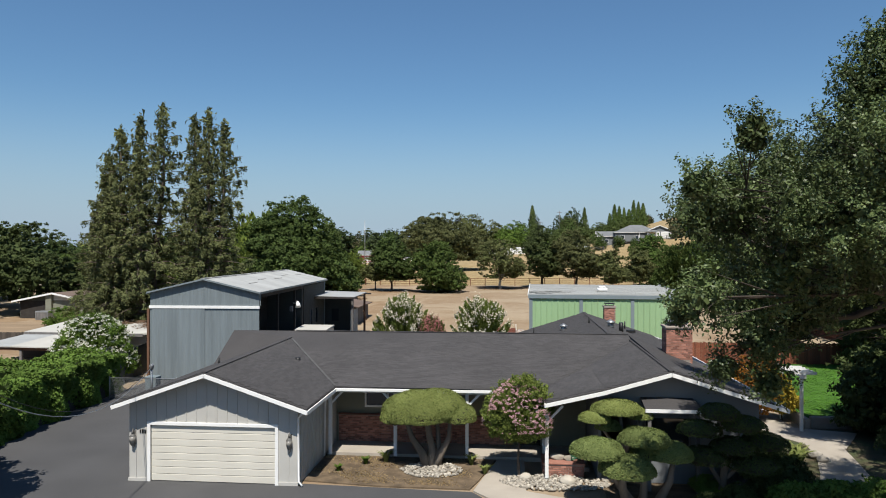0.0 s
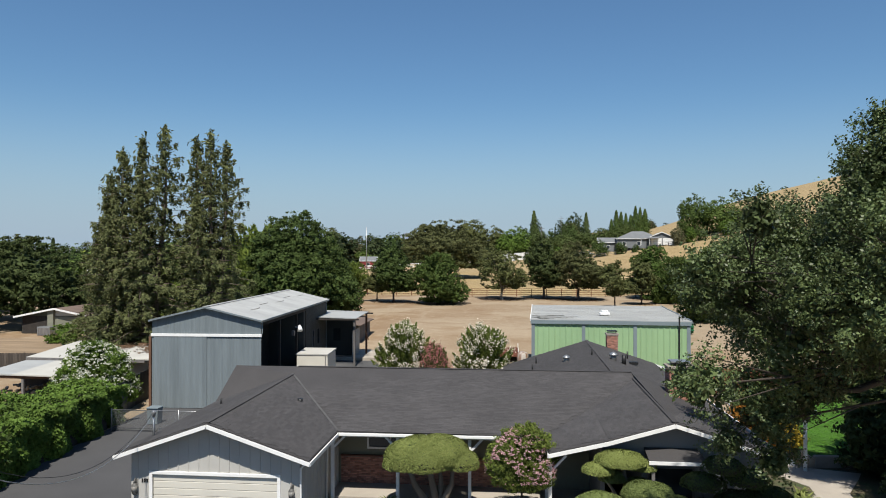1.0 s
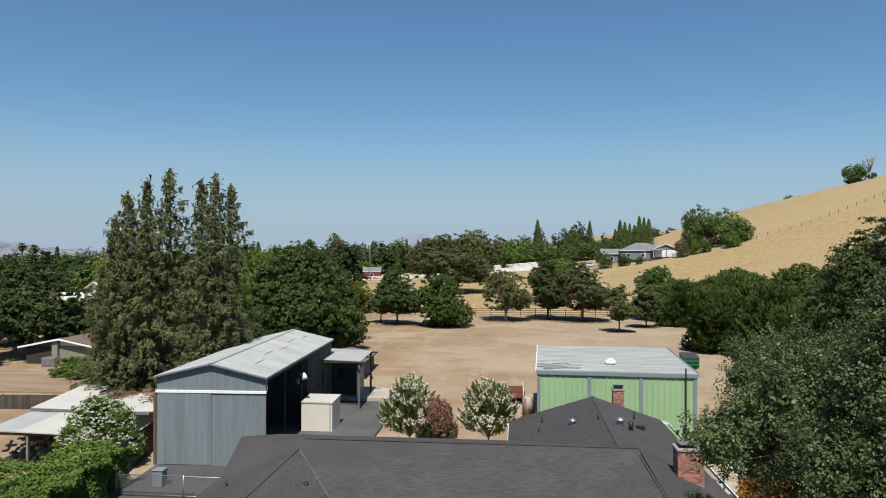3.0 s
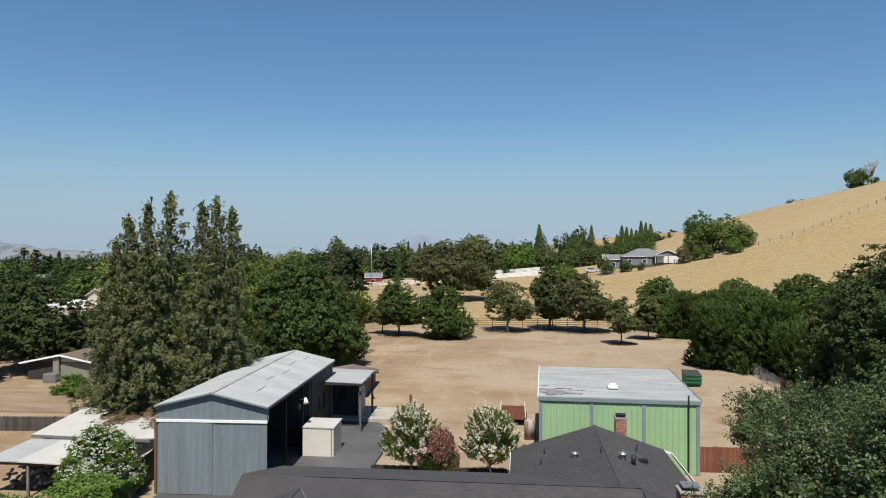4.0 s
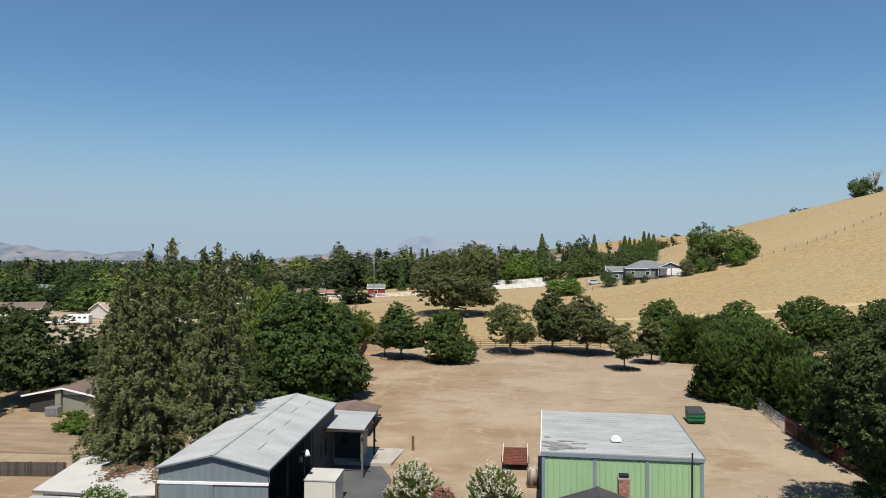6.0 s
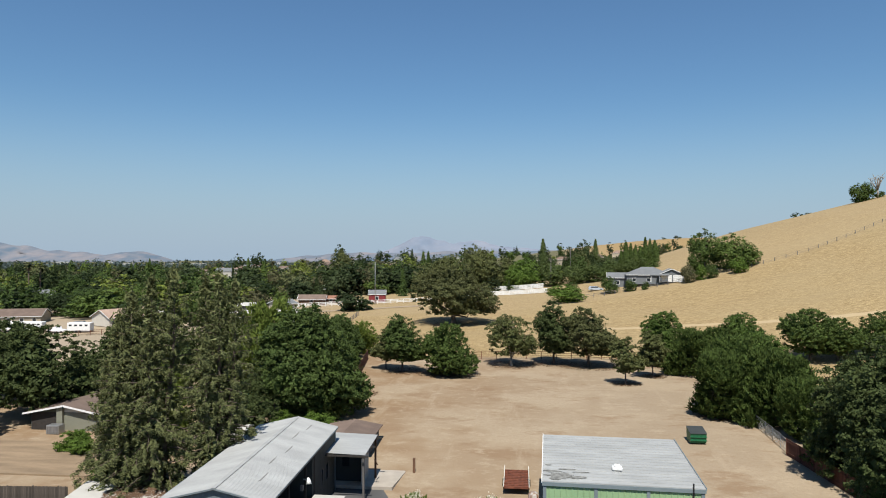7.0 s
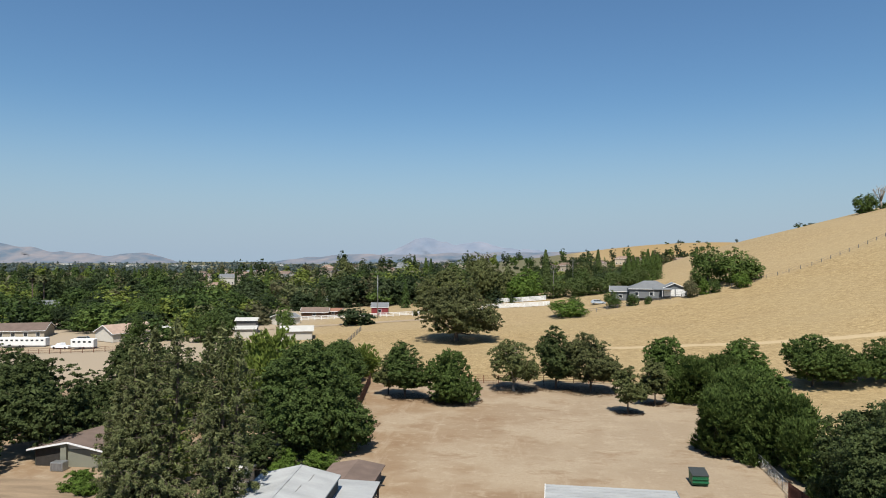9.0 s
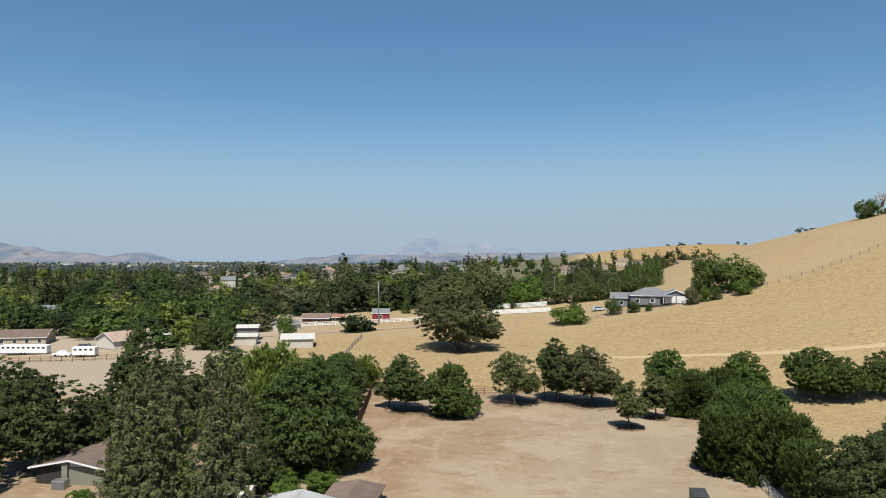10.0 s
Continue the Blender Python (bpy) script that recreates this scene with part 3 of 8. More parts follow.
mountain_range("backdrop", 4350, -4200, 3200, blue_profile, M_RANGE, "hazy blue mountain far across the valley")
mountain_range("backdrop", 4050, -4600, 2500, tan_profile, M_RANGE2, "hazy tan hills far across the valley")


def sheet(name, outline, z, material, label, category, thick=0.06):
    return solid(name, slab(bmesh.new(), [(x, y, z) for x, y in outline], thick), material, label, category, kind="structure")


sheet("driveway", [(-23.6, 12), (-23.6, 30), (-24.1, 36), (-24.6, 46), (-11.1, 46), (-11.1, 51), (-11.4, 64), (-12.2, 66.5), (-26, 66.5), (-26, 46), (-24.4, 40), (-60, 20), (-60, -30), (9, -30), (9, 18), (-0.9, 25.2), (-7.6, 26.2), (-8.1, 36), (-14.6, 36), (-14.6, 12)][0:5] + [(-14.9, 46), (-14.9, 26.0), (-8.0, 26.0), (-1.4, 25.7), (1.0, 22.5), (4.0, 14), (4.0, -12), (-26, -12), (-26, 4)], 0.012, M_ASPHALT, "dark grey asphalt driveway round the garage", "driveway")
sheet("courtyard", [(-20.6, 46.0), (-11.1, 46.0), (-11.15, 57), (-11.7, 62.7), (-13.4, 66.6), (-20.6, 66.2)], 0.17, mat("worn_asphalt", (0.092, 0.092, 0.092), 0.95, 0.2, 0.25, 14, 0.3), "dark asphalt yard behind the house", "driveway", 0.2)
sheet("concrete_pad", [(-18.8, 66.25), (-12.4, 66.25), (-11.9, 71), (-12.2, 72.8), (-18.8, 72.6)], 0.46, M_CONCRETE, "pale concrete apron beside the carport", "pavement", 0.5)
sheet("porch_floor", [(-7.95, 29.75), (1.3, 29.75), (1.3, 28.6), (3.2, 28.6), (3.2, 31.6), (-7.95, 31.6)], 0.14, M_CONCRETE, "tan concrete porch slab under the eave", "pavement", 0.2)
sheet("garden_bed", [(-7.95, 26.35), (-5, 26.0), (-1.5, 25.95), (-1.2, 27.0), (-0.6, 29.7), (-7.95, 29.7)], 0.03, M_BED, "brown bark garden bed in front of the porch", "garden bed")
sheet("path", [(-1.35, 25.75), (1.2, 22.7), (8.2, 22.5), (9.2, 24.2), (3.4, 24.7), (0.6, 25.9), (0.6, 29.7), (-0.5, 29.7), (-1.1, 27)], 0.05, M_CONCRETE, "tan concrete garden path curving to the porch", "pavement", 0.1)
sheet("side_path", [(11.2, 26.4), (12.4, 26.2), (14.1, 28.7), (14.6, 31), (14.9, 32.6), (16.2, 34.6), (16.8, 35.6), (14.75, 36.2), (14.2, 36.4), (13.9, 46), (12.4, 46), (12.3, 36.4), (12.6, 35.0), (13.5, 33.4), (13.2, 31.5), (12.3, 29)], 0.04, M_CONCRETE, "pale concrete side path beside the lawn", "pavement", 0.08)
# grass and soil of the side garden, shade painted into the colour
sheet("side_bed", [(9.8, 24.6), (18, 22.5), (24, 30), (22, 38.5), (17.3, 36.2), (9.8, 36.2)], 0.02, mat("shaded_grass_ground", (0.045, 0.062, 0.022), 1.0, 0.35, 1.5, 14, 0.8, col2=(0.085, 0.065, 0.04)), "dark grass and soil bed in the side garden, shade in its colour", "garden bed")
sheet("shade_bed", [(3.5, 24.9), (9.0, 24.4), (11.0, 28), (11.4, 36), (10.4, 36), (10.4, 27.2), (3.5, 27.2)], 0.02, M_BED, "dark planting bed along the house", "garden bed")


# ---- the ranch house ----
house = thing("ranch_house", (-3, 34, 0), "single-storey grey ranch house with dark shingle roof", "house")
ROOFS = [
    ("garage_roof_slope", [(-11.42, 25.1, 4.38), (-7.48, 25.1, 3.08), (-7.48, 29.35, 3.08), (-11.42, 35.45, 4.38)]),
    ("garage_roof_slope", [(-11.42, 25.1, 4.38), (-11.42, 35.45, 4.38), (-15.05, 34.2, 3.12), (-15.05, 25.1, 3.12)]),
    ("roof_hip", [(-11.42, 35.45, 4.38), (-11.42, 36.5, 4.6), (-14.9, 36.5, 4.6), (-15.05, 34.2, 3.12)]),
    ("main_roof_slope", [(-7.48, 29.35, 3.08), (1.36, 29.4, 3.1), (3.57, 32.15, 3.68), (6.05, 35.56, 4.41), (6.05, 36.5, 4.6), (-11.42, 36.5, 4.6), (-11.42, 35.45, 4.38)]),
    ("porch_roof_slope", [(1.36, 26.8, 3.15), (3.57, 26.8, 3.68), (3.57, 32.15, 3.68), (1.36, 29.4, 3.1)]),
    ("wing_roof_slope", [(3.57, 26.8, 3.68), (6.05, 26.8, 4.41), (6.05, 35.56, 4.41), (3.57, 32.15, 3.68)]),
    ("wing_roof_slope", [(6.05, 26.8, 4.41), (9.75, 26.8, 3.27), (9.75, 36.5, 3.17), (6.05, 36.5, 4.58)]),
    ("back_roof_slope", [(-14.9, 36.5, 4.6), (6.05, 36.5, 4.6), (6.05, 43.2, 3.0), (-14.9, 43.2, 3.0)]),
    ("rear_roof_slope", [(5.13, 36.5, 4.6), (5.13, 49.3, 4.58), (-0.62, 49.3, 2.72), (-0.62, 36.5, 2.72)]),
    ("rear_roof_slope", [(5.13, 36.5, 4.6), (9.75, 36.5, 3.10), (9.75, 49.3, 3.05), (5.13, 49.3, 4.58)]),
]
roof_parts = []
for nm, pts in ROOFS:
    roof_parts.append(part(nm, slab(bmesh.new(), pts, 0.13), M_SHINGLE, house, "dark grey asphalt shingle roof"))

# walls
W = 0.14
bm = bmesh.new()
prism(bm, [(-14.73, 25.75, 0), (-13.9, 25.75, 0), (-13.9, 25.75, 2.2), (-8.86, 25.75, 2.2), (-8.86, 25.75, 0), (-8.02, 25.75, 0), (-8.02, 25.75, 3.1), (-11.42, 25.75, 4.2), (-14.73, 25.75, 3.1)], (0, W, 0))
part("garage_front_wall", bm, M_SIDING, house)
part("garage_side_wall", abox(-8.16, -8.02, 25.75 + W, 31.7, 0, 3.12), M_SIDING, house)
part("garage_side_wall", abox(-14.73, -14.59, 25.75 + W, 36.0, 0, 3.0), M_SIDING, house)
bm = bmesh.new()
box(bm, -8.02, -6.62, 31.7, 31.7 + W, 0, 3.4)
box(bm, -6.62, -2.6, 31.7, 31.7 + W, 0, 1.75)
box(bm, -6.62, -2.6, 31.7, 31.7 + W, 2.78, 3.4)
box(bm, -2.6, 3.4, 31.7, 31.7 + W, 0, 3.4)
part("porch_wall", bm, M_OLIVE_WALL, house, "grey-green siding wall above brick under the porch")
bm = bmesh.new()
prism(bm, [(4.85, 27.4, 0), (9.4, 27.4, 0), (9.4, 27.4, 3.2), (6.05, 27.4, 4.22), (3.4, 27.4, 3.45), (3.4, 27.4, 3.1), (4.85, 27.4, 3.1)], (0, W, 0))
part("wing_front_wall", bm, M_SIDING_DARK, house, "grey siding gable wall, tree shade put into its colour")
part("entry_side_wall", abox(4.85, 4.99, 27.4 + W, 31.7, 0, 3.1), M_SIDING_DARK, house)
part("entry_floor", abox(3.54, 4.85, 27.4, 31.7, 0.0, 0.1), M_CONCRETE, house)
part("wing_side_wall", abox(3.4, 3.54, 27.4 + W, 31.7, 0, 3.5), M_SIDING_DARK, house)
part("wing_side_wall", abox(9.26, 9.4, 27.4 + W, 48.6, 0, 2.98), M_SIDING_DARK, house)
part("rear_wall", abox(-14.73, 0.0, 42.6, 42.74, 0, 2.9), M_SIDING_DARK, house)
bm = bmesh.new()
prism(bm, [(0.0, 48.6, 0), (9.4, 48.6, 0), (9.4, 48.6, 2.95), (5.13, 48.6, 4.4), (0.0, 48.6, 2.75)], (0, W, 0))
part("rear_gable_wall", bm, M_SIDING_DARK, house)
part("rear_side_wall", abox(0.0, 0.14, 42.6, 48.6, 0, 2.75), M_SIDING_DARK, house)
part("left_wall", abox(-14.73, -14.59, 36.0, 42.6, 0, 2.95), M_SIDING_DARK, house)

# board-and-batten strips on the garage
for x in np.arange(-14.45, -8.05, 0.405):
    top = 4.12 - abs(x + 11.42) * 0.335
    lo = 2.33 if -14.05 < x < -8.7 else 0.12
    part("batten", abox(x - 0.022, x + 0.022, 25.722, 25.75, lo, top), M_SIDING, house)
for y in np.arange(26.1, 31.5, 0.405):
    part("batten", abox(-8.02, -7.992, y - 0.022, y + 0.022, 0.15, 3.0), M_SIDING, house)
part("skirting_board", abox(-14.76, -13.9, 25.70, 25.75, 0.0, 0.13), M_SIDING, house)
part("skirting_board", abox(-8.86, -8.0, 25.70, 25.75, 0.0, 0.13), M_SIDING, house)

# garage door with raised panel rows and white casing
door = part("garage_door", abox(-13.88, -8.88, 25.83, 25.86, 0.02, 2.19), M_CREAM, house, "cream sectional roll-up garage door")
for i in range(8):
    part("panel", abox(-13.86, -8.9, 25.79, 25.83, 0.03 + i * 0.27, 0.03 + i * 0.27 + 0.256, bev=0.012), M_CREAM, door)
for a in ((-13.99, -13.86, 25.69, 25.78, 0.0, 2.32), (-8.90, -8.77, 25.69, 25.78, 0.0, 2.32), (-13.86, -8.90, 25.69, 25.78, 2.19, 2.32)):
    part("door_casing", abox(*a, bev=0.01), M_WHITE, house, "white painted door casing")

# white fascia boards and gutters
for p, q in (
    ((-15.08, 25.07, 3.02), (-11.42, 25.07, 4.29)), ((-11.42, 25.07, 4.29), (-7.45, 25.07, 2.98)),
    ((-7.45, 25.1, 2.98), (-7.45, 29.3, 2.98)), ((-15.08, 25.1, 3.02), (-15.08, 34.2, 3.02)),
    ((-7.5, 29.32, 2.99), (1.36, 29.37, 3.01)), ((1.33, 26.8, 3.06), (1.33, 29.37, 3.02)),
    ((1.33, 26.77, 3.06), (3.57, 26.77, 3.59)), ((3.57, 26.77, 3.59), (6.05, 26.77, 4.32)), ((6.05, 26.77, 4.32), (10.28, 26.77, 3.03)),
    ((10.28, 26.8, 3.03), (10.28, 49.3, 2.83)), ((-0.65, 43.0, 2.63), (-0.65, 49.3, 2.63)), ((-0.65, 49.33, 2.63), (5.13, 49.33, 4.49)), ((5.13, 49.33, 4.49), (10.28, 49.33, 2.82)),
):
    part("fascia_board", beam(bmesh.new(), (p[0], p[1], p[2] - 0.045), (q[0], q[1], q[2] - 0.045), 0.05, 0.14), M_WHITE, house, "white fascia board")
part("gutter", beam(bmesh.new(), (-7.4, 29.25, 2.97), (1.3, 29.3, 2.99), 0.10, 0.09), M_WHITE, house, "white eave gutter")
part("downspout", tube(bmesh.new(), [(-7.55, 29.2, 3.0), (-7.9, 29.3, 2.7), (-7.95, 29.3, 0.1)], [0.045] * 3, 6), M_WHITE, house, "white downspout")
part("downspout", tube(bmesh.new(), [(-7.62, 25.3, 2.95), (-7.97, 25.68, 2.6), (-7.97, 25.68, 0.2), (-7.8, 25.6, 0.06)], [0.045] * 4, 6), M_WHITE, house, "white downspout")

# porch: posts with braces, brick dado, window
for x, y in ((-7.75, 29.55), (-4.9, 29.55), (-1.82, 29.55), (1.42, 27.25), (1.42, 29.55)):
    p = part("porch_post", abox(x - 0.07, x + 0.07, y - 0.07, y + 0.07, 0.12, 2.98, bev=0.008), M_WHITE, house, "white square porch post")
    for s in (-1, 1):
        if -7.7 < x + 0.6 * s < 3:
            part("brace", beam(bmesh.new(), (x + 0.07 * s, y, 2.35), (x + 0.62 * s, y, 2.92), 0.07, 0.09), M_WHITE, p)
part("porch_beam", abox(-7.8, 1.5, 29.48, 29.62, 2.82, 2.98), M_WHITE, house, "white porch beam")
win = part("window", abox(-6.6, -2.62, 31.72, 31.74, 1.78, 2.76), M_GLASS, house, "dark wide porch window")
for a in ((-6.68, -6.6, 31.64, 31.72, 1.7, 2.84), (-2.62, -2.54, 31.64, 31.72, 1.7, 2.84), (-6.6, -2.62, 31.64, 31.72, 2.76, 2.84), (-6.6, -2.62, 31.64, 31.72, 1.7, 1.78)) + tuple((x - 0.03, x + 0.03, 31.66, 31.72, 1.78, 2.76) for x in (-5.6, -4.6, -3.6)):
    part("window_casing", abox(*a), M_WHITE, win, "white window casing")
fd = part("front_door", abox(0.4, 1.35, 31.62, 31.69, 0.14, 2.2, bev=0.01), M_DARK, house, "dark front door")

# awning bay on the wing gable
aw = part("awning", slab(bmesh.new(), [(5.0, 27.38, 3.3), (6.95, 27.38, 3.3), (7.1, 26.3, 3.06), (5.0, 26.3, 3.06)], 0.06), M_SHINGLE, house, "small dark shingled awning")
part("awning_trim", beam(bmesh.new(), (4.98, 26.28, 3.02), (7.12, 26.28, 3.02), 0.05, 0.12), M_WHITE, aw, "white awning trim")
for x in (5.15, 6.9):
    part("awning_post", abox(x - 0.06, x + 0.06, 26.35, 26.47, 0.02, 3.0), M_GREYWOOD, aw)
w2 = part("window", abox(5.2, 6.8, 27.36, 27.39, 0.9, 2.5), M_GLASS, house, "dark gable window")
for a in ((5.12, 5.2, 27.33, 27.39, 0.82, 2.58), (6.8, 6.88, 27.33, 27.39, 0.82, 2.58)):
    part("window_casing", abox(*a), M_GREYWOOD, w2)



# roof vents and pipes
def roof_vent(x, y, z, s=1.0):
    v = part("roof_vent", tube(bmesh.new(), [(x, y, z - 0.15), (x, y, z + 0.22 * s), (x, y, z + 0.3 * s)], [0.16 * s, 0.16 * s, 0.05], 12), M_STEEL, house, "galvanised turbine roof vent")
    part("cap", tube(bmesh.new(), [(x, y, z + 0.2 * s), (x, y, z + 0.28 * s), (x, y, z + 0.4 * s)], [0.24 * s, 0.23 * s, 0.03], 12), M_STEEL, v)


def roof_pipe(x, y, z, h=0.4, r=0.05, m=None):
    part("vent_pipe", tube(bmesh.new(), [(x, y, z - 0.2), (x, y, z + h)], [r, r], 8), m or M_BLACK, house, "dark vent pipe")


# ---- brickwork ----
BRICK_ME = bpy.data.meshes.new("brick")
_b = abox(-0.1, 0.1, -0.05, 0.05, -0.031, 0.031)
_b.to_mesh(BRICK_ME)
_b.free()
BRICK_ME.materials.append(M_BRICK)


def brick_face(parent, x, y, z0, length, height, turn=0, limit=300):
    """Courses of bricks on one upright face, running from (x, y) along x, or along y if turn is 90; the rest past limit joined."""
    rows, made, rest = int(height / 0.074), 0, bmesh.new()
    n = max(2, round(length / 0.213))
    w = length / n
    for r in range(rows):
        for i in range(n + r % 2):
            q = (i + 0.5 - 0.5 * (r % 2)) * w
            s = 1.0
            if q < 0.05 or q > length - 0.05:
                s, q = 0.5, (0.25 * w if q < 1 else length - 0.25 * w)
            jx = 0.004 * math.sin(i * 12.9 + r * 7.7)
            loc = (x + q, y + jx, z0 + 0.037 + r * 0.074) if turn == 0 else (x + jx, y + q, z0 + 0.037 + r * 0.074)
            if made < limit:
                ob = piece("brick", BRICK_ME, loc, parent, turn)
                ob.scale = (s * w / 0.213, 1, 1)
                made += 1
            elif turn == 0:
                box(rest, loc[0] - 0.1 * s, loc[0] + 0.1 * s, loc[1] - 0.05, loc[1] + 0.05, loc[2] - 0.031, loc[2] + 0.031)
    if len(rest.verts):
        part("bricks", rest, M_BRICK, parent, kind="stuff")
    else:
        rest.free()


def chimney(x0, x1, y0, y1, z0, z1, label):
    ch = part("chimney", abox(x0 + 0.012, x1 - 0.012, y0 + 0.012, y1 - 0.012, z0, z1), M_MORTAR, house, label)
    return ch


ch_main = chimney(7.4, 8.6, 33.9, 34.9, 3.2, 5.22, "red brick chimney with metal cap")
part("crown", abox(7.34, 8.66, 33.84, 34.96, 5.22, 5.33, bev=0.02), M_MORTAR, ch_main)
part("flue", abox(7.6, 8.2, 34.1, 34.7, 5.34, 5.5), M_BLACK, ch_main)
part("cap", abox(7.5, 8.32, 34.0, 34.8, 5.5, 5.56), M_STEEL, ch_main, "metal chimney cap")
ch_rear = chimney(6.64, 7.42, 50.0, 50.7, 0, 4.85, "red brick chimney behind the rear gable")
part("crown", abox(6.6, 7.46, 49.96, 50.74, 4.85, 4.97), M_MORTAR, ch_rear)
part("cap", abox(6.7, 7.36, 50.05, 50.65, 5.1, 5.16), M_BLACK, ch_rear)
for x in (6.75, 7.3):
    part("leg", abox(x - 0.02, x + 0.02, 50.3, 50.34, 4.97, 5.1), M_BLACK, ch_rear)
roof_vent(3.3, 43.5, 4.0)
roof_vent(6.0, 42.4, 4.35, 1.1)
roof_pipe(6.55, 42.0, 4.2, 0.45, 0.13)
roof_pipe(1.25, 44.0, 3.35)
roof_pipe(1.55, 46.0, 3.45)
roof_pipe(4.8, 43.0, 4.45)
roof_pipe(7.4, 46, 3.9)
roof_pipe(-9.8, 31.5, 3.85, 0.12, 0.12)
part("ridge_vent", abox(7.1, 7.6, 43.2, 43.6, 3.9, 4.05), M_BLACK, house)
roof_pipe(-13.6, 31.5, 3.6, 0.3)

# brick dado under the porch window and the raised planter
dado = part("brick_dado", abox(-7.9, 0.2, 31.60, 31.69, 0.14, 1.35), M_MORTAR, house, "red brick dado under the window")
planter = thing("brick_planter", (2.1, 28.2, 0), "low red brick planter filled with pebbles", "planter")
part("core", abox(1.3, 2.9, 27.75, 28.95, 0, 0.5), M_MORTAR, planter)
part("coping", abox(1.26, 2.94, 27.7, 28.98, 0.5, 0.56, bev=0.01), M_BRICK, planter)


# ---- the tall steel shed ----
# own dark green-grey, deepened by the shade of the roofs put into it
M_SHADY = mat("dark_green_grey_and_shade", (0.038, 0.044, 0.043), 0.7, 0.12, 0.8, 20, 0.1)
shed = thing("steel_shed", (-21, 56, 0), "tall grey corrugated steel shed, open on one side", "shed")
SX0, SX1, SY0, SY1, SE, SP = -24.62, -17.0, 45.8, 65.7, 6.1, 6.98
shed.matrix_basis = pose(-21.41, 55.98, 0, 0, 0, 2.3)
bm = bmesh.new()
corrugated(bm, (SX0, SY0, 0), (SX1 - SX0, 0, 0), (0, 0, 4.98), 0.19, 0.010)
part("front_wall", bm, M_METAL_WALL, shed)
bm = bmesh.new()
prism(bm, [(SX0, SY0 + 0.02, 4.9), (SX1, SY0 + 0.02, 4.9), (SX1, SY0 + 0.02, SE - 0.05), ((SX0 + SX1) / 2, SY0 + 0.02, SP - 0.06), (SX0, SY0 + 0.02, SE - 0.05)], (0, 0.1, 0))
part("gable", bm, M_METAL_WALL, shed)
for i in range(40):
    x = SX0 + 0.1 + i * 0.195
    zt = SE + (SP - SE) * (1 - abs(x - (SX0 + SX1) / 2) / ((SX1 - SX0) / 2)) - 0.1
    part("gable_rib", abox(x - 0.02, x + 0.02, SY0 + 0.005, SY0 + 0.02, 5.12, zt), M_METAL_WALL, shed)
part("door_rail", abox(SX0 - 0.05, SX1 + 0.05, SY0 - 0.09, SY0 + 0.0, 4.93, 5.12, bev=0.01), M_WHITE, shed, "white sliding door rail")
part("sliding_door", corrugated(bmesh.new(), (SX0 + 0.15, SY0 - 0.05, 0.05), (3.7, 0, 0), (0, 0, 4.88), 0.19, 0.010), M_METAL_WALL, shed)
part("side_wall", corrugated(bmesh.new(), (SX0, SY1, 0), (0, SY0 - SY1, 0), (0, 0, SE - 0.05), 0.28, 0.02), M_METAL_WALL, shed)
part("back_wall", abox(SX0, SX1, SY1 - 0.1, SY1, 0, SE), M_METAL_WALL, shed)
# near-black inner walls: the shade under the eave is in their colour
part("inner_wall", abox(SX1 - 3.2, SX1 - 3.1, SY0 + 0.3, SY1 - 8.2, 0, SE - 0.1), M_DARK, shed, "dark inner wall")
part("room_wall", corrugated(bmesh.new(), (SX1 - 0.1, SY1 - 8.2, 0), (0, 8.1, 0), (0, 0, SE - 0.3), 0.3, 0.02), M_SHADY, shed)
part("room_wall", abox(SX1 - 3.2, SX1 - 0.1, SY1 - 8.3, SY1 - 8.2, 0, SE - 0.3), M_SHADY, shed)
XM = (SX0 + SX1) / 2
M_LAP = mat("stained_galvanised", (0.24, 0.235, 0.22), 0.7, 0.2, 2.0, 12, 0.1)
for s, xe in ((1, SX0 - 0.12), (-1, SX1 + 0.12)):
    # ribbed roof sheets, one lap at a time down the length
    for j in range(6):
        y0 = SY0 - 0.25 + j * 3.45
        y1 = y0 + 3.5
        bm = bmesh.new()
        n = 17
        prev = None
        for i in range(n * 2 + 1):
            y = y0 + (y1 - y0) * i / (n * 2)
            d = 0.022 if i % 2 else 0.0
            cur = (bm.verts.new((XM, y, SP + d + 0.004 * (j % 2))), bm.verts.new((xe, y, SE - 0.04 + d + 0.004 * (j % 2))))
            if prev:
                bm.faces.new((prev[0], cur[0], cur[1], prev[1]) if s < 0 else (prev[1], cur[1], cur[0], prev[0]))
            prev = cur
        part("roof_sheet", bm, M_METAL_ROOF, shed, "pale galvanised roof sheet")
    part("rake_trim", beam(bmesh.new(), (XM, SY0 - 0.26, SP - 0.04), (xe, SY0 - 0.26, SE - 0.08), 0.05, 0.11), M_METAL_WALL, shed)
    part("eave_trim", beam(bmesh.new(), (xe, SY0 - 0.26, SE - 0.1), (xe, SY1 + 0.4, SE - 0.1), 0.06, 0.14), M_TRIM_STEEL, shed)
part("ridge_cap", beam(bmesh.new(), (XM, SY0 - 0.26, SP + 0.02), (XM, SY1 + 0.3, SP + 0.02), 0.34, 0.02), M_METAL_ROOF, shed)
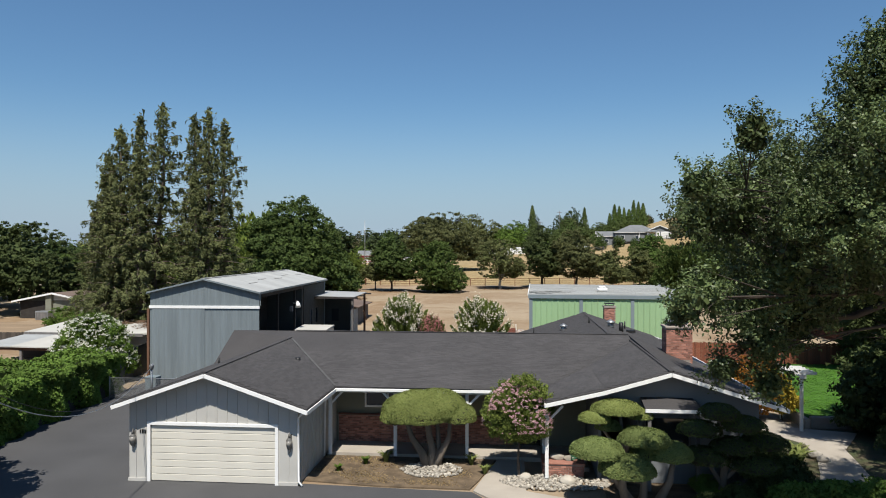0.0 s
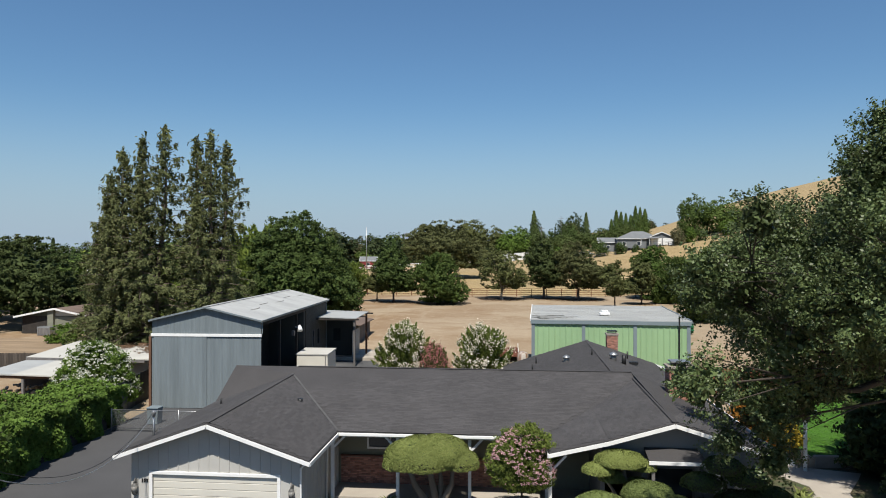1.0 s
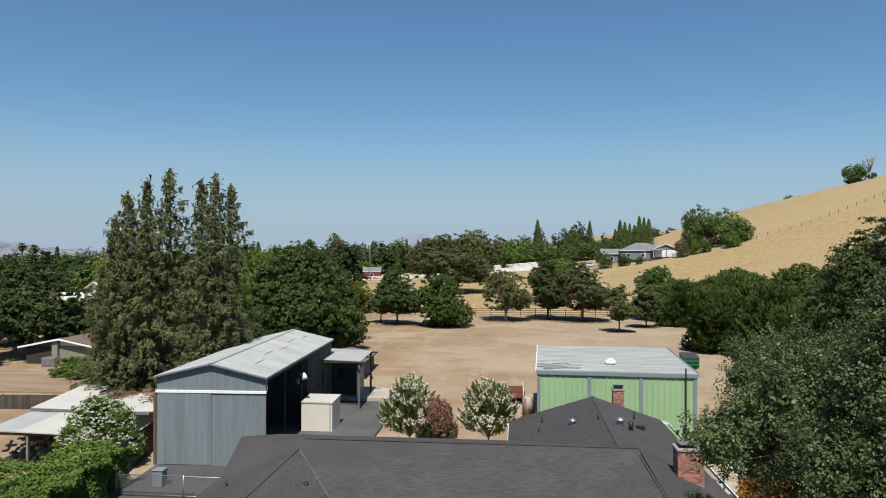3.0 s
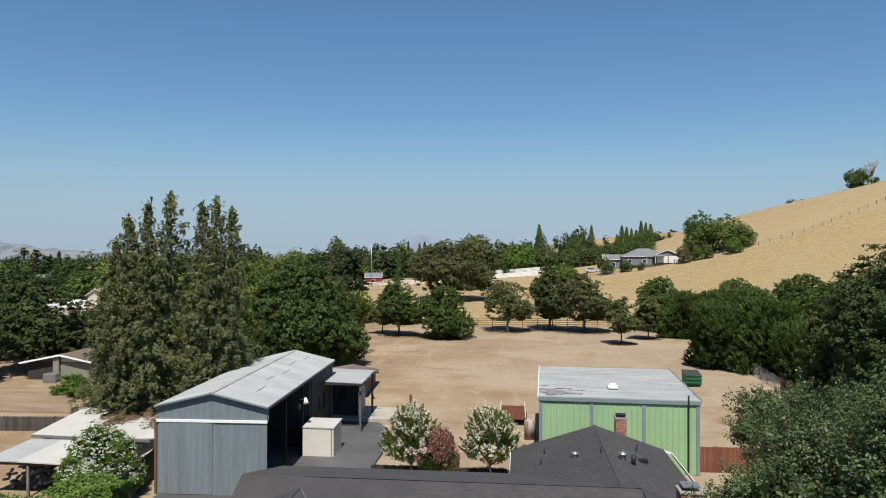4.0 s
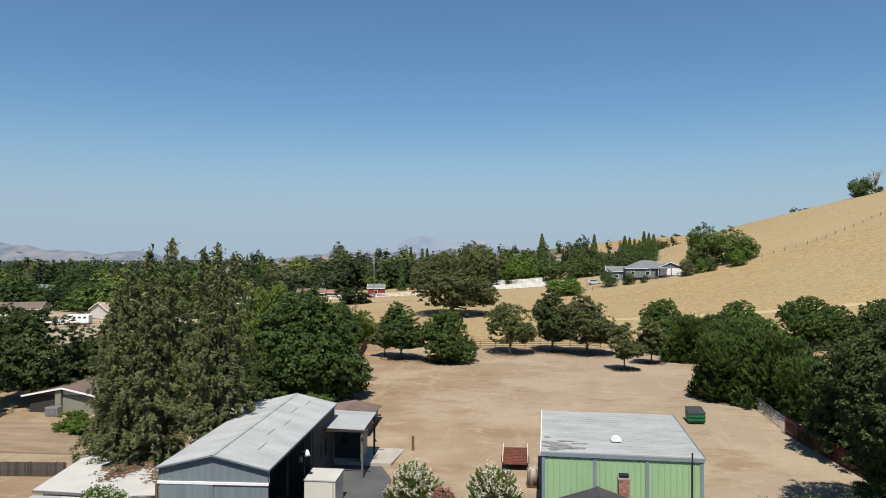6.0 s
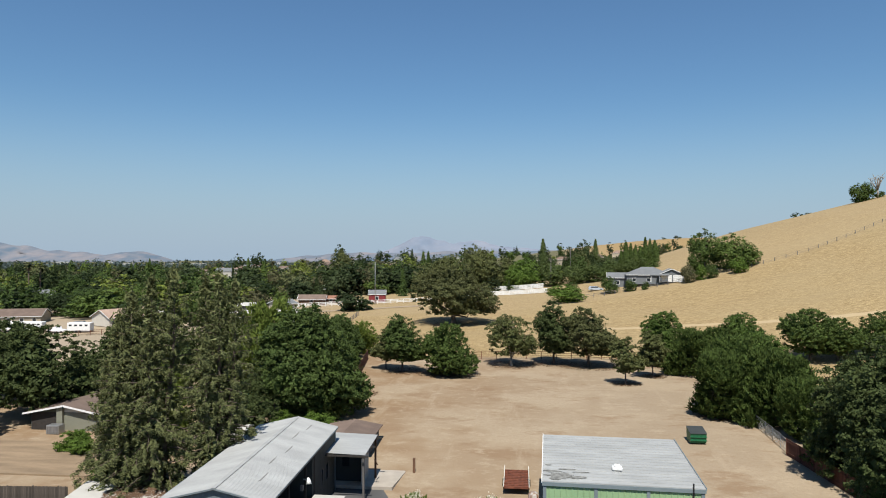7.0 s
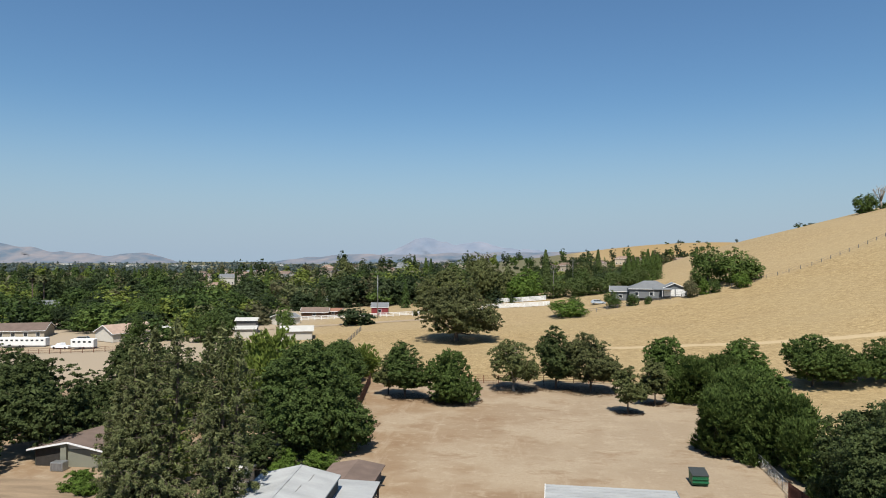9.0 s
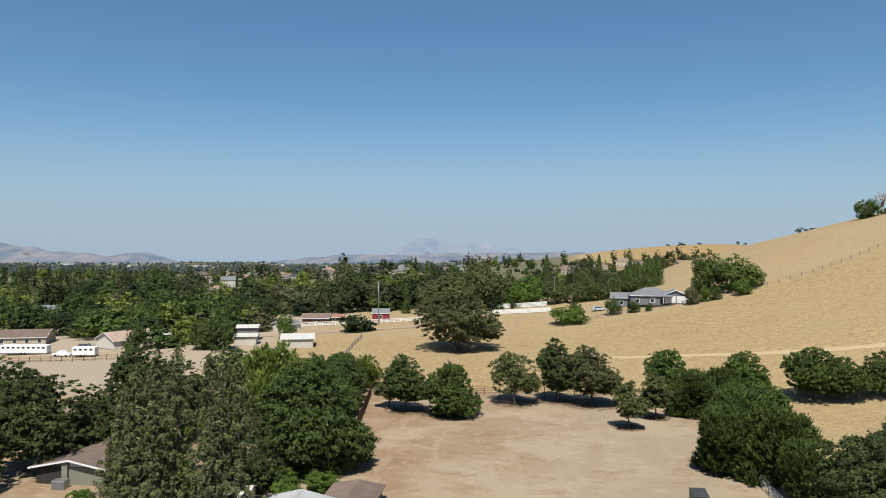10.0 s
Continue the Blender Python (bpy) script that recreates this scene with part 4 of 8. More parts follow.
for j, (y, u) in enumerate(((48.6, 0.55), (52.2, 0.42), (55.6, 0.5), (59.4, 0.36), (62.6, 0.45))):
    # half-lapped sheet ends, stained along the joint
    xa = XM + (SX1 - XM) * u
    za = SP + (SE - SP) * u + 0.035
    part("lap_edge", slab(bmesh.new(), [(xa, y, za), (xa + 0.07, y + 0.3, za - 0.02), (xa + 0.08, y + 1.7, za - 0.02), (xa + 0.02, y + 2.1, za)], 0.02), M_LAP, shed, "stained lap joint")
for y in (SY0 + 0.2, 50.5, 55.2, 57.9):
    part("post", abox(SX1 - 0.2, SX1 - 0.04, y - 0.08, y + 0.08, 0, SE - 0.15), M_DARK, shed)
part("corner_post", abox(SX0 - 0.22, SX0 - 0.05, SY0 - 0.02, SY0 + 0.2, 0, 4.9), M_WOOD, shed, "brown timber corner post")
part("eave_beam", abox(SX1 - 0.2, SX1 - 0.05, SY0 + 0.3, 58, SE - 0.45, SE - 0.15), M_DARK, shed)
for y, w in ((60.4, 0.5), (62.0, 0.9)):
    wq = part("window", abox(SX1 - 0.09, SX1 - 0.06, y, y + w, 2.3, 3.6), M_GLASS, shed)
    for a in ((y - 0.06, y), (y + w, y + w + 0.06)):
        part("window_casing", abox(SX1 - 0.1, SX1 - 0.03, a[0], a[1], 2.2, 3.7), M_GREYWOOD, wq)
fl = thing("floodlight", ((SX1 - 0.5) + 0.1, 55.2, 4.3), "white floodlight on the shed eave", "lamp")
part("arm", tube(bmesh.new(), [((SX1 - 0.5) - 0.1, 55.2, 4.6), ((SX1 - 0.5) + 0.3, 55.2, 4.55)], [0.04, 0.04], 6), M_WHITE, fl)
part("lamp_head", tube(bmesh.new(), [((SX1 - 0.5) + 0.25, 55.2, 4.7), ((SX1 - 0.5) + 0.35, 55.1, 4.55), ((SX1 - 0.5) + 0.4, 55.0, 4.3)], [0.12, 0.17, 0.24], 10), M_WHITE, fl)
part("meter_box", abox((SX1 - 0.5) - 0.05, (SX1 - 0.5) + 0.15, 54.2, 54.5, 4.0, 4.4), M_GREYWOOD, fl)

# lean-to carport beside the shed
carport = thing("carport", (-16, 65, 0), "flat-roofed steel carport on timber posts", "carport")
for i in range(6):
    x0 = -18.7 + i * 0.76
    pts = [(x0, 62.3, 4.75 - 0.02 * i), (x0 + 0.76, 62.3, 4.73 - 0.02 * i), (x0 + 0.5, 69.2, 4.75 - 0.02 * i), (x0 - 0.26, 69.2, 4.77 - 0.02 * i)]
    part("roof_sheet", slab(bmesh.new(), pts, 0.05), M_METAL_ROOF, carport, "pale galvanised roof sheet")
for x, y in ((-14.35, 62.6), (-14.55, 68.8), (-18.0, 62.6)):
    part("post", abox(x - 0.09, x + 0.09, y - 0.09, y + 0.09, 0, 4.55), M_GREYWOOD if y < 63 else M_WOOD, carport)
for y in (62.0, 65.2, 68.4):
    part("rafter", abox(-18.1, -13.8, y - 0.06, y + 0.06, 4.48, 4.62), M_DARK, carport)
cw = part("back_wall", abox(-18.4, -15.5, 67.6, 67.7, 0.2, 4.4), M_SHADY, carport, "board wall darkened in colour for the shade of the roof")
part("window", abox(-17.6, -16.9, 67.56, 67.59, 1.9, 3.1), M_GLASS, cw)
part("wall_sheet", corrugated(bmesh.new(), (-15.4, 69.5, 0.4), (0, -3.2, 0), (0, 0, 2.6), 0.35, 0.03), M_METAL_ROOF, carport)
part("brace", beam(bmesh.new(), (-14.2, 66.6, 3.0), (-14.2, 68.1, 2.0), 0.08, 0.1), M_WOOD, carport)

# pale storage box in the yard
locker = thing("storage_cabinet", (-16, 55.8, 0), "cream steel storage cabinet with weathered white top", "cabinet")
part("body", abox(-17.3, -14.75, 54.75, 57.3, 0.04, 2.42, bev=0.02), M_CREAM, locker)
part("lid", slab(bmesh.new(), [(-17.36, 54.7, 2.5), (-14.7, 54.7, 2.5), (-14.7, 57.4, 2.62), (-17.36, 57.4, 2.62)], 0.1), M_WHITE_ROOF, locker, "weathered white sheet top")
part("door_edge", abox(-14.95, -14.9, 54.7, 54.75, 0.06, 2.4), M_GREYWOOD, locker)
part("skid", abox(-17.3, -14.8, 54.72, 54.9, 0.0, 0.05), M_WOOD, locker)

# small red-roofed outbuilding behind
out = thing("outbuilding", (-19, 77, 0.8), "low outbuilding with a faded red-brown roof", "shed")
part("wall", abox(-22.2, -16.6, 74, 80.5, 0.4, 2.6), M_GREYWOOD, out)
part("roof", slab(bmesh.new(), [(-22.5, 73.6, 2.75), (-19.4, 73.6, 3.3), (-19.4, 80.9, 3.3), (-22.5, 80.9, 2.75)], 0.08), M_ROOF_BROWN, out)
part("roof", slab(bmesh.new(), [(-19.4, 73.6, 3.3), (-16.2, 73.6, 2.75), (-16.2, 80.9, 2.75), (-19.4, 80.9, 3.3)], 0.08), M_ROOF_BROWN, out)

# ---- the green workshop ----
shop = thing("green_workshop", (7.3, 60.5, 0.2), "pale green ribbed steel workshop with a flat grey roof", "workshop")
shop.matrix_basis = pose(7.57, 60.5, 0.2, 0, 0, -2.3)
GX0, GX1, GY0, GY1 = 1.6, 13.15, 53.95, 67.2
part("front_wall", corrugated(bmesh.new(), (GX0, GY0, 0), (GX1 - GX0, 0, 0), (0, 0, 5.25), 0.42, 0.035, 0.7), M_GREEN_WALL, shop, "pale green ribbed steel wall")
part("side_wall", corrugated(bmesh.new(), (GX0, GY1, 0), (0, GY0 - GY1, 0), (0, 0, 5.25), 0.42, 0.035, 0.7), M_GREEN_WALL, shop)
part("side_wall", corrugated(bmesh.new(), (GX1, GY0, 0), (0, GY1 - GY0, 0), (0, 0, 5.25), 0.42, 0.035, 0.7), M_GREEN_WALL, shop)
part("back_wall", abox(GX0, GX1, GY1 - 0.05, GY1, 0, 5.25), M_GREEN_WALL, shop)
for x in (GX0, 5.42, 9.25, GX1):
    part("wall_trim", abox(x - 0.13, x + 0.13, GY0 - 0.07, GY0 + 0.05, 0, 5.25), M_TRIM_STEEL, shop, "blue-grey steel trim")
part("eave_trim", abox(GX0 - 0.2, GX1 + 0.2, GY0 - 0.15, GY0 - 0.02, 5.2, 5.48), M_TRIM_STEEL, shop, "blue-grey eave trim")
for i in range(18):
    y0 = GY0 - 0.12 + i * (GY1 - GY0 + 0.22) / 18
    y1 = y0 + (GY1 - GY0 + 0.22) / 18
    z0, z1 = 5.52 + 0.08 * i / 18, 5.52 + 0.08 * (i + 1) / 18
    bm = bmesh.new()
    slab(bm, [(GX0 - 0.2, y0, z0), (GX1 + 0.2, y0, z0), (GX1 + 0.2, y1, z1), (GX0 - 0.2, y1, z1)], 0.05)
    slab(bm, [(GX0 - 0.2, y0, z0 + 0.04), (GX1 + 0.2, y0, z0 + 0.04), (GX1 + 0.2, y0 + 0.09, z0 + 0.04), (GX0 - 0.2, y0 + 0.09, z0 + 0.04)], 0.04)
    part("roof_sheet", bm, M_METAL_ROOF, shop, "grey standing-seam roof sheet")
M_PEEL = mat("peeled_dark_coating", (0.105, 0.105, 0.095), 0.9, 0.35, 3.0, 18, 0.3, col2=(0.22, 0.22, 0.205))
rp = random.Random(31)
for cx, cy, rx, ry in ((2.9, 55.3, 1.35, 0.8), (2.2, 56.3, 0.75, 0.3), (4.2, 55.0, 0.75, 0.35), (3.4, 56.9, 0.9, 0.18), (4.4, 56.3, 0.8, 0.14), (2.4, 54.5, 0.5, 0.3), (1.9, 57.9, 0.3, 0.15)):
    ring = [(cx + rx * rp.uniform(0.55, 1.1) * math.cos(a), cy + ry * rp.uniform(0.5, 1.1) * math.sin(a)) for a in (j * math.tau / 18 for j in range(18))]
    ring = [(max(x, GX0 - 0.15), y) for x, y in ring]
    part("peeled_patch", slab(bmesh.new(), [(x, y, 5.574 + 0.006 * (y - GY0)) for x, y in ring], 0.02), M_PEEL, shop, "dark peeled patch of roof coating")
for x in (GX0 - 0.22, GX1 + 0.22):
    part("rake_trim", beam(bmesh.new(), (x, GY0 - 0.12, 5.5), (x, GY1 + 0.12, 5.58), 0.06, 0.2), M_WHITE if x < 5 else M_TRIM_STEEL, shop)
part("downspout", abox(12.4, 12.5, GY0 - 0.2, GY0 - 0.1, 0.2, 5.9), M_BLACK, shop, "dark downspout")
rv = part("ridge_ventilator", abox(6.9, 7.7, 57.0, 57.7, 5.6, 5.85, bev=0.06), M_WHITE, shop, "white roof ventilator")
part("hood", abox(7.05, 7.55, 57.1, 57.6, 5.85, 6.0, bev=0.04), M_WHITE, rv)

# ---- fences ----
def board_fence(name, p, q, h, material, label, step_x=0.145, gap=0.012, rails=True, zf=None):
    """Upright boards on rails between posts, following the ground."""
    p, q = Vector(p), Vector(q)
    d = q - p
    L = d.length
    t = d / L
    f = thing(name, (p.x, p.y, ground(p.x, p.y)), label, "fence", local=True)
    me = bpy.data.meshes.new("board")
    b = abox(0, step_x - gap, -0.01, 0.01, 0.0, h)
    b.to_mesh(me)
    b.free()
    me.materials.append(material)
    ang = math.degrees(math.atan2(t.y, t.x))
    n = int(L / step_x)
    z0 = ground(p.x, p.y)
    rest = bmesh.new()
    for i in range(n):
        c = t * (i * step_x)
        z = ground(p.x + c.x, p.y + c.y) - z0 + 0.02 * math.sin(i * 2.7)
        if i < 280:
            ob = new("board", me)
            ob.parent = f
            ob.matrix_basis = pose(c.x, c.y, z, 0, 0, ang)
        else:
            m = pose(c.x, c.y, z, 0, 0, ang)
            bb = [m @ v.co for v in me.vertices]
            vs = [rest.verts.new(v) for v in bb]
            for pl in me.polygons:
                rest.faces.new([vs[k] for k in pl.vertices])
    BASE[f.name] = Vector((0, 0, 0))
    if n > 280:
        part("boards", rest, material, f, kind="stuff")
    else:
        rest.free()
    side = Vector((-t.y, t.x)) * 0.05
    for i in range(int(L / 2.4) + 1):
        c = t * min(i * 2.4, L - 0.1)
        z = ground(p.x + c.x, p.y + c.y) - z0
        part("post", abox(c.x + side.x - 0.045, c.x + side.x + 0.045, c.y + side.y - 0.045, c.y + side.y + 0.045, z, z + h + 0.05), material, f)
        if rails and i < int(L / 2.4):
            c2 = t * min((i + 1) * 2.4, L)
            z2 = ground(p.x + c2.x, p.y + c2.y) - z0
            for hh in (0.35, h - 0.3):
                part("rail", beam(bmesh.new(), (c.x + side.x * 0.7, c.y + side.y * 0.7, z + hh), (c2.x + side.x * 0.7, c2.y + side.y * 0.7, z2 + hh), 0.04, 0.09), material, f)
    return f


M_REDDARK = mat("dark_red_brown_boards", (0.105, 0.040, 0.026), 0.9, 0.2, 1.5, 20, 0.4, stretch=(4, 4, 0.5), rand=0.25)
M_OLDWOOD = mat("dark_old_fence_boards", (0.085, 0.072, 0.060), 0.9, 0.3, 1.5, 20, 0.4, stretch=(4, 4, 0.5), rand=0.4)
M_SLATE = mat("dark_slate_boards", (0.060, 0.072, 0.074), 0.85, 0.25, 1.5, 20, 0.4, stretch=(4, 4, 0.5), rand=0.25)
board_fence("board_fence", (9.9, 54.4), (26.8, 54.9), 1.9, M_REDWOOD, "red-stained board fence beside the workshop")
board_fence("board_fence", (31.6, 63), (28.4, 79.6), 1.8, M_REDDARK, "brown board fence along the lot")
board_fence("board_fence", (-24.2, 91), (-30.8, 139), 1.9, M_REDDARK, "brown board fence under the trees")
board_fence("board_fence", (-25.0, 40.2), (-26.9, 50.2), 2.1, M_SLATE, "dark weathered board fence beside the hedge", 0.3)
board_fence("board_fence", (-76, 57.6), (-41.5, 60.6), 1.3, M_OLDWOOD, "dark weathered board fence of the neighbour")


def rail_fence(name, pts, h, material, label, spacing, rails, post, rail_h, group=""):
    """Posts and rails along a line of (x, y)."""
    f = thing(name, (pts[0][0], pts[0][1], ground(*pts[0])), label, "fence", group)
    for (ax, ay), (bx, by) in zip(pts, pts[1:]):
        L = math.hypot(bx - ax, by - ay)
        n = max(1, round(L / spacing))
        for i in range(n):
            s, e = i / n, (i + 1) / n
            x0, y0, x1, y1 = ax + (bx - ax) * s, ay + (by - ay) * s, ax + (bx - ax) * e, ay + (by - ay) * e
            g0, g1 = ground(x0, y0), ground(x1, y1)
            part("post", abox(x0 - post, x0 + post, y0 - post, y0 + post, g0 - 0.1, g0 + h), material, f)
            for r in rails:
                part("rail", beam(bmesh.new(), (x0, y0, g0 + r * h), (x1, y1, g1 + r * h), 0.05, rail_h), material, f)
    return f


rail_fence("pipe_fence", [(-30, 143), (-8, 141), (16, 143), (36, 140)], 1.55, M_RUST, "rusty pipe rail fence across the field", 3.0, (0.25, 0.5, 0.75, 0.98), 0.06, 0.07)
rail_fence("white_fence", [(-84.3, 251.2), (-60.6, 256.3), (-39.3, 261.7), (-26, 270), (-14, 278)], 1.5, M_WHITE, "white painted rail fence beside the barn", 2.4, (0.3, 0.62, 0.95), 0.09, 0.2)
rail_fence("white_fence", [(-14, 278), (10.3, 273)], 1.7, M_WHITE, "white painted panel fence by the pasture", 2.4, (0.2, 0.45, 0.7, 0.95), 0.09, 0.33)
rail_fence("white_fence", [(-12.5, 295.7), (9.4, 290.9)], 1.9, M_WHITE, "white painted panel fence by the pasture", 2.4, (0.2, 0.45, 0.7, 0.95), 0.09, 0.36)
rail_fence("post_fence", [(-47, 175), (-50, 200), (-52, 222)], 1.4, M_GREYWOOD, "grey timber post and wire fence", 3.0, (0.4, 0.8), 0.1, 0.025)
rail_fence("hill_fence", [(72, 252), (100, 256), (140, 270), (215, 292)], 1.3, M_GREYWOOD, "weathered wire fence climbing the hill", 4.0, (0.4, 0.9), 0.08, 0.03)
rail_fence("farm_fence", [(14, 242), (40, 250), (62, 250)], 1.3, M_GREYWOOD, "low timber fence below the hill house", 4.0, (0.5, 0.95), 0.1, 0.08)

# chain-link gate and fence across the drive
gate = thing("chain_link_gate", (-21, 39.6, 0), "galvanised chain-link gate across the driveway", "gate")
for x in (-23.9, -19.7, -15.2):
    part("post", tube(bmesh.new(), [(x, 39.6, 0), (x, 39.6, 1.35)], [0.04, 0.04], 8), M_STEEL, gate)
for z in (0.12, 1.28):
    part("rail", tube(bmesh.new(), [(-23.9, 39.6, z), (-15.2, 39.6, z)], [0.025, 0.025], 6), M_STEEL, gate)
bm = bmesh.new()
for i in range(180):
    x = -24.9 + i * 0.06
    for s in (1, -1):
        a, b = x, x + s * 1.16
        lo, hi = max(-23.9, min(a, b)), min(-15.2, max(a, b))
        if hi - lo > 0.05:
            z = lambda v: 0.12 + abs(v - a)
            beam(bm, (lo, 39.6, z(lo)), (hi, 39.6, z(hi)), 0.006, 0.006)
part("mesh", bm, M_STEEL, gate, kind="stuff")

bin1 = thing("rubbish_bin", (-22.2, 41.5, 0), "grey wheeled rubbish bin by the gate", "bin")
part("body", prism(bmesh.new(), [(-22.5, 41.2, 0.05), (-21.9, 41.2, 0.05), (-21.84, 41.2, 1.0), (-22.56, 41.2, 1.0)], (0, 0.62, 0)), M_TRIM_STEEL, bin1)
part("lid", abox(-22.58, -21.82, 41.15, 41.86, 1.0, 1.07, bev=0.02), M_TRIM_STEEL, bin1)

# green dumpster in the field
dg = ground(19.7, 82.5)
dump = thing("dumpster", (19.7, 83, dg), "green steel dumpster with grey lids on the dirt", "dumpster")
part("body", prism(bmesh.new(), [(18.95, 82.2, dg + 0.12), (18.95, 84.0, dg + 0.12), (18.95, 84.1, dg + 1.55), (18.95, 82.05, dg + 1.2)], (1.75, 0, 0)), M_BINGREEN, dump)
part("lid", slab(bmesh.new(), [(18.9, 82.0, dg + 1.26), (20.75, 82.0, dg + 1.26), (20.75, 84.15, dg + 1.62), (18.9, 84.15, dg + 1.62)], 0.05), M_SHADY, dump)
for z in (0.4, 0.8):
    part("rib", abox(18.9, 20.76, 82.02, 82.2, dg + z, dg + z + 0.1), M_BINGREEN, dump)
for x in (19.1, 20.4):
    part("wheel", tube(bmesh.new(), [(x, 82.4, dg + 0.08), (x + 0.12, 82.4, dg + 0.08)], [0.09, 0.09], 10), M_BLACK, dump)

# small utility trailer with rusty sides
tr = thing("utility_trailer", (-0.6, 69, 0.4), "rusty slatted utility trailer with pale rails", "trailer")
g0 = ground(-0.6, 69)
part("bed", abox(-1.75, 0.6, 66.2, 71.6, g0 + 0.45, g0 + 0.55), M_RUST, tr)
for i in range(11):
    part("slat", abox(-1.7, 0.55, 66.3 + i * 0.49, 66.6 + i * 0.49, g0 + 0.555, g0 + 0.6), M_RUST, tr)
for x in (-1.78, 0.6):
    part("side_rail", beam(bmesh.new(), (x, 66.0, g0 + 0.72), (x, 71.6, g0 + 0.95), 0.07, 0.09), M_CREAM, tr)
    part("side", abox(x - 0.03, x + 0.03, 66.2, 71.5, g0 + 0.4, g0 + 0.68), M_RUST, tr)
    part("wheel", tube(bmesh.new(), [(x - 0.15, 68.5, g0 + 0.32), (x + 0.15, 68.5, g0 + 0.32)], [0.32, 0.32], 14), M_BLACK, tr)
M_TANK = mat("rust_streaked_white_steel", (0.42, 0.41, 0.385), 0.5, 0.25, 2.2, 14, 0.2, col2=(0.17, 0.085, 0.045), stretch=(1.5, 1.5, 0.35))
tank = thing("water_tank", (1.0, 63.6, 0.2), "rust-streaked metal tank beside the workshop", "tank")
part("drum", tube(bmesh.new(), [(0.95, 62.6, 0.15), (0.95, 62.6, 1.6), (0.98, 62.6, 1.78)], [0.52, 0.5, 0.3], 14), M_TANK, tank)
part("stand", abox(0.45, 1.45, 62.1, 63.1, 0.05, 0.17), M_RUST, tank)
gp = thing("gate_post", (-11.0, 71, 0.4), "old brown timber gate post", "post")
part("shaft", abox(-11.12, -10.88, 70.88, 71.12, 0.3, 1.9), M_WOOD, gp)


# ---- trees and shrubs ----
G = ground
# crown of the oak that reaches in front of the house
def near_oak():
    rng = np.random.default_rng(11)
    t = thing("valley_oak", (11.3, 19.3, 0), "large dark green oak spreading over the garden", "tree", local=True)
    spots = [(4.95, 18.8, 9.7, 0.95), (5.6, 18.5, 10.3, 1.05), (4.06, 15.5, 7.95, 0.83), (6.2, 19.4, 9.6, 1.5), (6.0, 18.2, 7.2, 1.2), (6.6, 17.2, 8.6, 1.4), (6.8, 16.4, 9.8, 1.3), (7.3, 15.4, 9.6, 1.4),
             (7.8, 14.9, 10.8, 1.4), (8.0, 16.8, 11.3, 1.5), (8.9, 18.6, 11.5, 1.4), (10, 17, 12.7, 1.8), (9.6, 15.6, 12.4, 1.4), (7.2, 20.0, 11.0, 1.5), (8.4, 21.4, 10.6, 2.0), (9.5, 19.5, 10, 2.4),
             (8.4, 17.5, 8.8, 1.3), (9.5, 15.5, 8.6, 1.7), (11.5, 19.5, 12.2, 2.2), (12, 17, 10.8, 1.9), (10.5, 22, 9, 2.2),
             (7.6, 22.4, 8.4, 1.4), (4.1, 15.8, 10.4, 0.6), (5.3, 15.8, 11.5, 0.65), (5.0, 21.0, 7.1, 0.55), (5.5, 18.6, 5.9, 0.55),
             (6.4, 18.0, 5.6, 0.6), (10.5, 16.3, 13.9, 1.6), (9.0, 16.6, 13.2, 0.9), (6.3, 18.0, 6.6, 0.8), (7.4, 18.5, 7.3, 1.0), (8.2, 17.0, 12.8, 1.0), (8.8, 17.3, 13.9, 0.8),
             # the four lobes from x = 13 on are unseen, added to shade the path
             (8.05, 21.0, 6.3, 0.62), (13.2, 21.6, 9.2, 2.1), (14.4, 23.2, 10.2, 2.1), (13.0, 20.4, 11.2, 2.0), (15.2, 21.2, 9.0, 2.0),
             (8.6, 27.0, 10.7, 1.3), (10.0, 27.0, 10.7, 1.4), (7.9, 26.3, 10.0, 0.9), (11.5, 26.5, 10.4, 1.8), (9.2, 25.0, 10.4, 1.5), (10.6, 24.4, 10.6, 1.8)]
    lobes = [(x - 11.3, y - 19.3, z, r) for x, y, z, r in spots]
    bm = bmesh.new()
    limbs(bm, rng, (0, 0, 0), 13.0, 0.3, lobes, 0.64)
    part("trunk", bm, M_DARK_BARK, t)
    L = np.array(lobes)
    w = L[:, 3] ** 2
    n, per = 6400, 44
    pick = rng.choice(len(L), n, p=w / w.sum())
    d = unit(rng.normal(size=(n, 3)) + np.array([0, 0, 0.25]))
    c0 = L[pick, :3] + d * (L[pick, 3] * rng.uniform(0.2, 0.72, n))[:, None]
    keep = waves(rng, c0, 1.5, 9) > -0.85
    c0, d, pick = c0[keep], d[keep], pick[keep]
    n = len(c0)
    way = unit(d + rng.normal(size=(n, 3)) * 0.45 + np.array([0, 0, 0.25]))
    long = 0.22 + 0.32 * L[pick, 3] * rng.uniform(0.5, 1.25, n)
    twigs = bmesh.new()
    for i in range(0, n, 6):
        tube(twigs, [c0[i] - way[i] * 0.3, c0[i] + way[i] * long[i] * 0.95], [0.014, 0.004], 3, False)
    part("twig", twigs, M_DARK_BARK, t, kind="stuff")
    own = np.repeat(np.arange(n), per)
    u = rng.random(len(own)) ** 0.8
    off = rng.normal(size=(len(own), 3)) * (0.05 + 0.06 * (1 - u))[:, None]
    p = c0[own] + way[own] * (long[own] * u)[:, None] + off
    o = unit(off + way[own] * 0.05 + np.array([0, 0, 0.05]))
    inn = L[:, None, :3] + unit(rng.normal(size=(len(L), 420, 3))) * (L[:, 3, None] * rng.uniform(0.1, 0.6, (len(L), 420)))[..., None]
    inn = inn.reshape(-1, 3)
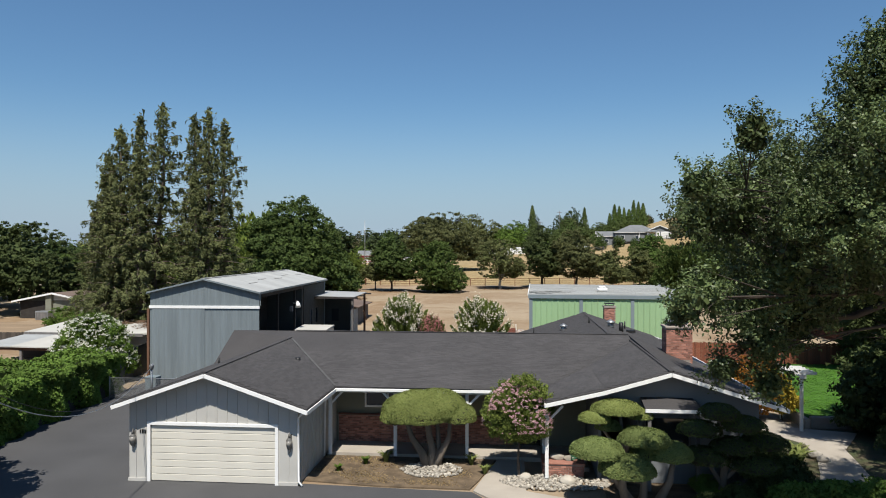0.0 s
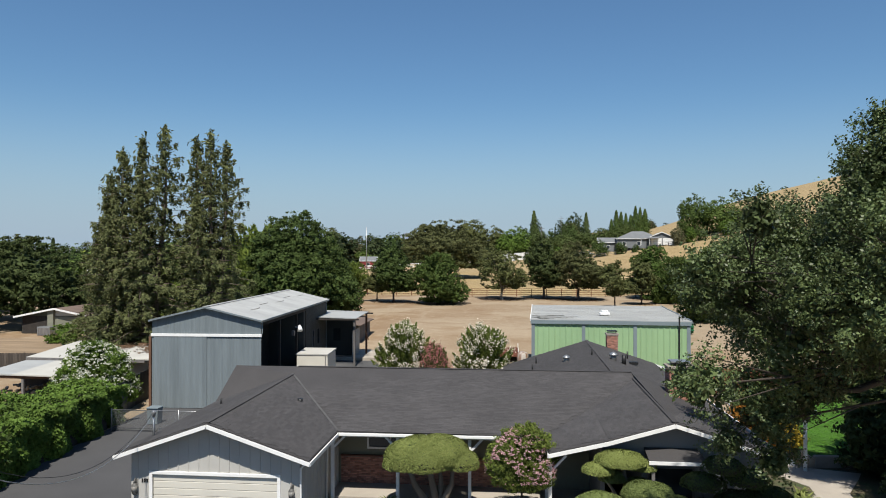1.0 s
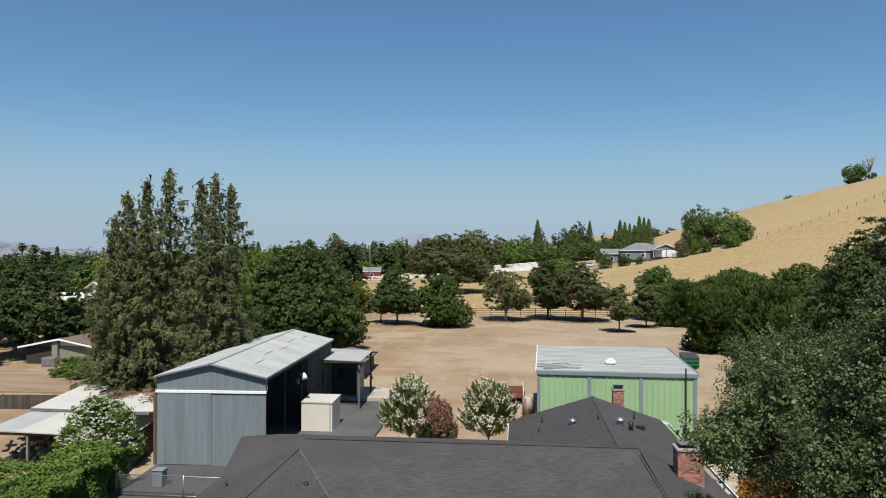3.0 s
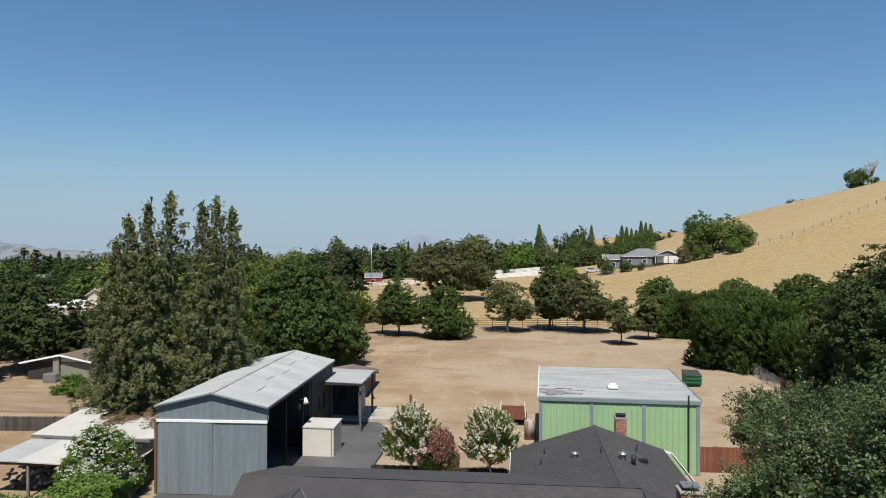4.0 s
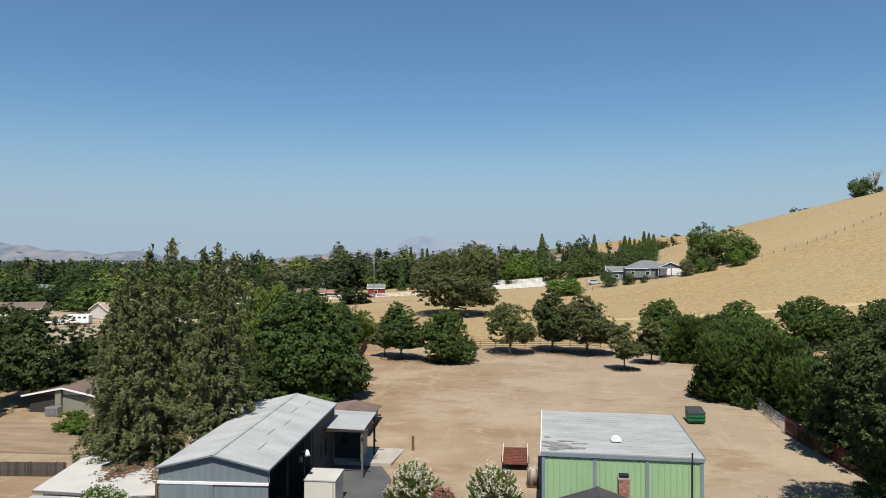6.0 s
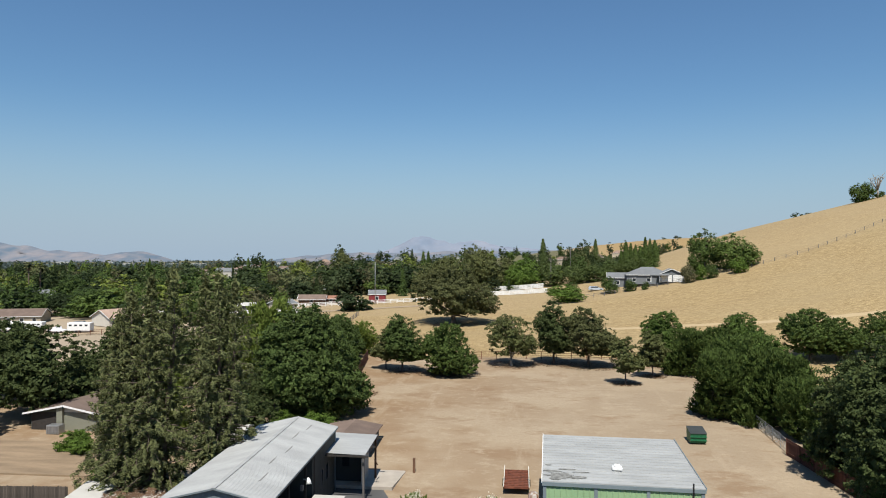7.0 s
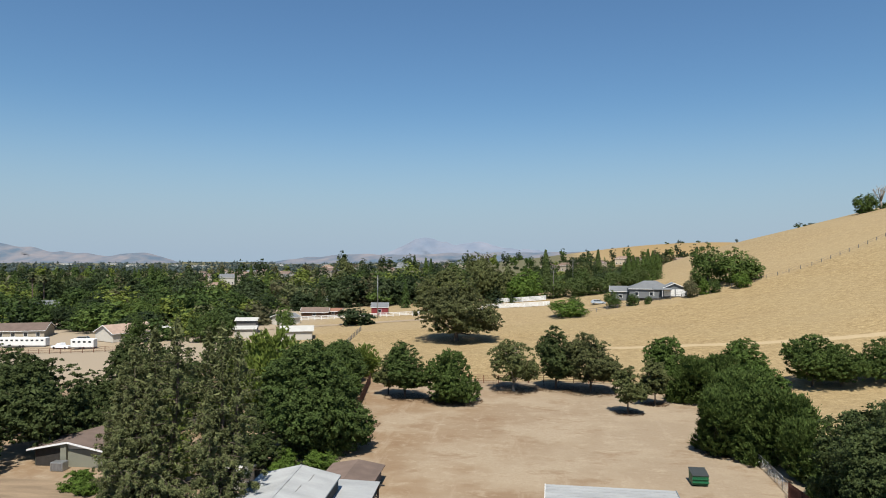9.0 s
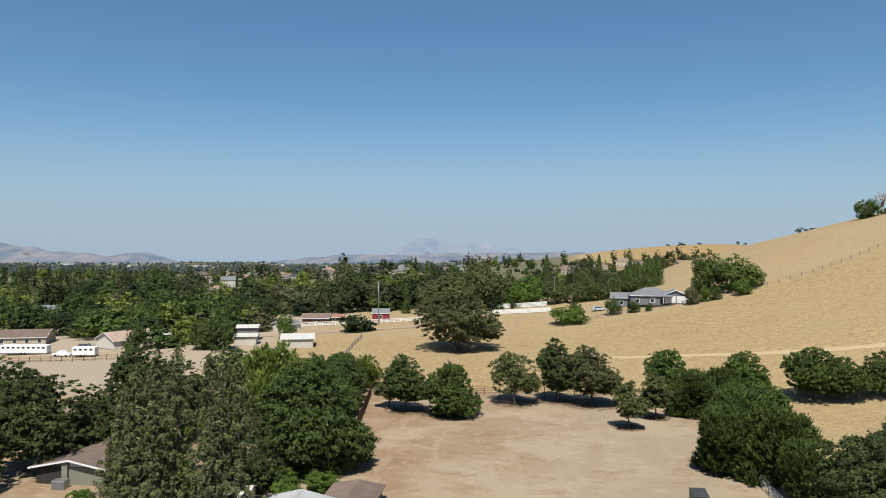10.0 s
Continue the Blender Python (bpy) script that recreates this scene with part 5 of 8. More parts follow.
    p, o = np.concatenate([p, inn]), np.concatenate([o, unit(rng.normal(size=inn.shape))])
    part("crown", quads("crown", leaf_faces(rng, p, o, 0.057, 1.5, 0.45, 0.0, len(inn) / len(p)), L_NEAR), L_NEAR, t, kind="stuff")


near_oak()
broadleaf("garden_oak", (19.6, 25.2, 0), 14.0, 5.2, 2.8, 13, L_NEAR, n=52000, size=0.10, r0=0.3, label="dark leafy oak shading the side garden", fork=0.3, clump=0.5, clumps=420, fine=True)
broadleaf("garden_oak", (17.2, 30.6, 0), 10.2, 3.7, 5.0, 14, L_OAK, n=30000, size=0.10, r0=0.22, label="dark evergreen oak over the side path", fork=0.5, clump=0.42, clumps=260, fine=True)
# a second tree beside the drive, whose shade lies on the asphalt
broadleaf("drive_tree", (-22.6, 20.3, 0), 8.5, 4.8, 2.6, 12, L_OAK2, n=20000, size=0.22, r0=0.22, label="leafy tree beside the driveway entrance")


def conifer(base, tops, rad, seed, label, n_br=110):
    """A tall cedar with one or more leaders (x, y, height): drooping boughs, sprays of needles hanging from each."""
    rng = np.random.default_rng(seed)
    t = thing("cedar_tree", base, label, "tree", "tall cedars", local=True)
    bm = bmesh.new()
    pos, out, inn = [], [], []
    for ox, oy, hh in tops:
        tube(bm, [(ox * 0.3, oy * 0.3, -0.3), (ox * 0.6, oy * 0.6, hh * 0.35), (ox, oy, hh * 0.7), (ox, oy, hh)], [0.36, 0.28, 0.13, 0.015], 7)
        for i in range(n_br):
            f = (i + 0.5) / n_br
            z = hh * (0.03 + 0.965 * f ** 0.92)
            q = 1 - f
            L = (0.1 + rad * (1 - math.exp(-((hh - z) / (1.5 * rad)) ** 1.1))) * rng.uniform(0.4, 1.05) * (1.22 if rng.random() < 0.14 else 1)
            a = i * 2.39996 + rng.uniform(-0.4, 0.4)
            s = np.array([math.cos(a), math.sin(a), 0.0])
            k = 0.6 + 0.4 * min(1.0, z / (0.7 * hh))
            p0 = np.array([ox * k, oy * k, z])
            rise = 0.25 + 0.75 * f * f + rng.uniform(-0.12, 0.12)
            arc = lambda u: L * (rise * u - 0.62 * u * u + 0.22 * u ** 3)
            pts = [p0 + s * L * u + np.array([0, 0, arc(u)]) for u in (0, 0.4, 0.75, 1.0)]
            tube(bm, pts, [0.06 * q + 0.02, 0.04 * q + 0.015, 0.02, 0.008], 4, False)
            m = int(30 + 70 * L)
            spray = rng.integers(0, 6, m)
            u = np.clip(rng.uniform(0.2, 1.02, 6)[spray] + rng.normal(size=m) * 0.045, 0.05, 1.06)
            side = np.cross(s, (0, 0, 1))
            w = (rng.normal(size=6)[spray] * 1.2 + rng.normal(size=m) * 0.24) * (0.06 + L * 0.13 * (1.15 - u))
            pp = p0 + s * (L * u)[:, None] + side * w[:, None]
            pp[:, 2] += arc(u) - np.abs(rng.normal(size=m)) * 0.26 - np.abs(w) * 0.5
            pos.append(pp)
            inn.append(p0 + s * (L * rng.uniform(0.05, 0.4, 9))[:, None] + rng.normal(size=(9, 3)) * 0.25)
            out.append(s * 0.55 + np.array([0, 0, 0.8]) + side * (np.sign(w) * 0.4)[:, None])
        m = 90
        f = rng.random(m) ** 1.2
        pos.append(np.column_stack([ox + rng.normal(size=m) * (0.05 + 0.16 * f), oy + rng.normal(size=m) * (0.05 + 0.16 * f), hh + 0.3 - f * 2.0]))
        out.append(np.tile(np.array([0, 0, 1.0]), (m, 1)) + rng.normal(size=(m, 3)) * 0.6)
    part("trunk", bm, M_BARK, t)
    inn = np.concatenate(inn)
    p, o = np.concatenate(pos + [inn]), np.concatenate(out + [rng.normal(size=inn.shape)])
    part("crown", tris("crown", leaf_tris(rng, p, o, 0.09, 3.3, 0.45, len(inn)), L_CON), L_CON, t, kind="stuff")
    return t


CED = "tall grey-green cedar with drooping boughs"
conifer((-32.2, 58.3, 0.0), [(1.9, 0.2, 21.6), (-0.4, 0.5, 20.8), (-1.7, -0.4, 19.6), (-3.2, 0.3, 17.6), (0.6, -1.6, 17.0), (-2.2, -1.8, 13.5)], 3.9, 21, CED, 84)
conifer((-26.6, 59.3, 0.0), [(-1.3, 0.2, 20.8), (0.2, -0.3, 21.2), (1.3, 0.4, 20.3), (-0.4, -1.6, 15.5)], 3.3, 22, CED, 84)
conifer((-36.0, 59.4, 0.0), [(0, 0, 15.8), (-1.1, 0.3, 13.0), (0.8, -1.2, 11.5)], 3.6, 25, CED, 80)

OAKLAB = "dark green broadleaf tree at the edge of the field"
broadleaf("broad_oak", (-28.0, 90, G(-28.0, 90)), 15.2, 7.5, 0.0, 31, L_OAK2, n=52000, size=0.21, count=11, r0=0.4, clump=0.46, clumps=1300, gaps=0.12, label="large round dark green oak behind the shed")
broadleaf("broad_oak", (-30.0, 100, G(-30.0, 100)), 9.8, 4.8, 0.4, 32, L_OAK2, n=20000, size=0.2, r0=0.3, label="green oak in the row behind the shed")
t_field = broadleaf("field_oak", (-21.4, 125, G(-21.4, 125)), 9.9, 3.9, 2.0, 33, L_OAK2, n=17000, size=0.21, r0=0.2, fork=0.16, label=OAKLAB, group="field trees", gaps=0.2)
t_low = broadleaf("field_oak", (-13.0, 123, G(-13.0, 123)), 9.3, 5.3, 0.2, 34, L_BUSH, n=24000, size=0.21, count=9, r0=0.22, fork=0.16, label="low spreading dark green oak in the field", group="field trees", feather=0.5, gaps=0.1)
t_olive = broadleaf("field_oak", (-1.9, 134, G(-1.9, 134)), 10.3, 4.9, 2.0, 35, L_OAK3, M_PALE_BARK, n=13000, size=0.2, count=9, r0=0.25, fork=0.14, label="open grey-green oak with spreading pale limbs", group="field trees", gaps=0.4, clump=0.36, clumps=450)
t_open = broadleaf("field_oak", (6.2, 136.5, G(6.2, 136.5)), 11.7, 4.2, 2.2, 46, L_OAK, n=19000, size=0.21, count=9, r0=0.24, fork=0.2, label="upright dark oak by the pipe fence", group="field trees", gaps=0.3)
t_wide = broadleaf("field_oak", (12.6, 134, G(12.6, 134)), 11.4, 5.2, 2.2, 47, L_OLIVEDARK, n=21000, size=0.21, count=11, r0=0.26, fork=0.18, label="broad brownish-green oak by the pipe fence", group="field trees", gaps=0.4)
t_small = broadleaf("field_oak", (16.9, 117, G(16.9, 117)), 7.9, 2.8, 1.9, 36, L_OAK3, n=8500, size=0.19, r0=0.13, fork=0.25, label="small olive-green tree standing in the dirt", group="field trees", gaps=0.35, clump=0.3, clumps=300)
copies(t_small, ((22.6, 124.5, 1.04, 120), (-25, 128, 0.95, 220)))
copies(t_field, ((-33.2, 125, 1.0, 130), (-34.5, 132, 1.0, 30), (-36, 119, 1.15, 300), (-40, 127, 1.0, 100), (-35, 139, 0.8, 60)))
copies(t_low, ((-31.8, 112, 0.9, 210), (-31, 106, 0.85, 20), (-33.6, 120, 0.9, 90), (-37, 137, 0.9, 160)))
# dense green shrubs down the boundary
t_bush = broadleaf("boundary_tree", (29.6, 98.5, G(29.6, 98.5)), 11.2, 5.0, 0.0, 37, L_BUSH, n=28000, size=0.19, count=10, r0=0.22, label="dense feathery green tree along the boundary", group="boundary trees", long=2.2, fork=0.12, feather=0.8, gaps=0.1, clump=0.42, clumps=800)
t_dome = broadleaf("boundary_tree", (27.2, 137, G(27.2, 137)), 10.8, 4.9, 0.0, 48, L_DOME, n=24000, size=0.21, count=7, r0=0.2, label="round bright green domed tree along the boundary", group="boundary trees", fork=0.12, gaps=0.05, clump=0.36, clumps=800)
copies(t_dome, ((41.5, 137.5, 0.95, 90), (33.2, 105.5, 0.98, 200)))
copies(t_bush, ((29.4, 127, 0.8, 140), (35, 131, 0.78, 250), (26.0, 95.0, 0.82, 90), (31.6, 92.0, 0.9, 160), (34.5, 113, 0.8, 20), (32.6, 85.0, 0.66, 10), (37, 124, 0.75, 300), (35.6, 66, 0.7, 330), (33.8, 78.5, 0.68, 110), (34.5, 59.5, 0.65, 40), (38, 81, 0.7, 200)))
t_bush2 = broadleaf("boundary_tree", (54.2, 139, G(54.2, 139)), 10.0, 5.9, 1.4, 38, L_BUSH, n=24000, size=0.21, count=10, r0=0.22, label="low broad dark green oak on the slope", group="boundary trees", fork=0.14, feather=0.4)
copies(t_bush2, ((59.0, 138.5, 0.86, 60), (68.0, 140, 0.88, 140), (76, 143, 0.95, 200), (86, 147, 0.9, 20)))
t_yel_small = broadleaf("boundary_tree", (31.4, 61.5, G(31.4, 61.5)), 7.6, 2.8, 0.6, 49, L_YELLOW, n=14000, size=0.16, count=6, r0=0.14, label="light green leafy tree behind the side fence", group="boundary trees", clump=0.4, clumps=160)
t_big = broadleaf("boundary_oak", (39.5, 76, G(39.5, 76)), 10.8, 5.4, 0.4, 39, L_OAK, n=26000, size=0.19, count=10, r0=0.3, label="tall dark oak beyond the side fence", group="side oaks")
broadleaf("lawn_oak", (27.9, 52.5, 0), 18.6, 6.6, 1.0, 45, L_OAK, n=70000, size=0.15, count=14, r0=0.45, label="very tall dark oak beside the lawn", fork=0.25, clump=0.4, clumps=1500)
copies(t_big, ((32.8, 71.5, 1.14, 80), (41.5, 86, 0.8, 100), (44, 68, 1.05, 150), (36, 60, 1.1, 240), (51, 97, 0.85, 10), (40, 48, 1.2, 300), (22.5, 30, 0.95, 40), (20.3, 34.5, 0.82, 130)))

copies(t_yel_small, ((33.6, 65.5, 1.0, 0),))

# the lone oak on the pasture
broadleaf("pasture_oak", (-18.8, 195.2, G(-18.8, 195.2)), 16.4, 11.4, 2.8, 40, L_OLIVEDARK, n=40000, size=0.3, count=22, r0=0.75, fork=0.16, label="wide lone oak on the golden pasture", clump=0.7, clumps=620, gaps=0.62)

# neighbour side
t_left = broadleaf("yard_oak", (-66.5, 90, G(-66.5, 90)), 12.8, 7.6, 1.8, 41, L_OAK, n=30000, size=0.24, count=10, r0=0.35, label="dark oak over the neighbour's yard", group="neighbour oaks", fork=0.28)
copies(t_left, ((-55, 106, 0.8, 90), (-78, 97, 1.0, 200), (-90, 110, 1.0, 60), (-62, 118, 0.85, 120), (-75, 130, 0.85, 10), (-66, 104, 0.75, 300), (-35, 97, 0.62, 140), (-70.5, 79.5, 0.78, 310), (-33.5, 81, 0.55, 60)))
t_yel = broadleaf("yard_tree", (-41.0, 110, G(-41.0, 110)), 15.2, 7.0, 0.6, 42, L_YELLOW, n=26000, size=0.24, r0=0.25, label="tall feathery yellow-green tree", group="yard trees", long=2.2, feather=0.8)
copies(t_yel, ((-41.5, 76, 0.6, 60), (-34, 107, 0.8, 150), (-50, 122, 0.72, 300), (-48, 88, 0.58, 200), (-33, 145, 0.5, 100), (-44, 98, 0.5, 20)))
t_bush3 = broadleaf("shrub", (-44.5, 73, G(-44.5, 73)), 3.4, 2.4, 0.0, 43, L_BRIGHT, n=9000, size=0.13, count=5, r0=0.08, label="rounded green shrub by the yard", fork=0.1, clump=0.34, clumps=110)
copies(t_bush3, ((-27.5, 79, 0.85, 20), (-24.5, 82, 0.9, 100), (-29.5, 83, 0.8, 180), (-41, 66, 0.8, 130), (-39.5, 70, 0.9, 70), (-51.5, 76, 0.8, 200), (-49.5, 74.5, 0.65, 40)))

# garden shrubs
def hedge():
    """A broad clipped hedge: an undulating leafy top and a steep leafy face along the drive."""
    rng = np.random.default_rng(51)
    t = thing("hedge", (-26, 34, 0), "tall clipped bright green hedge beside the driveway", "hedge", local=False)

    def top(x, y):
        return 2.55 + 0.28 * np.sin(x * 0.9 + 0.4 * y) * np.cos(y * 0.7) + 0.16 * np.sin(x * 2.3 - y * 1.9) - 0.5 * np.clip((x + 23.6) / 1.2, 0, 1) ** 2

    def face(y):
        return -22.75 - 0.10 * (y - 28) + 0.22 * np.sin(y * 1.7) + 0.12 * np.sin(y * 4.1)

    n1, n2 = 34000, 22000
    y = rng.uniform(25.5, 42.0, n1)
    x = face(y) - rng.random(n1) * 9.5
    up = np.column_stack([x, y, top(x, y) - np.abs(rng.normal(size=n1)) * 0.16 + rng.normal(size=n1) * 0.05])
    y = rng.uniform(25.5, 42.0, n2)
    z = rng.random(n2) * 2.5
    sd = np.column_stack([face(y) + 0.15 * np.sin(z * 3 + y * 2) - np.abs(rng.normal(size=n2)) * 0.18 - 0.12 * (2.5 - z), y, z])
    y3 = np.full(5000, 42.0) + rng.normal(size=5000) * 0.15
    ends = np.column_stack([rng.uniform(-33, -24.2, 5000), y3, rng.random(5000) * 2.5])
    p = np.concatenate([up, sd, ends])
    short = ((p[:, 1] < 37.2 + 0.3 * np.sin(p[:, 0] * 2)) | (p[:, 0] > -27.6)) & ((p[:, 1] < 41.4) | (p[:, 0] < -30))
    o = np.concatenate([np.tile(np.array([0.1, -0.2, 1.0]), (n1, 1)), np.tile(np.array([1.0, -0.1, 0.3]), (n2, 1)), np.tile(np.array([0, 1.0, 0.3]), (5000, 1))])
    p, o = p[short], o[short]
    part("foliage", quads("foliage", leaf_faces(rng, p - np.array([-26, 34, 0]), unit(o + rng.normal(size=o.shape) * 0.35), 0.13, 1.4, 0.5), L_HEDGE), L_HEDGE, t, kind="stuff")
    # solid dark core added, standing for the shade between the leaves
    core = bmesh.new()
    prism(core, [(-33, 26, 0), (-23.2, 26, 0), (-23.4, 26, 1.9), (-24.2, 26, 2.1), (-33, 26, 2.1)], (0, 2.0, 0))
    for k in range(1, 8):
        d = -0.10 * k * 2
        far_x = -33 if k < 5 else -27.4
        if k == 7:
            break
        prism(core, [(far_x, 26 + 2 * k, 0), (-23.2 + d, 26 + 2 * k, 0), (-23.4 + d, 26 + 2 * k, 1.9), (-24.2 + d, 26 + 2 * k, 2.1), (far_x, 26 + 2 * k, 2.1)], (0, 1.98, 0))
    part("dark_core", core, M_DARK, t)


hedge()


def flowering(name, base, h, rad, low, seed, leaf, flower, n, nf, label, fsize=0.14, lsize=0.14, count=7, r0=0.06, fork=0.2, group="", clump=0.32, up=-0.3, per=16):
    """A flowering shrub: leaves as for other crowns, and blossom gathered in heads over its outside."""
    t = broadleaf(name, base, h, rad, low, seed, leaf, n=n, size=lsize, count=count, r0=r0, fork=fork, label=label, group=group, clump=clump, gaps=0.08, feather=0.6)
    rng = np.random.default_rng(seed + 900)
    heads = make_heads(np.random.default_rng(seed), h, rad * 1.06, low, count, 0.08)
    p, o, _ = canopy(rng, heads, nf * 2, fsize * 1.1, nf * 2 // per, 0.1, 0.97, 0.0, 0.0)
    mid = heads[0, :3]
    keep = (p - mid)[:, 2] / heads[0, 4] > up
    p, o = p[keep][:nf], o[keep][:nf]
    part("blossom", quads("blossom", leaf_faces(rng, p + unit(p - mid) * 0.12, o, fsize, 1.1, 0.3), flower), flower, t, kind="stuff")
    return t


flowering("oleander", (-28.3, 45.0, 0), 4.5, 2.6, 0.2, 61, L_BRIGHT, L_WHITEF, 40000, 15000, "large oleander covered in white blossom", 0.085, 0.11, 4, clump=0.3, per=9)
flowering("crape_myrtle_tree", (0.35, 27.6, 0.03), 3.8, 1.5, 1.4, 62, L_MYRT, L_PINK, 52000, 9500, "round crape myrtle with pink blossom by the porch", 0.045, 0.055, 0, 0.05, 0.36, clump=0.16, up=-0.25, per=12)
def spray_shrub(base, h, rad, fork, seed, leaf, flower, shoots, lift, heads, label):
    """A crape myrtle of long shoots fanning up from one stem, leafy along their length, blossom at their tips."""
    rng = np.random.default_rng(seed)
    t = thing("crape_myrtle_tree", base, label, "tree", "back myrtles", local=True)
    stem = bmesh.new()
    tube(stem, [(0, 0, -0.05), (0.03, 0, fork * 0.6), (0, 0, fork)], [0.09, 0.07, 0.06], 7)
    pos, way, blos = [], [], []
    H = h - fork
    for i in range(shoots):
        a = i * 2.39996 + rng.uniform(-0.3, 0.3)
        el = math.radians(rng.uniform(-8, 90)) if i % 3 else math.radians(rng.uniform(40, 90))
        reach = rng.uniform(0.72, 1.08)
        e = np.array([math.cos(a) * math.cos(el) * rad, math.sin(a) * math.cos(el) * rad, fork + H * (0.30 + 0.62 * math.sin(el))]) * np.array([reach, reach, 0.55 + 0.45 * reach])
        m = np.array([e[0] * 0.42, e[1] * 0.42, fork + (e[2] - fork) * 0.45])
        tip = e + unit(np.array([[e[0] * 0.5, e[1] * 0.5, lift]]))[0] * rng.uniform(0.25, 0.55)
        if i % 4 == 0:
            tube(stem, [(0, 0, fork * 0.9), m, e], [0.03, 0.016, 0.006], 4, False)
        n = 120
        u = rng.random(n) ** 0.7
        p = np.where(u[:, None] < 0.6, m + (e - m) * (u[:, None] / 0.6), e + (tip - e) * ((u[:, None] - 0.6) / 0.4))
        pos.append(p + rng.normal(size=(n, 3)) * (0.11 * (1.15 - u))[:, None])
        way.append(np.tile(unit((tip - m)[None])[0], (n, 1)))
        if rng.random() < heads:
            k = 40
            c = e + (tip - e) * rng.uniform(0.2, 1.0)
            blos.append(c + rng.normal(size=(k, 3)) * np.array([0.10, 0.10, 0.08 + 0.05 * lift]))
    part("trunk", stem, M_GREYBARK, t)
    p, w = np.concatenate(pos), np.concatenate(way)
    part("crown", tris("crown", leaf_tris(rng, p, w, 0.085, 1.7, 0.25, 0, 0.65), leaf), leaf, t, kind="stuff")
    q = np.concatenate(blos)
    part("blossom", quads("blossom", leaf_faces(rng, q, unit(q - np.array([0, 0, fork])), 0.095, 1.1, 0.5), flower), flower, t, kind="stuff")


for x, y, h, sd in ((-7.7, 49.5, 5.5, 63), (-2.1, 49.9, 5.3, 64)):
    spray_shrub((x, y, 0), h, 1.95, 1.5, sd, L_MYRT, L_CREAMF, 300, 1.0, 0.6, "upright crape myrtle full of cream blossom clusters")
spray_shrub((-5.6, 48.7, 0), 3.9, 1.35, 0.75, 65, L_MYRTDARK, L_DEADRED, 240, 2.2, 0.75, "lower crape myrtle with faded red blossom")


def topiary(base, domes, trunks, leaf, seed, label, n=9000):
    """Clipped flat-topped clouds of fine foliage on bare twisting stems."""
    rng = np.random.default_rng(seed)
    t = thing("topiary_tree", base, label, "tree", local=True)
    bm = bmesh.new()
    for tr_pts, r in trunks:
        k = len(tr_pts)
        tube(bm, tr_pts, [r * (1.75 - 1.15 * i / (k - 1)) for i in range(k)], 8)
    part("trunk", bm, M_GREYBARK, t)
    tot = sum(d[3] * d[3] for d in domes)
    for x, y, z, r, hh in domes:
        m = int(n * r * r / tot)
        d = unit(rng.normal(size=(m, 3)))
        d[:, 2] = np.where(d[:, 2] < -0.25, -d[:, 2], d[:, 2])
        wob = 1 + 0.05 * np.sin(d[:, 0] * 5 + x) * np.cos(d[:, 1] * 6 + y)
        q = (wob * rng.uniform(0.86, 1.0, m) ** 0.5)[:, None] * d * np.array([r, r, hh])
        q[:, 2] = np.where(q[:, 2] < 0, q[:, 2] * 0.6, q[:, 2])
        p = q + np.array([x, y, z])
        # dark ball added inside each cloud in place of its inner shade
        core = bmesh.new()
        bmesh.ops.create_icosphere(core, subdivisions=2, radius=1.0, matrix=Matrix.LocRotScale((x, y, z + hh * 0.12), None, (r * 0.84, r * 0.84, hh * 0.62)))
        part("dark_core", core, M_DARK, t)
        part("cloud", quads("cloud", leaf_faces(rng, p, d, 0.037, 2.4, 0.55), leaf), leaf, t, kind="stuff")


topiary((-3.25, 28.6, 0.03), [(-0.55, 0, 2.15, 1.5, 0.95), (0.25, 0.2, 2.3, 1.25, 0.85), (1.15, -0.1, 2.05, 0.75, 0.62), (-1.35, -0.2, 1.98, 0.75, 0.55)],
        [([(-0.2, 0, 0), (-0.35, 0, 0.5), (-0.8, 0.1, 1.1), (-1.1, 0, 2.0)], 0.13), ([(0.0, 0, 0), (0.05, 0.1, 0.6), (-0.1, 0, 1.4), (-0.2, 0, 2.1)], 0.13), ([(0.2, 0, 0), (0.4, 0, 0.5), (0.75, -0.1, 1.2), (0.8, 0, 2.1)], 0.11), ([(0.1, 0.1, 0), (0.3, 0.2, 0.8), (0.2, 0.3, 2.2)], 0.1)], L_TOP, 71, "cloud-pruned juniper with a wide flat domed crown", 56000)
topiary((4.4, 25.0, 0.03), [(-1.4, -0.5, 1.95, 0.95, 0.46), (-0.42, -0.8, 1.42, 0.95, 0.52), (0.35, 0.2, 2.2, 0.92, 0.42), (1.2, 0.1, 1.72, 0.8, 0.5), (0.45, 0.3, 1.7, 0.6, 0.4)],
        [([(-0.3, 0, 0), (-0.5, -0.3, 0.7), (-0.5, -0.6, 1.5)], 0.12), ([(-0.1, 0, 0), (-0.7, -0.2, 0.9), (-1.3, -0.5, 1.9)], 0.1), ([(0.25, 0.1, 0), (0.3, 0, 0.8), (0.2, 0, 2.1)], 0.1), ([(0.8, 0.2, 0), (1.2, 0.1, 0.8), (1.35, 0.1, 1.8)], 0.1)], L_TOPDARK, 72, "cloud-pruned juniper with several clipped pads", 50000)
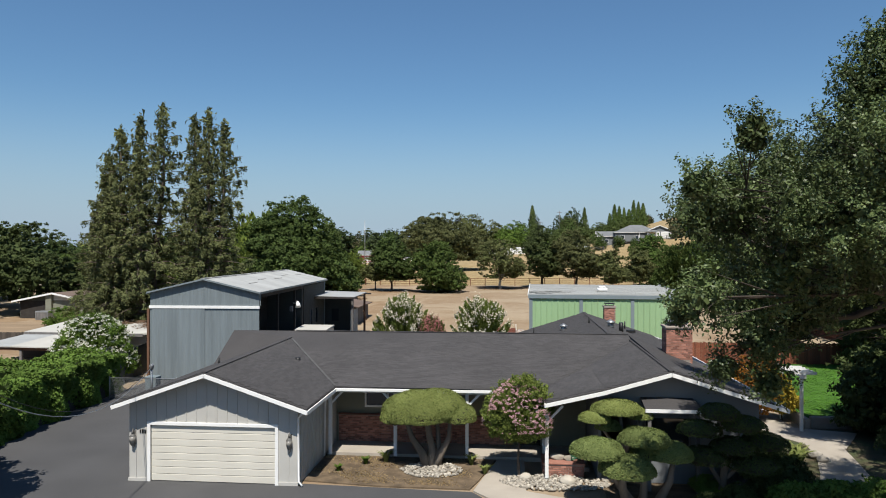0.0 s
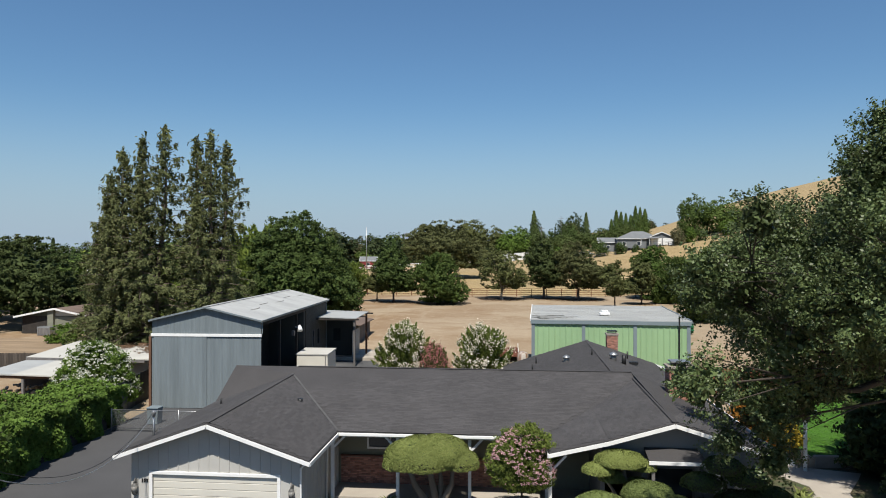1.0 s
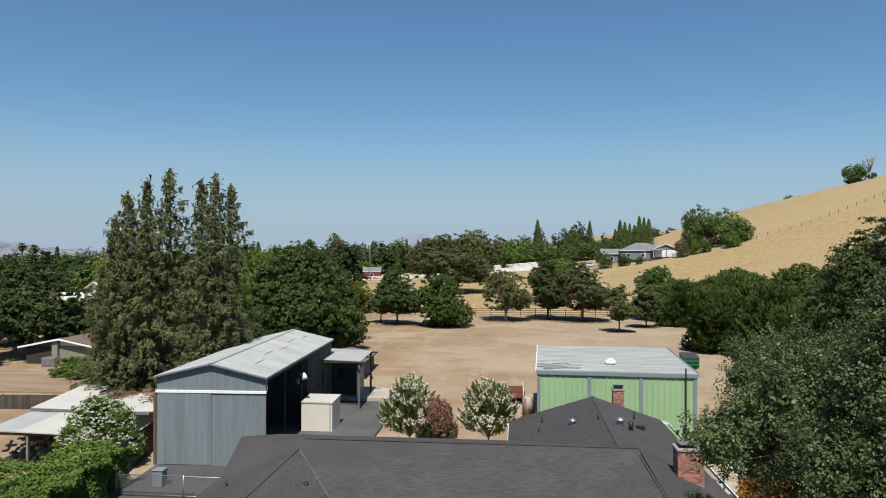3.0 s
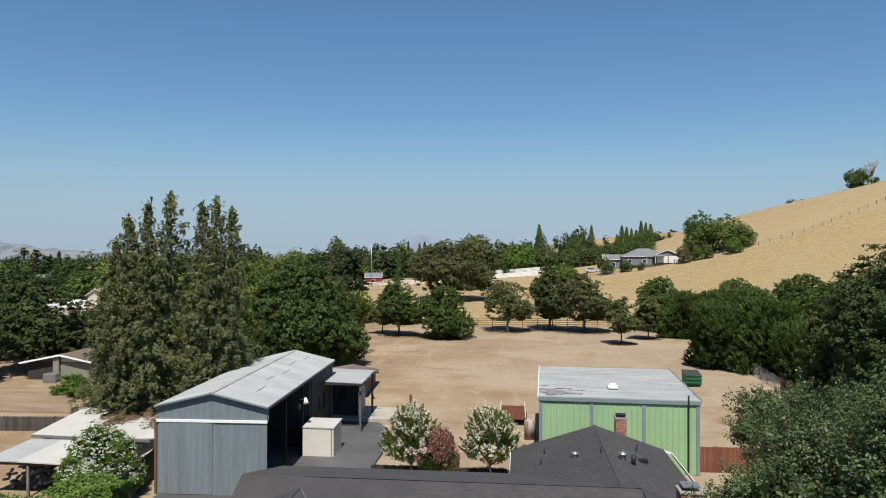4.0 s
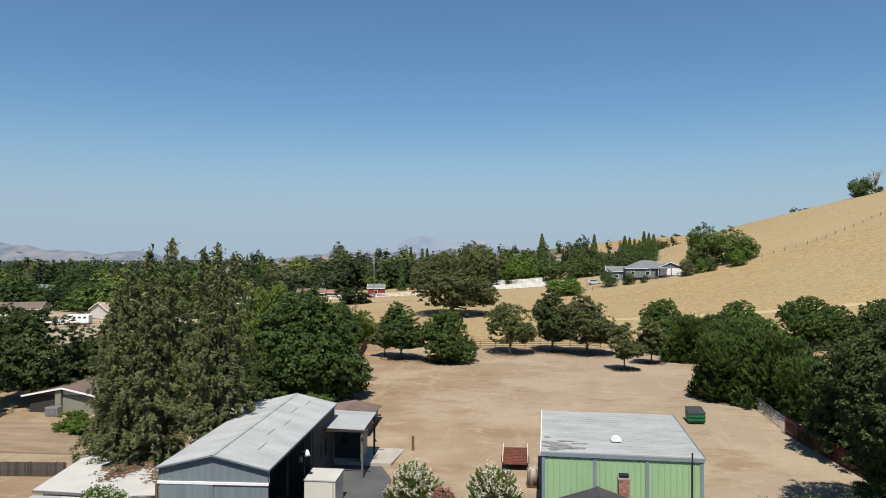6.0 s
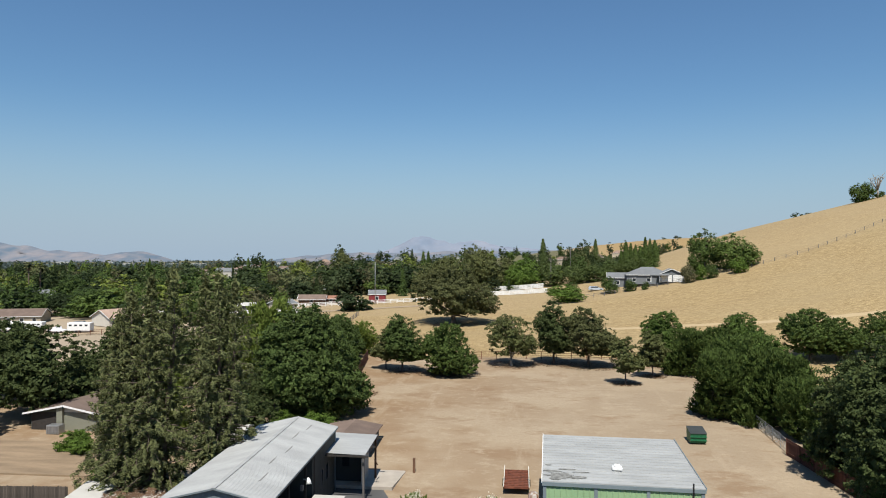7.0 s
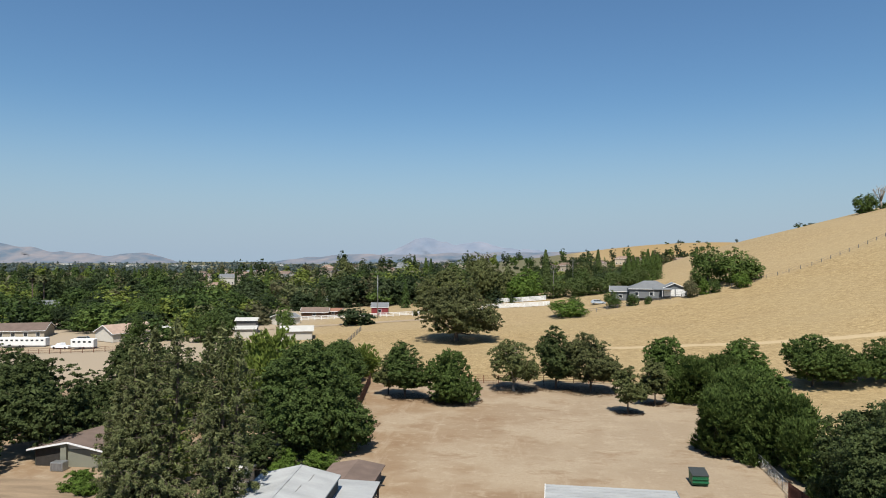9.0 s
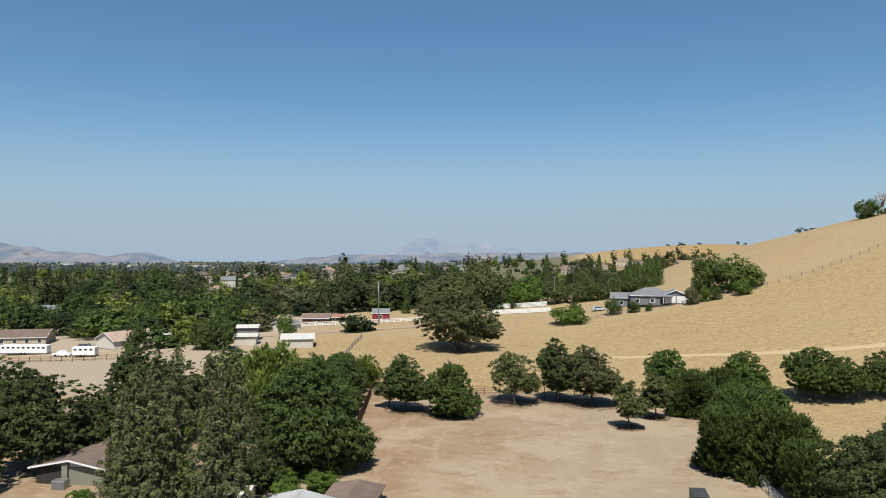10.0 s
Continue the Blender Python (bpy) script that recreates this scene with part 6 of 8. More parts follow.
topiary((4.1, 26.6, 0.03), [(-0.1, 0, 2.95, 0.95, 0.36), (-0.95, -0.2, 2.62, 0.6, 0.3), (0.75, 0.1, 2.7, 0.5, 0.3), (0.5, -0.1, 2.05, 0.5, 0.32), (-0.4, 0.1, 2.25, 0.5, 0.3)],
        [([(0, 0, 0), (0.15, 0, 1.2), (0.0, 0, 2.9)], 0.1), ([(0.1, 0, 1.0), (-0.4, 0, 1.9), (-0.9, -0.2, 2.6)], 0.06), ([(0.1, 0, 1.2), (0.6, 0, 2.2), (0.75, 0.1, 2.7)], 0.06)], L_TOP, 73, "tall cloud-pruned juniper with bright clipped pads", 26000)
topiary((7.6, 25.9, 0.02), [(-0.1, 0, 3.0, 0.75, 0.42), (-0.8, 0, 2.4, 0.8, 0.4), (0.7, 0, 2.6, 0.85, 0.4), (1.45, -0.1, 2.0, 0.85, 0.42), (0.3, -0.3, 1.9, 0.8, 0.4), (-0.7, -0.3, 1.5, 0.85, 0.42), (1.0, -0.4, 1.3, 0.9, 0.45)],
        [([(0, 0, 0), (0.1, 0, 1.2), (-0.1, 0, 3.0)], 0.1), ([(0.1, 0, 0.9), (0.7, 0, 2.6)], 0.05), ([(0.1, 0, 0.7), (1.4, -0.1, 2.0)], 0.05), ([(0, 0, 0.5), (-0.9, 0, 1.9)], 0.05)], L_OAK, 74, "dark shaded cloud-pruned pine beside the wing", 20000)


# ---- houses and farm buildings farther off ----
def gable_house(name, x, y, w, d, h, rise, rz, wall, roof, label, windows=3, hip=0.0, over=0.5, category="house", group=""):
    """A plain house: walls, two roof slopes, windows with frames and a door on the front (toward local -y)."""
    t = thing(name, (x, y, ground(x, y) - 0.1), label, category, group, local=True, rz=rz)
    a, b = w / 2, d / 2
    bm = bmesh.new()
    box(bm, -a, a, -b, b, 0, h)
    part("wall", bm, wall, t)
    if not hip:
        for s in (-1, 1):
            part("gable", prism(bmesh.new(), [(s * a, -b, h), (s * a, b, h), (s * a, 0, h + rise * 0.97)], (-s * 0.15, 0, 0)), wall, t)
            for q in (-1, 1):
                if group != "suburb houses":
                    part("barge_board", beam(bmesh.new(), (s * (a + over + 0.02), q * (b + over), h - over * rise / b - 0.08), (s * (a + over + 0.02), 0, h + rise - 0.08), 0.05, 0.22), M_WHITE, t)
    k = max(0.0, a - hip)
    e = h - over * rise / b
    for s in (-1, 1):
        part("roof", slab(bmesh.new(), [(-a - over, s * (b + over), e), (a + over, s * (b + over), e), (k + (0 if hip else over), 0, h + rise), (-k - (0 if hip else over), 0, h + rise)], 0.15), roof, t)
        part("fascia", beam(bmesh.new(), (-a - over, s * (b + over), e - 0.1), (a + over, s * (b + over), e - 0.1), 0.05, 0.18), M_WHITE, t)
        if hip:
            part("roof", slab(bmesh.new(), [(s * (a + over), -b - over, e), (s * (a + over), b + over, e), (s * k, 0, h + rise)], 0.15), roof, t)
    for i in range(windows):
        cx = -a + (i + 0.5) * w / windows
        wn_ = part("window", abox(cx - 0.55, cx + 0.55, -b - 0.03, -b + 0.02, 0.95, min(2.15, h - 0.3)), M_GLASS, t)
        part("sill", abox(cx - 0.65, cx + 0.65, -b - 0.09, -b - 0.03, 0.85, 0.95), M_WHITE, wn_)
        part("head", abox(cx - 0.65, cx + 0.65, -b - 0.07, -b - 0.03, min(2.15, h - 0.3), min(2.25, h - 0.2)), M_WHITE, wn_)
        for s in (-1, 1):
            part("jamb", abox(cx + s * 0.6 - 0.05, cx + s * 0.6 + 0.05, -b - 0.07, -b - 0.03, 0.95, min(2.15, h - 0.3)), M_WHITE, wn_)
    return t


# neighbour with the brown roof, and its cooler on a pad
nb = gable_house("neighbour_house", -57.9, 89.8, 12.0, 9.6, 2.45, 0.95, 90, M_DIM_OLIVE, M_ROOF_BROWN, "low olive house with a brown shingle roof", 2, over=0.7)
# no recess: a flat dark panel stands for the shade in the carport
part("carport_shade_panel", abox(-6.05, -6.0, 1.05, 4.72, 0.1, 2.35), M_DARK, nb, "flat dark panel standing for the shaded carport opening")
part("pilaster", abox(-6.45, -6.05, 0.25, 1.05, 0.0, 3.25, bev=0.02), M_OLIVE_WALL, nb, "square grey-green chimney pier")
part("wall_panel", abox(-6.04, -6.0, -4.7, 0.25, 0.0, 2.3), M_OLIVE_WALL, nb, "olive panelled wall")
part("gable_panel", prism(bmesh.new(), [(-6.06, 0.2, 2.4), (-6.06, -4.4, 2.4), (-6.06, 0.2, 3.15)], (0.04, 0, 0)), M_PALE_STUCCO, nb, "pale gable panel")
ac = thing("cooling_unit", (-58.3, 82.3, ground(-58.3, 82.3)), "grey boxy cooling unit beside the house", "air conditioner", local=True)
part("casing", abox(-0.85, 0.85, -0.6, 0.6, 0.0, 1.1, bev=0.04), M_STEEL, ac)
part("grille", abox(-0.7, 0.7, -0.63, -0.6, 0.15, 0.95), M_GREYWOOD, ac)

# low pale-roofed sheds beyond the hedge
sh = thing("low_shed", (-31, 52, 0), "low shed with a white-coated flat roof", "shed")
part("roof", slab(bmesh.new(), [(-36.6, 49.4, 2.75), (-28.6, 49.0, 2.75), (-27.0, 49.6, 2.7), (-27.0, 56.5, 2.9), (-37.8, 57.8, 2.9)], 0.1), M_WHITE_ROOF, sh, "white-coated sheet roof")
part("eave_board", beam(bmesh.new(), (-36.6, 49.35, 2.62), (-27.0, 49.0, 2.62), 0.05, 0.2), M_GREYWOOD, sh)
part("wall", abox(-36.2, -27.3, 50.0, 50.15, 0, 2.6), M_PALE_STUCCO, sh)
part("wall", abox(-36.2, -36.05, 50.15, 57, 0, 2.65), M_PALE_STUCCO, sh)
part("wall", abox(-27.45, -27.3, 50.15, 56, 0, 2.65), M_PALE_STUCCO, sh)
lt = thing("lean_to", (-33, 46, 0), "open timber lean-to stacked with firewood", "shed")
part("roof", slab(bmesh.new(), [(-36.0, 43.9, 2.45), (-33.6, 43.9, 2.45), (-33.6, 48.6, 2.65), (-36.0, 48.6, 2.65)], 0.08), M_METAL_ROOF, lt, "grey sheet roof")
part("roof", slab(bmesh.new(), [(-33.6, 43.9, 2.45), (-29.4, 43.6, 2.45), (-29.4, 48.6, 2.65), (-33.6, 48.6, 2.65)], 0.08), M_WHITE_ROOF, lt, "white sheet roof")
part("beam", abox(-36, -29.4, 44.0, 44.14, 2.15, 2.35), M_WOOD, lt)
for x in (-35.8, -32.9, -29.6):
    part("post", abox(x - 0.08, x + 0.08, 44.0, 44.16, 0, 2.2), M_GREYWOOD, lt)
part("back_wall", abox(-36, -29.4, 48.4, 48.5, 0, 2.5), M_DARK, lt)
rng5 = random.Random(5)
wood = thing("firewood_stack", (-34.6, 46.4, 0), "rough stack of split firewood", "firewood")
for i in range(60):
    x, y, z = -35.9 + rng5.random() * 3.4, 45.4 + rng5.random() * 1.6, 0.12 + rng5.random() ** 1.5 * 1.1
    part("log", beam(bmesh.new(), (x, y, z), (x + rng5.uniform(-0.3, 0.3), y + 0.45, z + rng5.uniform(-0.1, 0.1)), 0.16, 0.14), M_PALE_BARK, wood)

# red barn, sheds and paddock
barn = gable_house("red_barn", -55.6, 268, 6.4, 5.0, 3.2, 1.5, 8, M_BARNRED, M_ROOF_GREY, "small red barn with white-framed window and grey roof", 1, category="barn", over=0.25)
M_PALE_TILE = mat("faded_rose_tile", (0.36, 0.26, 0.20), 0.9, 0.12, 0.8, 12, 0.4)
gable_house("stable", -80, 263, 10, 6, 2.4, 1.5, 8, M_WOOD, M_ROOF_BROWN, "low brown-roofed stable by the paddock", 1, category="stable")
gable_house("stable", -73.5, 266, 6, 4, 2.2, 0.9, 8, M_WOOD, M_ROOF_TERRA, "low red stable with a pale red roof", 1, category="stable")
gable_house("grey_shed", -84, 306, 6, 5, 3.4, 1.2, 5, M_GREYWOOD, M_ROOF_GREY, "grey timber shed near the stables", 1, category="shed")
gable_house("machine_shed", -67.8, 204, 9, 8, 3.0, 1.0, 16, M_PALE_STUCCO, M_WHITE_ROOF, "white-roofed machine shed on bare ground", 0, category="shed")
gable_house("machine_shed", -84.6, 242, 7, 7, 2.8, 1.1, 60, M_PALE_STUCCO, M_ROOF_GREY, "pale open shed with a grey roof", 1, category="shed")
gable_house("machine_shed", -86.3, 210, 6.2, 5, 3.0, 0.6, 14, M_PALE_STUCCO, M_WHITE_ROOF, "pale low shed under trees", 0, category="shed")
gable_house("machine_shed", -89.5, 219, 6.2, 5, 4.6, 0.6, 14, M_GREYWOOD, M_WHITE_ROOF, "grey shed with a pale roof under trees", 0, category="shed")
gable_house("tan_house", -126.5, 210, 14, 10, 2.9, 2.2, 62, M_PALE_STUCCO, M_PALE_TILE, "cream house with a faded red roof", 1)
gable_house("tan_house", -168, 219, 15, 11, 3.0, 2.0, 20, M_TAN_STUCCO, M_ROOF_BROWN, "tan house with a brown roof", 4)
gable_house("tan_house", -212, 290, 12, 10, 5.0, 2.2, 25, M_PALE_STUCCO, M_ROOF_GREY, "pale two-storey house among trees", 2)
gable_house("garden_shed", -119.2, 222.5, 4.4, 3.5, 2.4, 0.5, 15, M_WHITE, M_WHITE_ROOF, "small white garden shed", 0, category="shed")

# house on the hillside
hh = gable_house("hillside_house", 46.0, 261, 15, 11, 3.6, 2.5, -6, M_SIDING_DARK, M_ROOF_GREY, "grey-roofed house on the hillside", 3, hip=5.5)
gw_ = gable_house("hillside_house", 53.2, 256.5, 9, 8.4, 2.9, 1.8, 84, M_SIDING_DARK, M_ROOF_GREY, "white-doored garage wing with a grey roof", 0)
for y0, y1 in ((-3.9, -0.4), (0.0, 3.5)):
    dr = part("garage_door", abox(-4.58, -4.5, y0, y1, 0.1, 2.5), M_WHITE, gw_, "white panelled garage door")
    for k in range(1, 4):
        part("groove", abox(-4.6, -4.58, y0 + 0.1, y1 - 0.1, 0.1 + k * 0.6, 0.14 + k * 0.6), M_GREYWOOD, dr)
part("porch_roof", slab(bmesh.new(), [(-6.6, 1.0, 2.5), (-4.4, 1.0, 3.1), (-4.4, 7.5, 3.1), (-6.6, 7.5, 2.5)], 0.14), M_ROOF_GREY, gw_, "low grey porch roof")
for y in (1.4, 4.2, 7.1):
    part("porch_post", abox(-6.4, -6.25, y - 0.07, y + 0.07, 0, 2.45), M_WHITE, gw_)
gable_house("hillside_house", 36, 266, 7, 7, 3.6, 1.6, -6, M_SIDING_DARK, M_ROOF_GREY, "grey roofed wing of the hillside house", 1)


# ---- woods and town toward the horizon ----
def tree_kit(seed, h, rad, n, size, kind="round"):
    """Leaves of one far tree at unit place."""
    rng = np.random.default_rng(seed)
    if kind == "round":
        heads = make_heads(rng, h, rad, h * 0.03, 6, 0.2)
        p, o, nf = canopy(rng, heads, n, rad * 0.12, max(30, min(420, n // 7)), 0.1, 0.7, 0.0, 0.14)
        return leaf_tris(rng, p, o, size, 1.3, 0.6, nf)
    if kind == "dome":
        heads = make_heads(rng, h, rad, h * 0.03, 8, 0.0)
        p, o, nf = canopy(rng, heads, n, rad * 0.11, 420, 0.02, 0.82, 0.0, 0.16, 0.05, 0.6)
        return leaf_tris(rng, p, o, size, 1.3, 0.6, nf)
    tier = rng.integers(0, 13, n) / 13
    f = np.clip(tier + rng.random(n) * 0.07, 0, 1)
    a = rng.uniform(0, math.tau, n)
    r = rad * (1 - f) ** 0.8 * rng.uniform(0.35, 1.05, n) * (1 + 0.18 * np.sin(a * 3 + tier * 40)) + 0.12
    p = np.column_stack([np.cos(a) * r, np.sin(a) * r, h * (0.05 + 0.95 * f) - 0.12 * r])
    o = unit(np.column_stack([np.cos(a), np.sin(a), np.full(n, 0.5)]))
    return leaf_tris(rng, p, o, size, 1.5, 0.6)


def wood(name, spots, kits, materials, label):
    """Many far trees joined as one stand; each tree has one of the given foliages."""
    rng = np.random.default_rng(len(spots))
    out, idx = [], []
    for x, y, s, sz in spots:
        q = kits[rng.integers(len(kits))]
        a = rng.uniform(0, math.tau)
        c, sn = math.cos(a), math.sin(a)
        R = np.array([[c, -sn, 0], [sn, c, 0], [0, 0, 1]]) * np.array([[s], [s], [sz]])
        out.append(q @ R.T + np.array([x, y, ground(x, y) - 0.3]))
        idx.append(np.full(len(q), rng.integers(len(materials)), dtype=np.int32))
    me = tris(name, np.concatenate(out), materials[0])
    for m in materials[1:]:
        me.materials.append(m)
    me.polygons.foreach_set("material_index", np.concatenate(idx))
    tagged(new(name, me), label, "woods", kind="stuff")


def scatter(seed, n, y0, y1, ok, s0, s1, spread=0.72, power=1.0):
    rng = random.Random(seed)
    res = []
    while len(res) < n:
        y = y0 + (y1 - y0) * rng.random() ** power
        x = rng.uniform(-1, 1) * y * spread - 0.1 * y
        if ok(x, y):
            s = rng.uniform(s0, s1) * (0.62 if x > -30 and y < 700 else 1.0)
            res.append((x, y, s, s * rng.uniform(0.8, 1.25)))
    return res


rs = random.Random(77)
HOMES = [(rs.uniform(-290, -55), rs.uniform(545, 700)) for _ in range(20)]
HOMES += [(rs.uniform(-0.5, -0.1) * y, y) for y in [rs.uniform(380, 520) for _ in range(3)] + [rs.uniform(720, 1300) for _ in range(64)]]
HOMES += [(39, 637), (53, 650), (72, 668), (97, 698), (110, 690), (146, 668), (24, 660)]


def hides(x, y):
    """Whether a tree here would stand right in front of a suburb house."""
    return any(-4 < hy - y < 45 and abs(x / y - hx / hy) < 6.0 / hy for hx, hy in HOMES)


CLEAR = ((-55, 262, 24), (-78, 250, 18), (-92, 222, 9), (-131, 205, 16), (-166, 215, 20), (-150, 180, 30), (-122, 222, 9), (-67, 200, 16), (-74, 190, 16), (-96, 206, 8), (49, 263, 19), (-220, 255, 10), (-110, 170, 24), (-60, 205, 30))


def free(x, y):
    if hides(x, y):
        return False
    if any((x - a) ** 2 + (y - b) ** 2 < r * r for a, b, r in CLEAR):
        return False
    if x > -40 and y < 292:
        return False
    if y < 225 and x > -105:
        return False
    if x > 0 and (y < 315 or 640 < y < 1400):
        return False
    return x < 0.22 * y - 10


K_NEAR = [tree_kit(s, h, r, 1300, 0.52) for s, h, r in ((1, 9.0, 5.6), (2, 12.0, 6.0), (3, 6.5, 4.6), (12, 12.0, 4.0), (13, 10.0, 6.4), (14, 8.0, 6.6))]
K_TALL = [tree_kit(s, 13.0, 2.6, 800, 0.6, "tall") for s in (4, 5)]
K_MID = [tree_kit(s, h, r, 420, 0.9) for s, h, r in ((6, 9.0, 5.5), (7, 14.0, 5.0), (8, 6.0, 5.0), (16, 8.0, 6.5), (17, 16.0, 4.0))]
K_FAR = [tree_kit(s, h, r, 80, 2.2) for s, h, r in ((10, 7.0, 6.5), (11, 12.0, 5.5), (15, 9.0, 8.0))]
near_spots = scatter(1, 320, 205, 520, free, 0.7, 1.4)
near_spots = [(x, y, 1.35 * s, 0.98 * z) for x, y, s, z in near_spots]
wood("woods", near_spots, K_NEAR, L_MIX, "mixed green trees beyond the paddocks and among houses")
wood("woods", scatter(2, 60, 285, 700, free, 0.6, 1.3), K_TALL, L_MIX[:3], "tall conifers among the houses")
wood("woods", scatter(3, 520, 450, 1400, free, 0.6, 1.4), K_MID, L_MIX, "wooded suburb across the valley floor")
wood("woods", scatter(7, 40, 380, 800, free, 1.25, 1.6), K_NEAR, [L_MIX[0], L_MIX[5], L_MIX[6]], "taller dark trees standing over the suburb")
belt = [(x, y, 0.95 * s, 0.85 * z) for x, y, s, z in scatter(5, 130, 318, 470, lambda x, y: -15 < x < 0.205 * y, 0.7, 1.3)]
wood("woods", belt, K_NEAR, L_MIX, "belt of mixed trees below the far golden hill")
belt = [(x, y, 0.9 * s, 0.8 * z) for x, y, s, z in scatter(6, 130, 560, 745, lambda x, y: 0.0 < x < 0.24 * y and not hides(x, y), 0.7, 1.3)]
wood("woods", belt, K_MID, L_MIX, "trees round the houses under the far hill")
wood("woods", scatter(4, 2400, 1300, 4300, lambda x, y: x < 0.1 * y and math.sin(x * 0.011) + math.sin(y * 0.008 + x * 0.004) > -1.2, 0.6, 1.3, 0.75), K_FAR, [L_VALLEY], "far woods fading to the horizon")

paddock = [(x, y, 1.15 * s, 0.95 * z) for x, y, s, z in scatter(8, 46, 288, 372, lambda x, y: -125 < x < -36, 0.8, 1.25)]
wood("woods", paddock, K_NEAR, [L_MIX[0], L_MIX[5], L_MIX[7], L_MIX[4], L_MIX[6]], "dull dark trees behind the barn and paddock")

# single trees that stand out
def far_trees(name, spots, kits, material, label, group):
    for i, (x, y, s, sz) in enumerate(spots):
        q = kits[i % len(kits)]
        a = i * 1.7
        c, sn = math.cos(a), math.sin(a)
        R = np.array([[c, -sn, 0], [sn, c, 0], [0, 0, 1]]) * np.array([[s], [s], [sz]])
        t = thing(name, (x, y, ground(x, y) - 0.2), label, "tree", group, local=True)
        part("trunk", tube(bmesh.new(), [(0, 0, -0.2), (0, 0, 3 * sz)], [0.3 * s, 0.2 * s], 6), M_BARK, t)
        part("crown", tris("crown", q @ R.T, material), material, t, kind="stuff")


K_BIG = [tree_kit(s, 9.0, 5.0, 4600, 0.31, "dome") for s in (21, 22, 23)]
K_BIGT = [tree_kit(s, 13.0, 2.8, 2200, 0.36, "tall") for s in (24, 25)]
def big(*rows):
    return [(x, y, r / 5.0, h / 9.0) for x, y, r, h in rows]


def tall(*rows):
    return [(x, y, r / 2.8, h / 13.0) for x, y, r, h in rows]


far_trees("round_tree", big((15.0, 241, 7.0, 6.4)), K_BIG, L_BRIGHT, "low rounded bright green tree by the white fence", "hill trees")
far_trees("hill_tree", big((67.4, 265, 6.6, 15.8), (62.5, 262, 3.2, 8.0)), K_BIG, L_BUSH, "dense green tree beside the hillside house", "hill trees")
far_trees("hill_tree", big((74.6, 257, 7.6, 13.2), (80.0, 257, 4.6, 8.6)), K_BIG, L_MIX[2], "dense round green tree on the hillside", "hill trees")
far_trees("hill_tree", big((74.0, 248, 3.3, 5.8), (61.8, 248.5, 2.2, 5.6)), K_BIG, L_BRIGHT, "small round green tree on the hillside", "hill trees")
far_trees("hill_tree", big((65.2, 248.5, 2.4, 5.6),), K_BIG, L_OAK2, "small dark tree on the hillside", "hill trees")
far_trees("hill_tree", big((57.2, 247.5, 2.7, 6.8),), K_BIG, L_MIX[7], "yellow-brown tree beside the hillside house", "hill trees")
far_trees("hill_tree", big((31, 250, 3.2, 6.5), (38, 249, 2.4, 4.5), (43, 248, 1.5, 3.0), (24, 300, 5, 12), (19, 258, 3, 5)), K_BIG, L_OAK2, "small dark tree below the hillside house", "hill trees")
far_trees("crest_tree", big((155.6, 342, 4.2, 9.4), (159.8, 343, 3.8, 8.8), (166, 344, 2.4, 3.2)), K_BIG, L_BUSH, "small green tree on the hill crest", "hill trees")
far_trees("cypress", tall(*[(41.5 + i * 2.1, 296 + i * 0.8, 2.3 + (i * 5 % 3) * 0.25, 10.5 + (i * 7 % 4) * 1.1) for i in range(8)]), K_BIGT, L_BUSH, "dark green cypress in a row behind the house", "cypress row")
far_trees("hill_tree", big((22, 292, 5.5, 8.5), (30, 290, 5.5, 7.5), (37, 294, 5, 8), (44, 296, 5, 7.5), (13, 296, 6, 10), (48, 300, 4.5, 8)), K_BIG, L_FAR, "leafy tree in the belt behind the hillside house", "hill trees")
far_trees("tall_tree", big((-31, 471, 9, 24), (-27, 478, 6, 20), (-112, 425, 8.5, 24), (33, 360, 5, 11), (-30, 302, 9, 17), (-17, 300, 9, 18.5), (-8, 306, 7, 15), (-38, 296, 8, 14), (28, 330, 5, 12)), K_BIG, L_OAK3, "tall dark tree above the suburb", "suburb trees")
far_trees("tall_tree", big((31, 345, 5.5, 17), (12, 340, 4, 16.5), (24, 352, 4, 15), (5, 345, 5, 14)), K_BIG, L_MIX[0], "tall dark tree above the suburb", "suburb trees")
far_trees("tall_tree", big((2.4, 300, 7.8, 13.5), (-3, 296, 5, 10)), K_BIG, L_BRIGHT, "bright green tree beside the pasture", "suburb trees")
far_trees("tall_conifer", tall((10.5, 330, 3.6, 20), (37, 352, 3, 16), (-70, 330, 2, 11), (-64, 332, 2, 12), (-58, 334, 2, 11.5), (-52, 335, 2, 11), (-46, 336, 2, 12), (-75, 328, 2, 11)), K_BIGT, L_FAR, "tall conifer above the suburb", "suburb trees")

far_trees("yard_tree", big((-96.6, 200.5, 4.4, 10.2), (-90.0, 199, 4.8, 11), (-117.2, 199.5, 3.5, 9.8), (-66, 150, 6, 8), (-57, 156, 5, 7)), K_BIG, L_OAK2, "dark green tree between the farm yards", "yard trees")
far_trees("yard_tree", big((-78, 222, 3.4, 9), (-106, 232, 6, 10), (-140, 240, 6, 11), (-132, 236, 5, 9), (-190, 250, 7, 9)), K_BIG, L_MIX[2], "lighter green tree between the farm yards", "yard trees")
far_trees("yard_tree", big((-196, 246, 8, 12), (-177.8, 237.5, 7.6, 10.2), (-155, 235.5, 8.6, 10.6), (-212, 258, 8, 14), (-145, 256, 6.5, 11), (-128, 252, 7.5, 12), (-112, 258, 7, 12), (-188, 275, 8, 14), (-152, 280, 8, 14)), K_BIG, L_MIX[1], "large dark green tree beyond the yards", "yard trees")
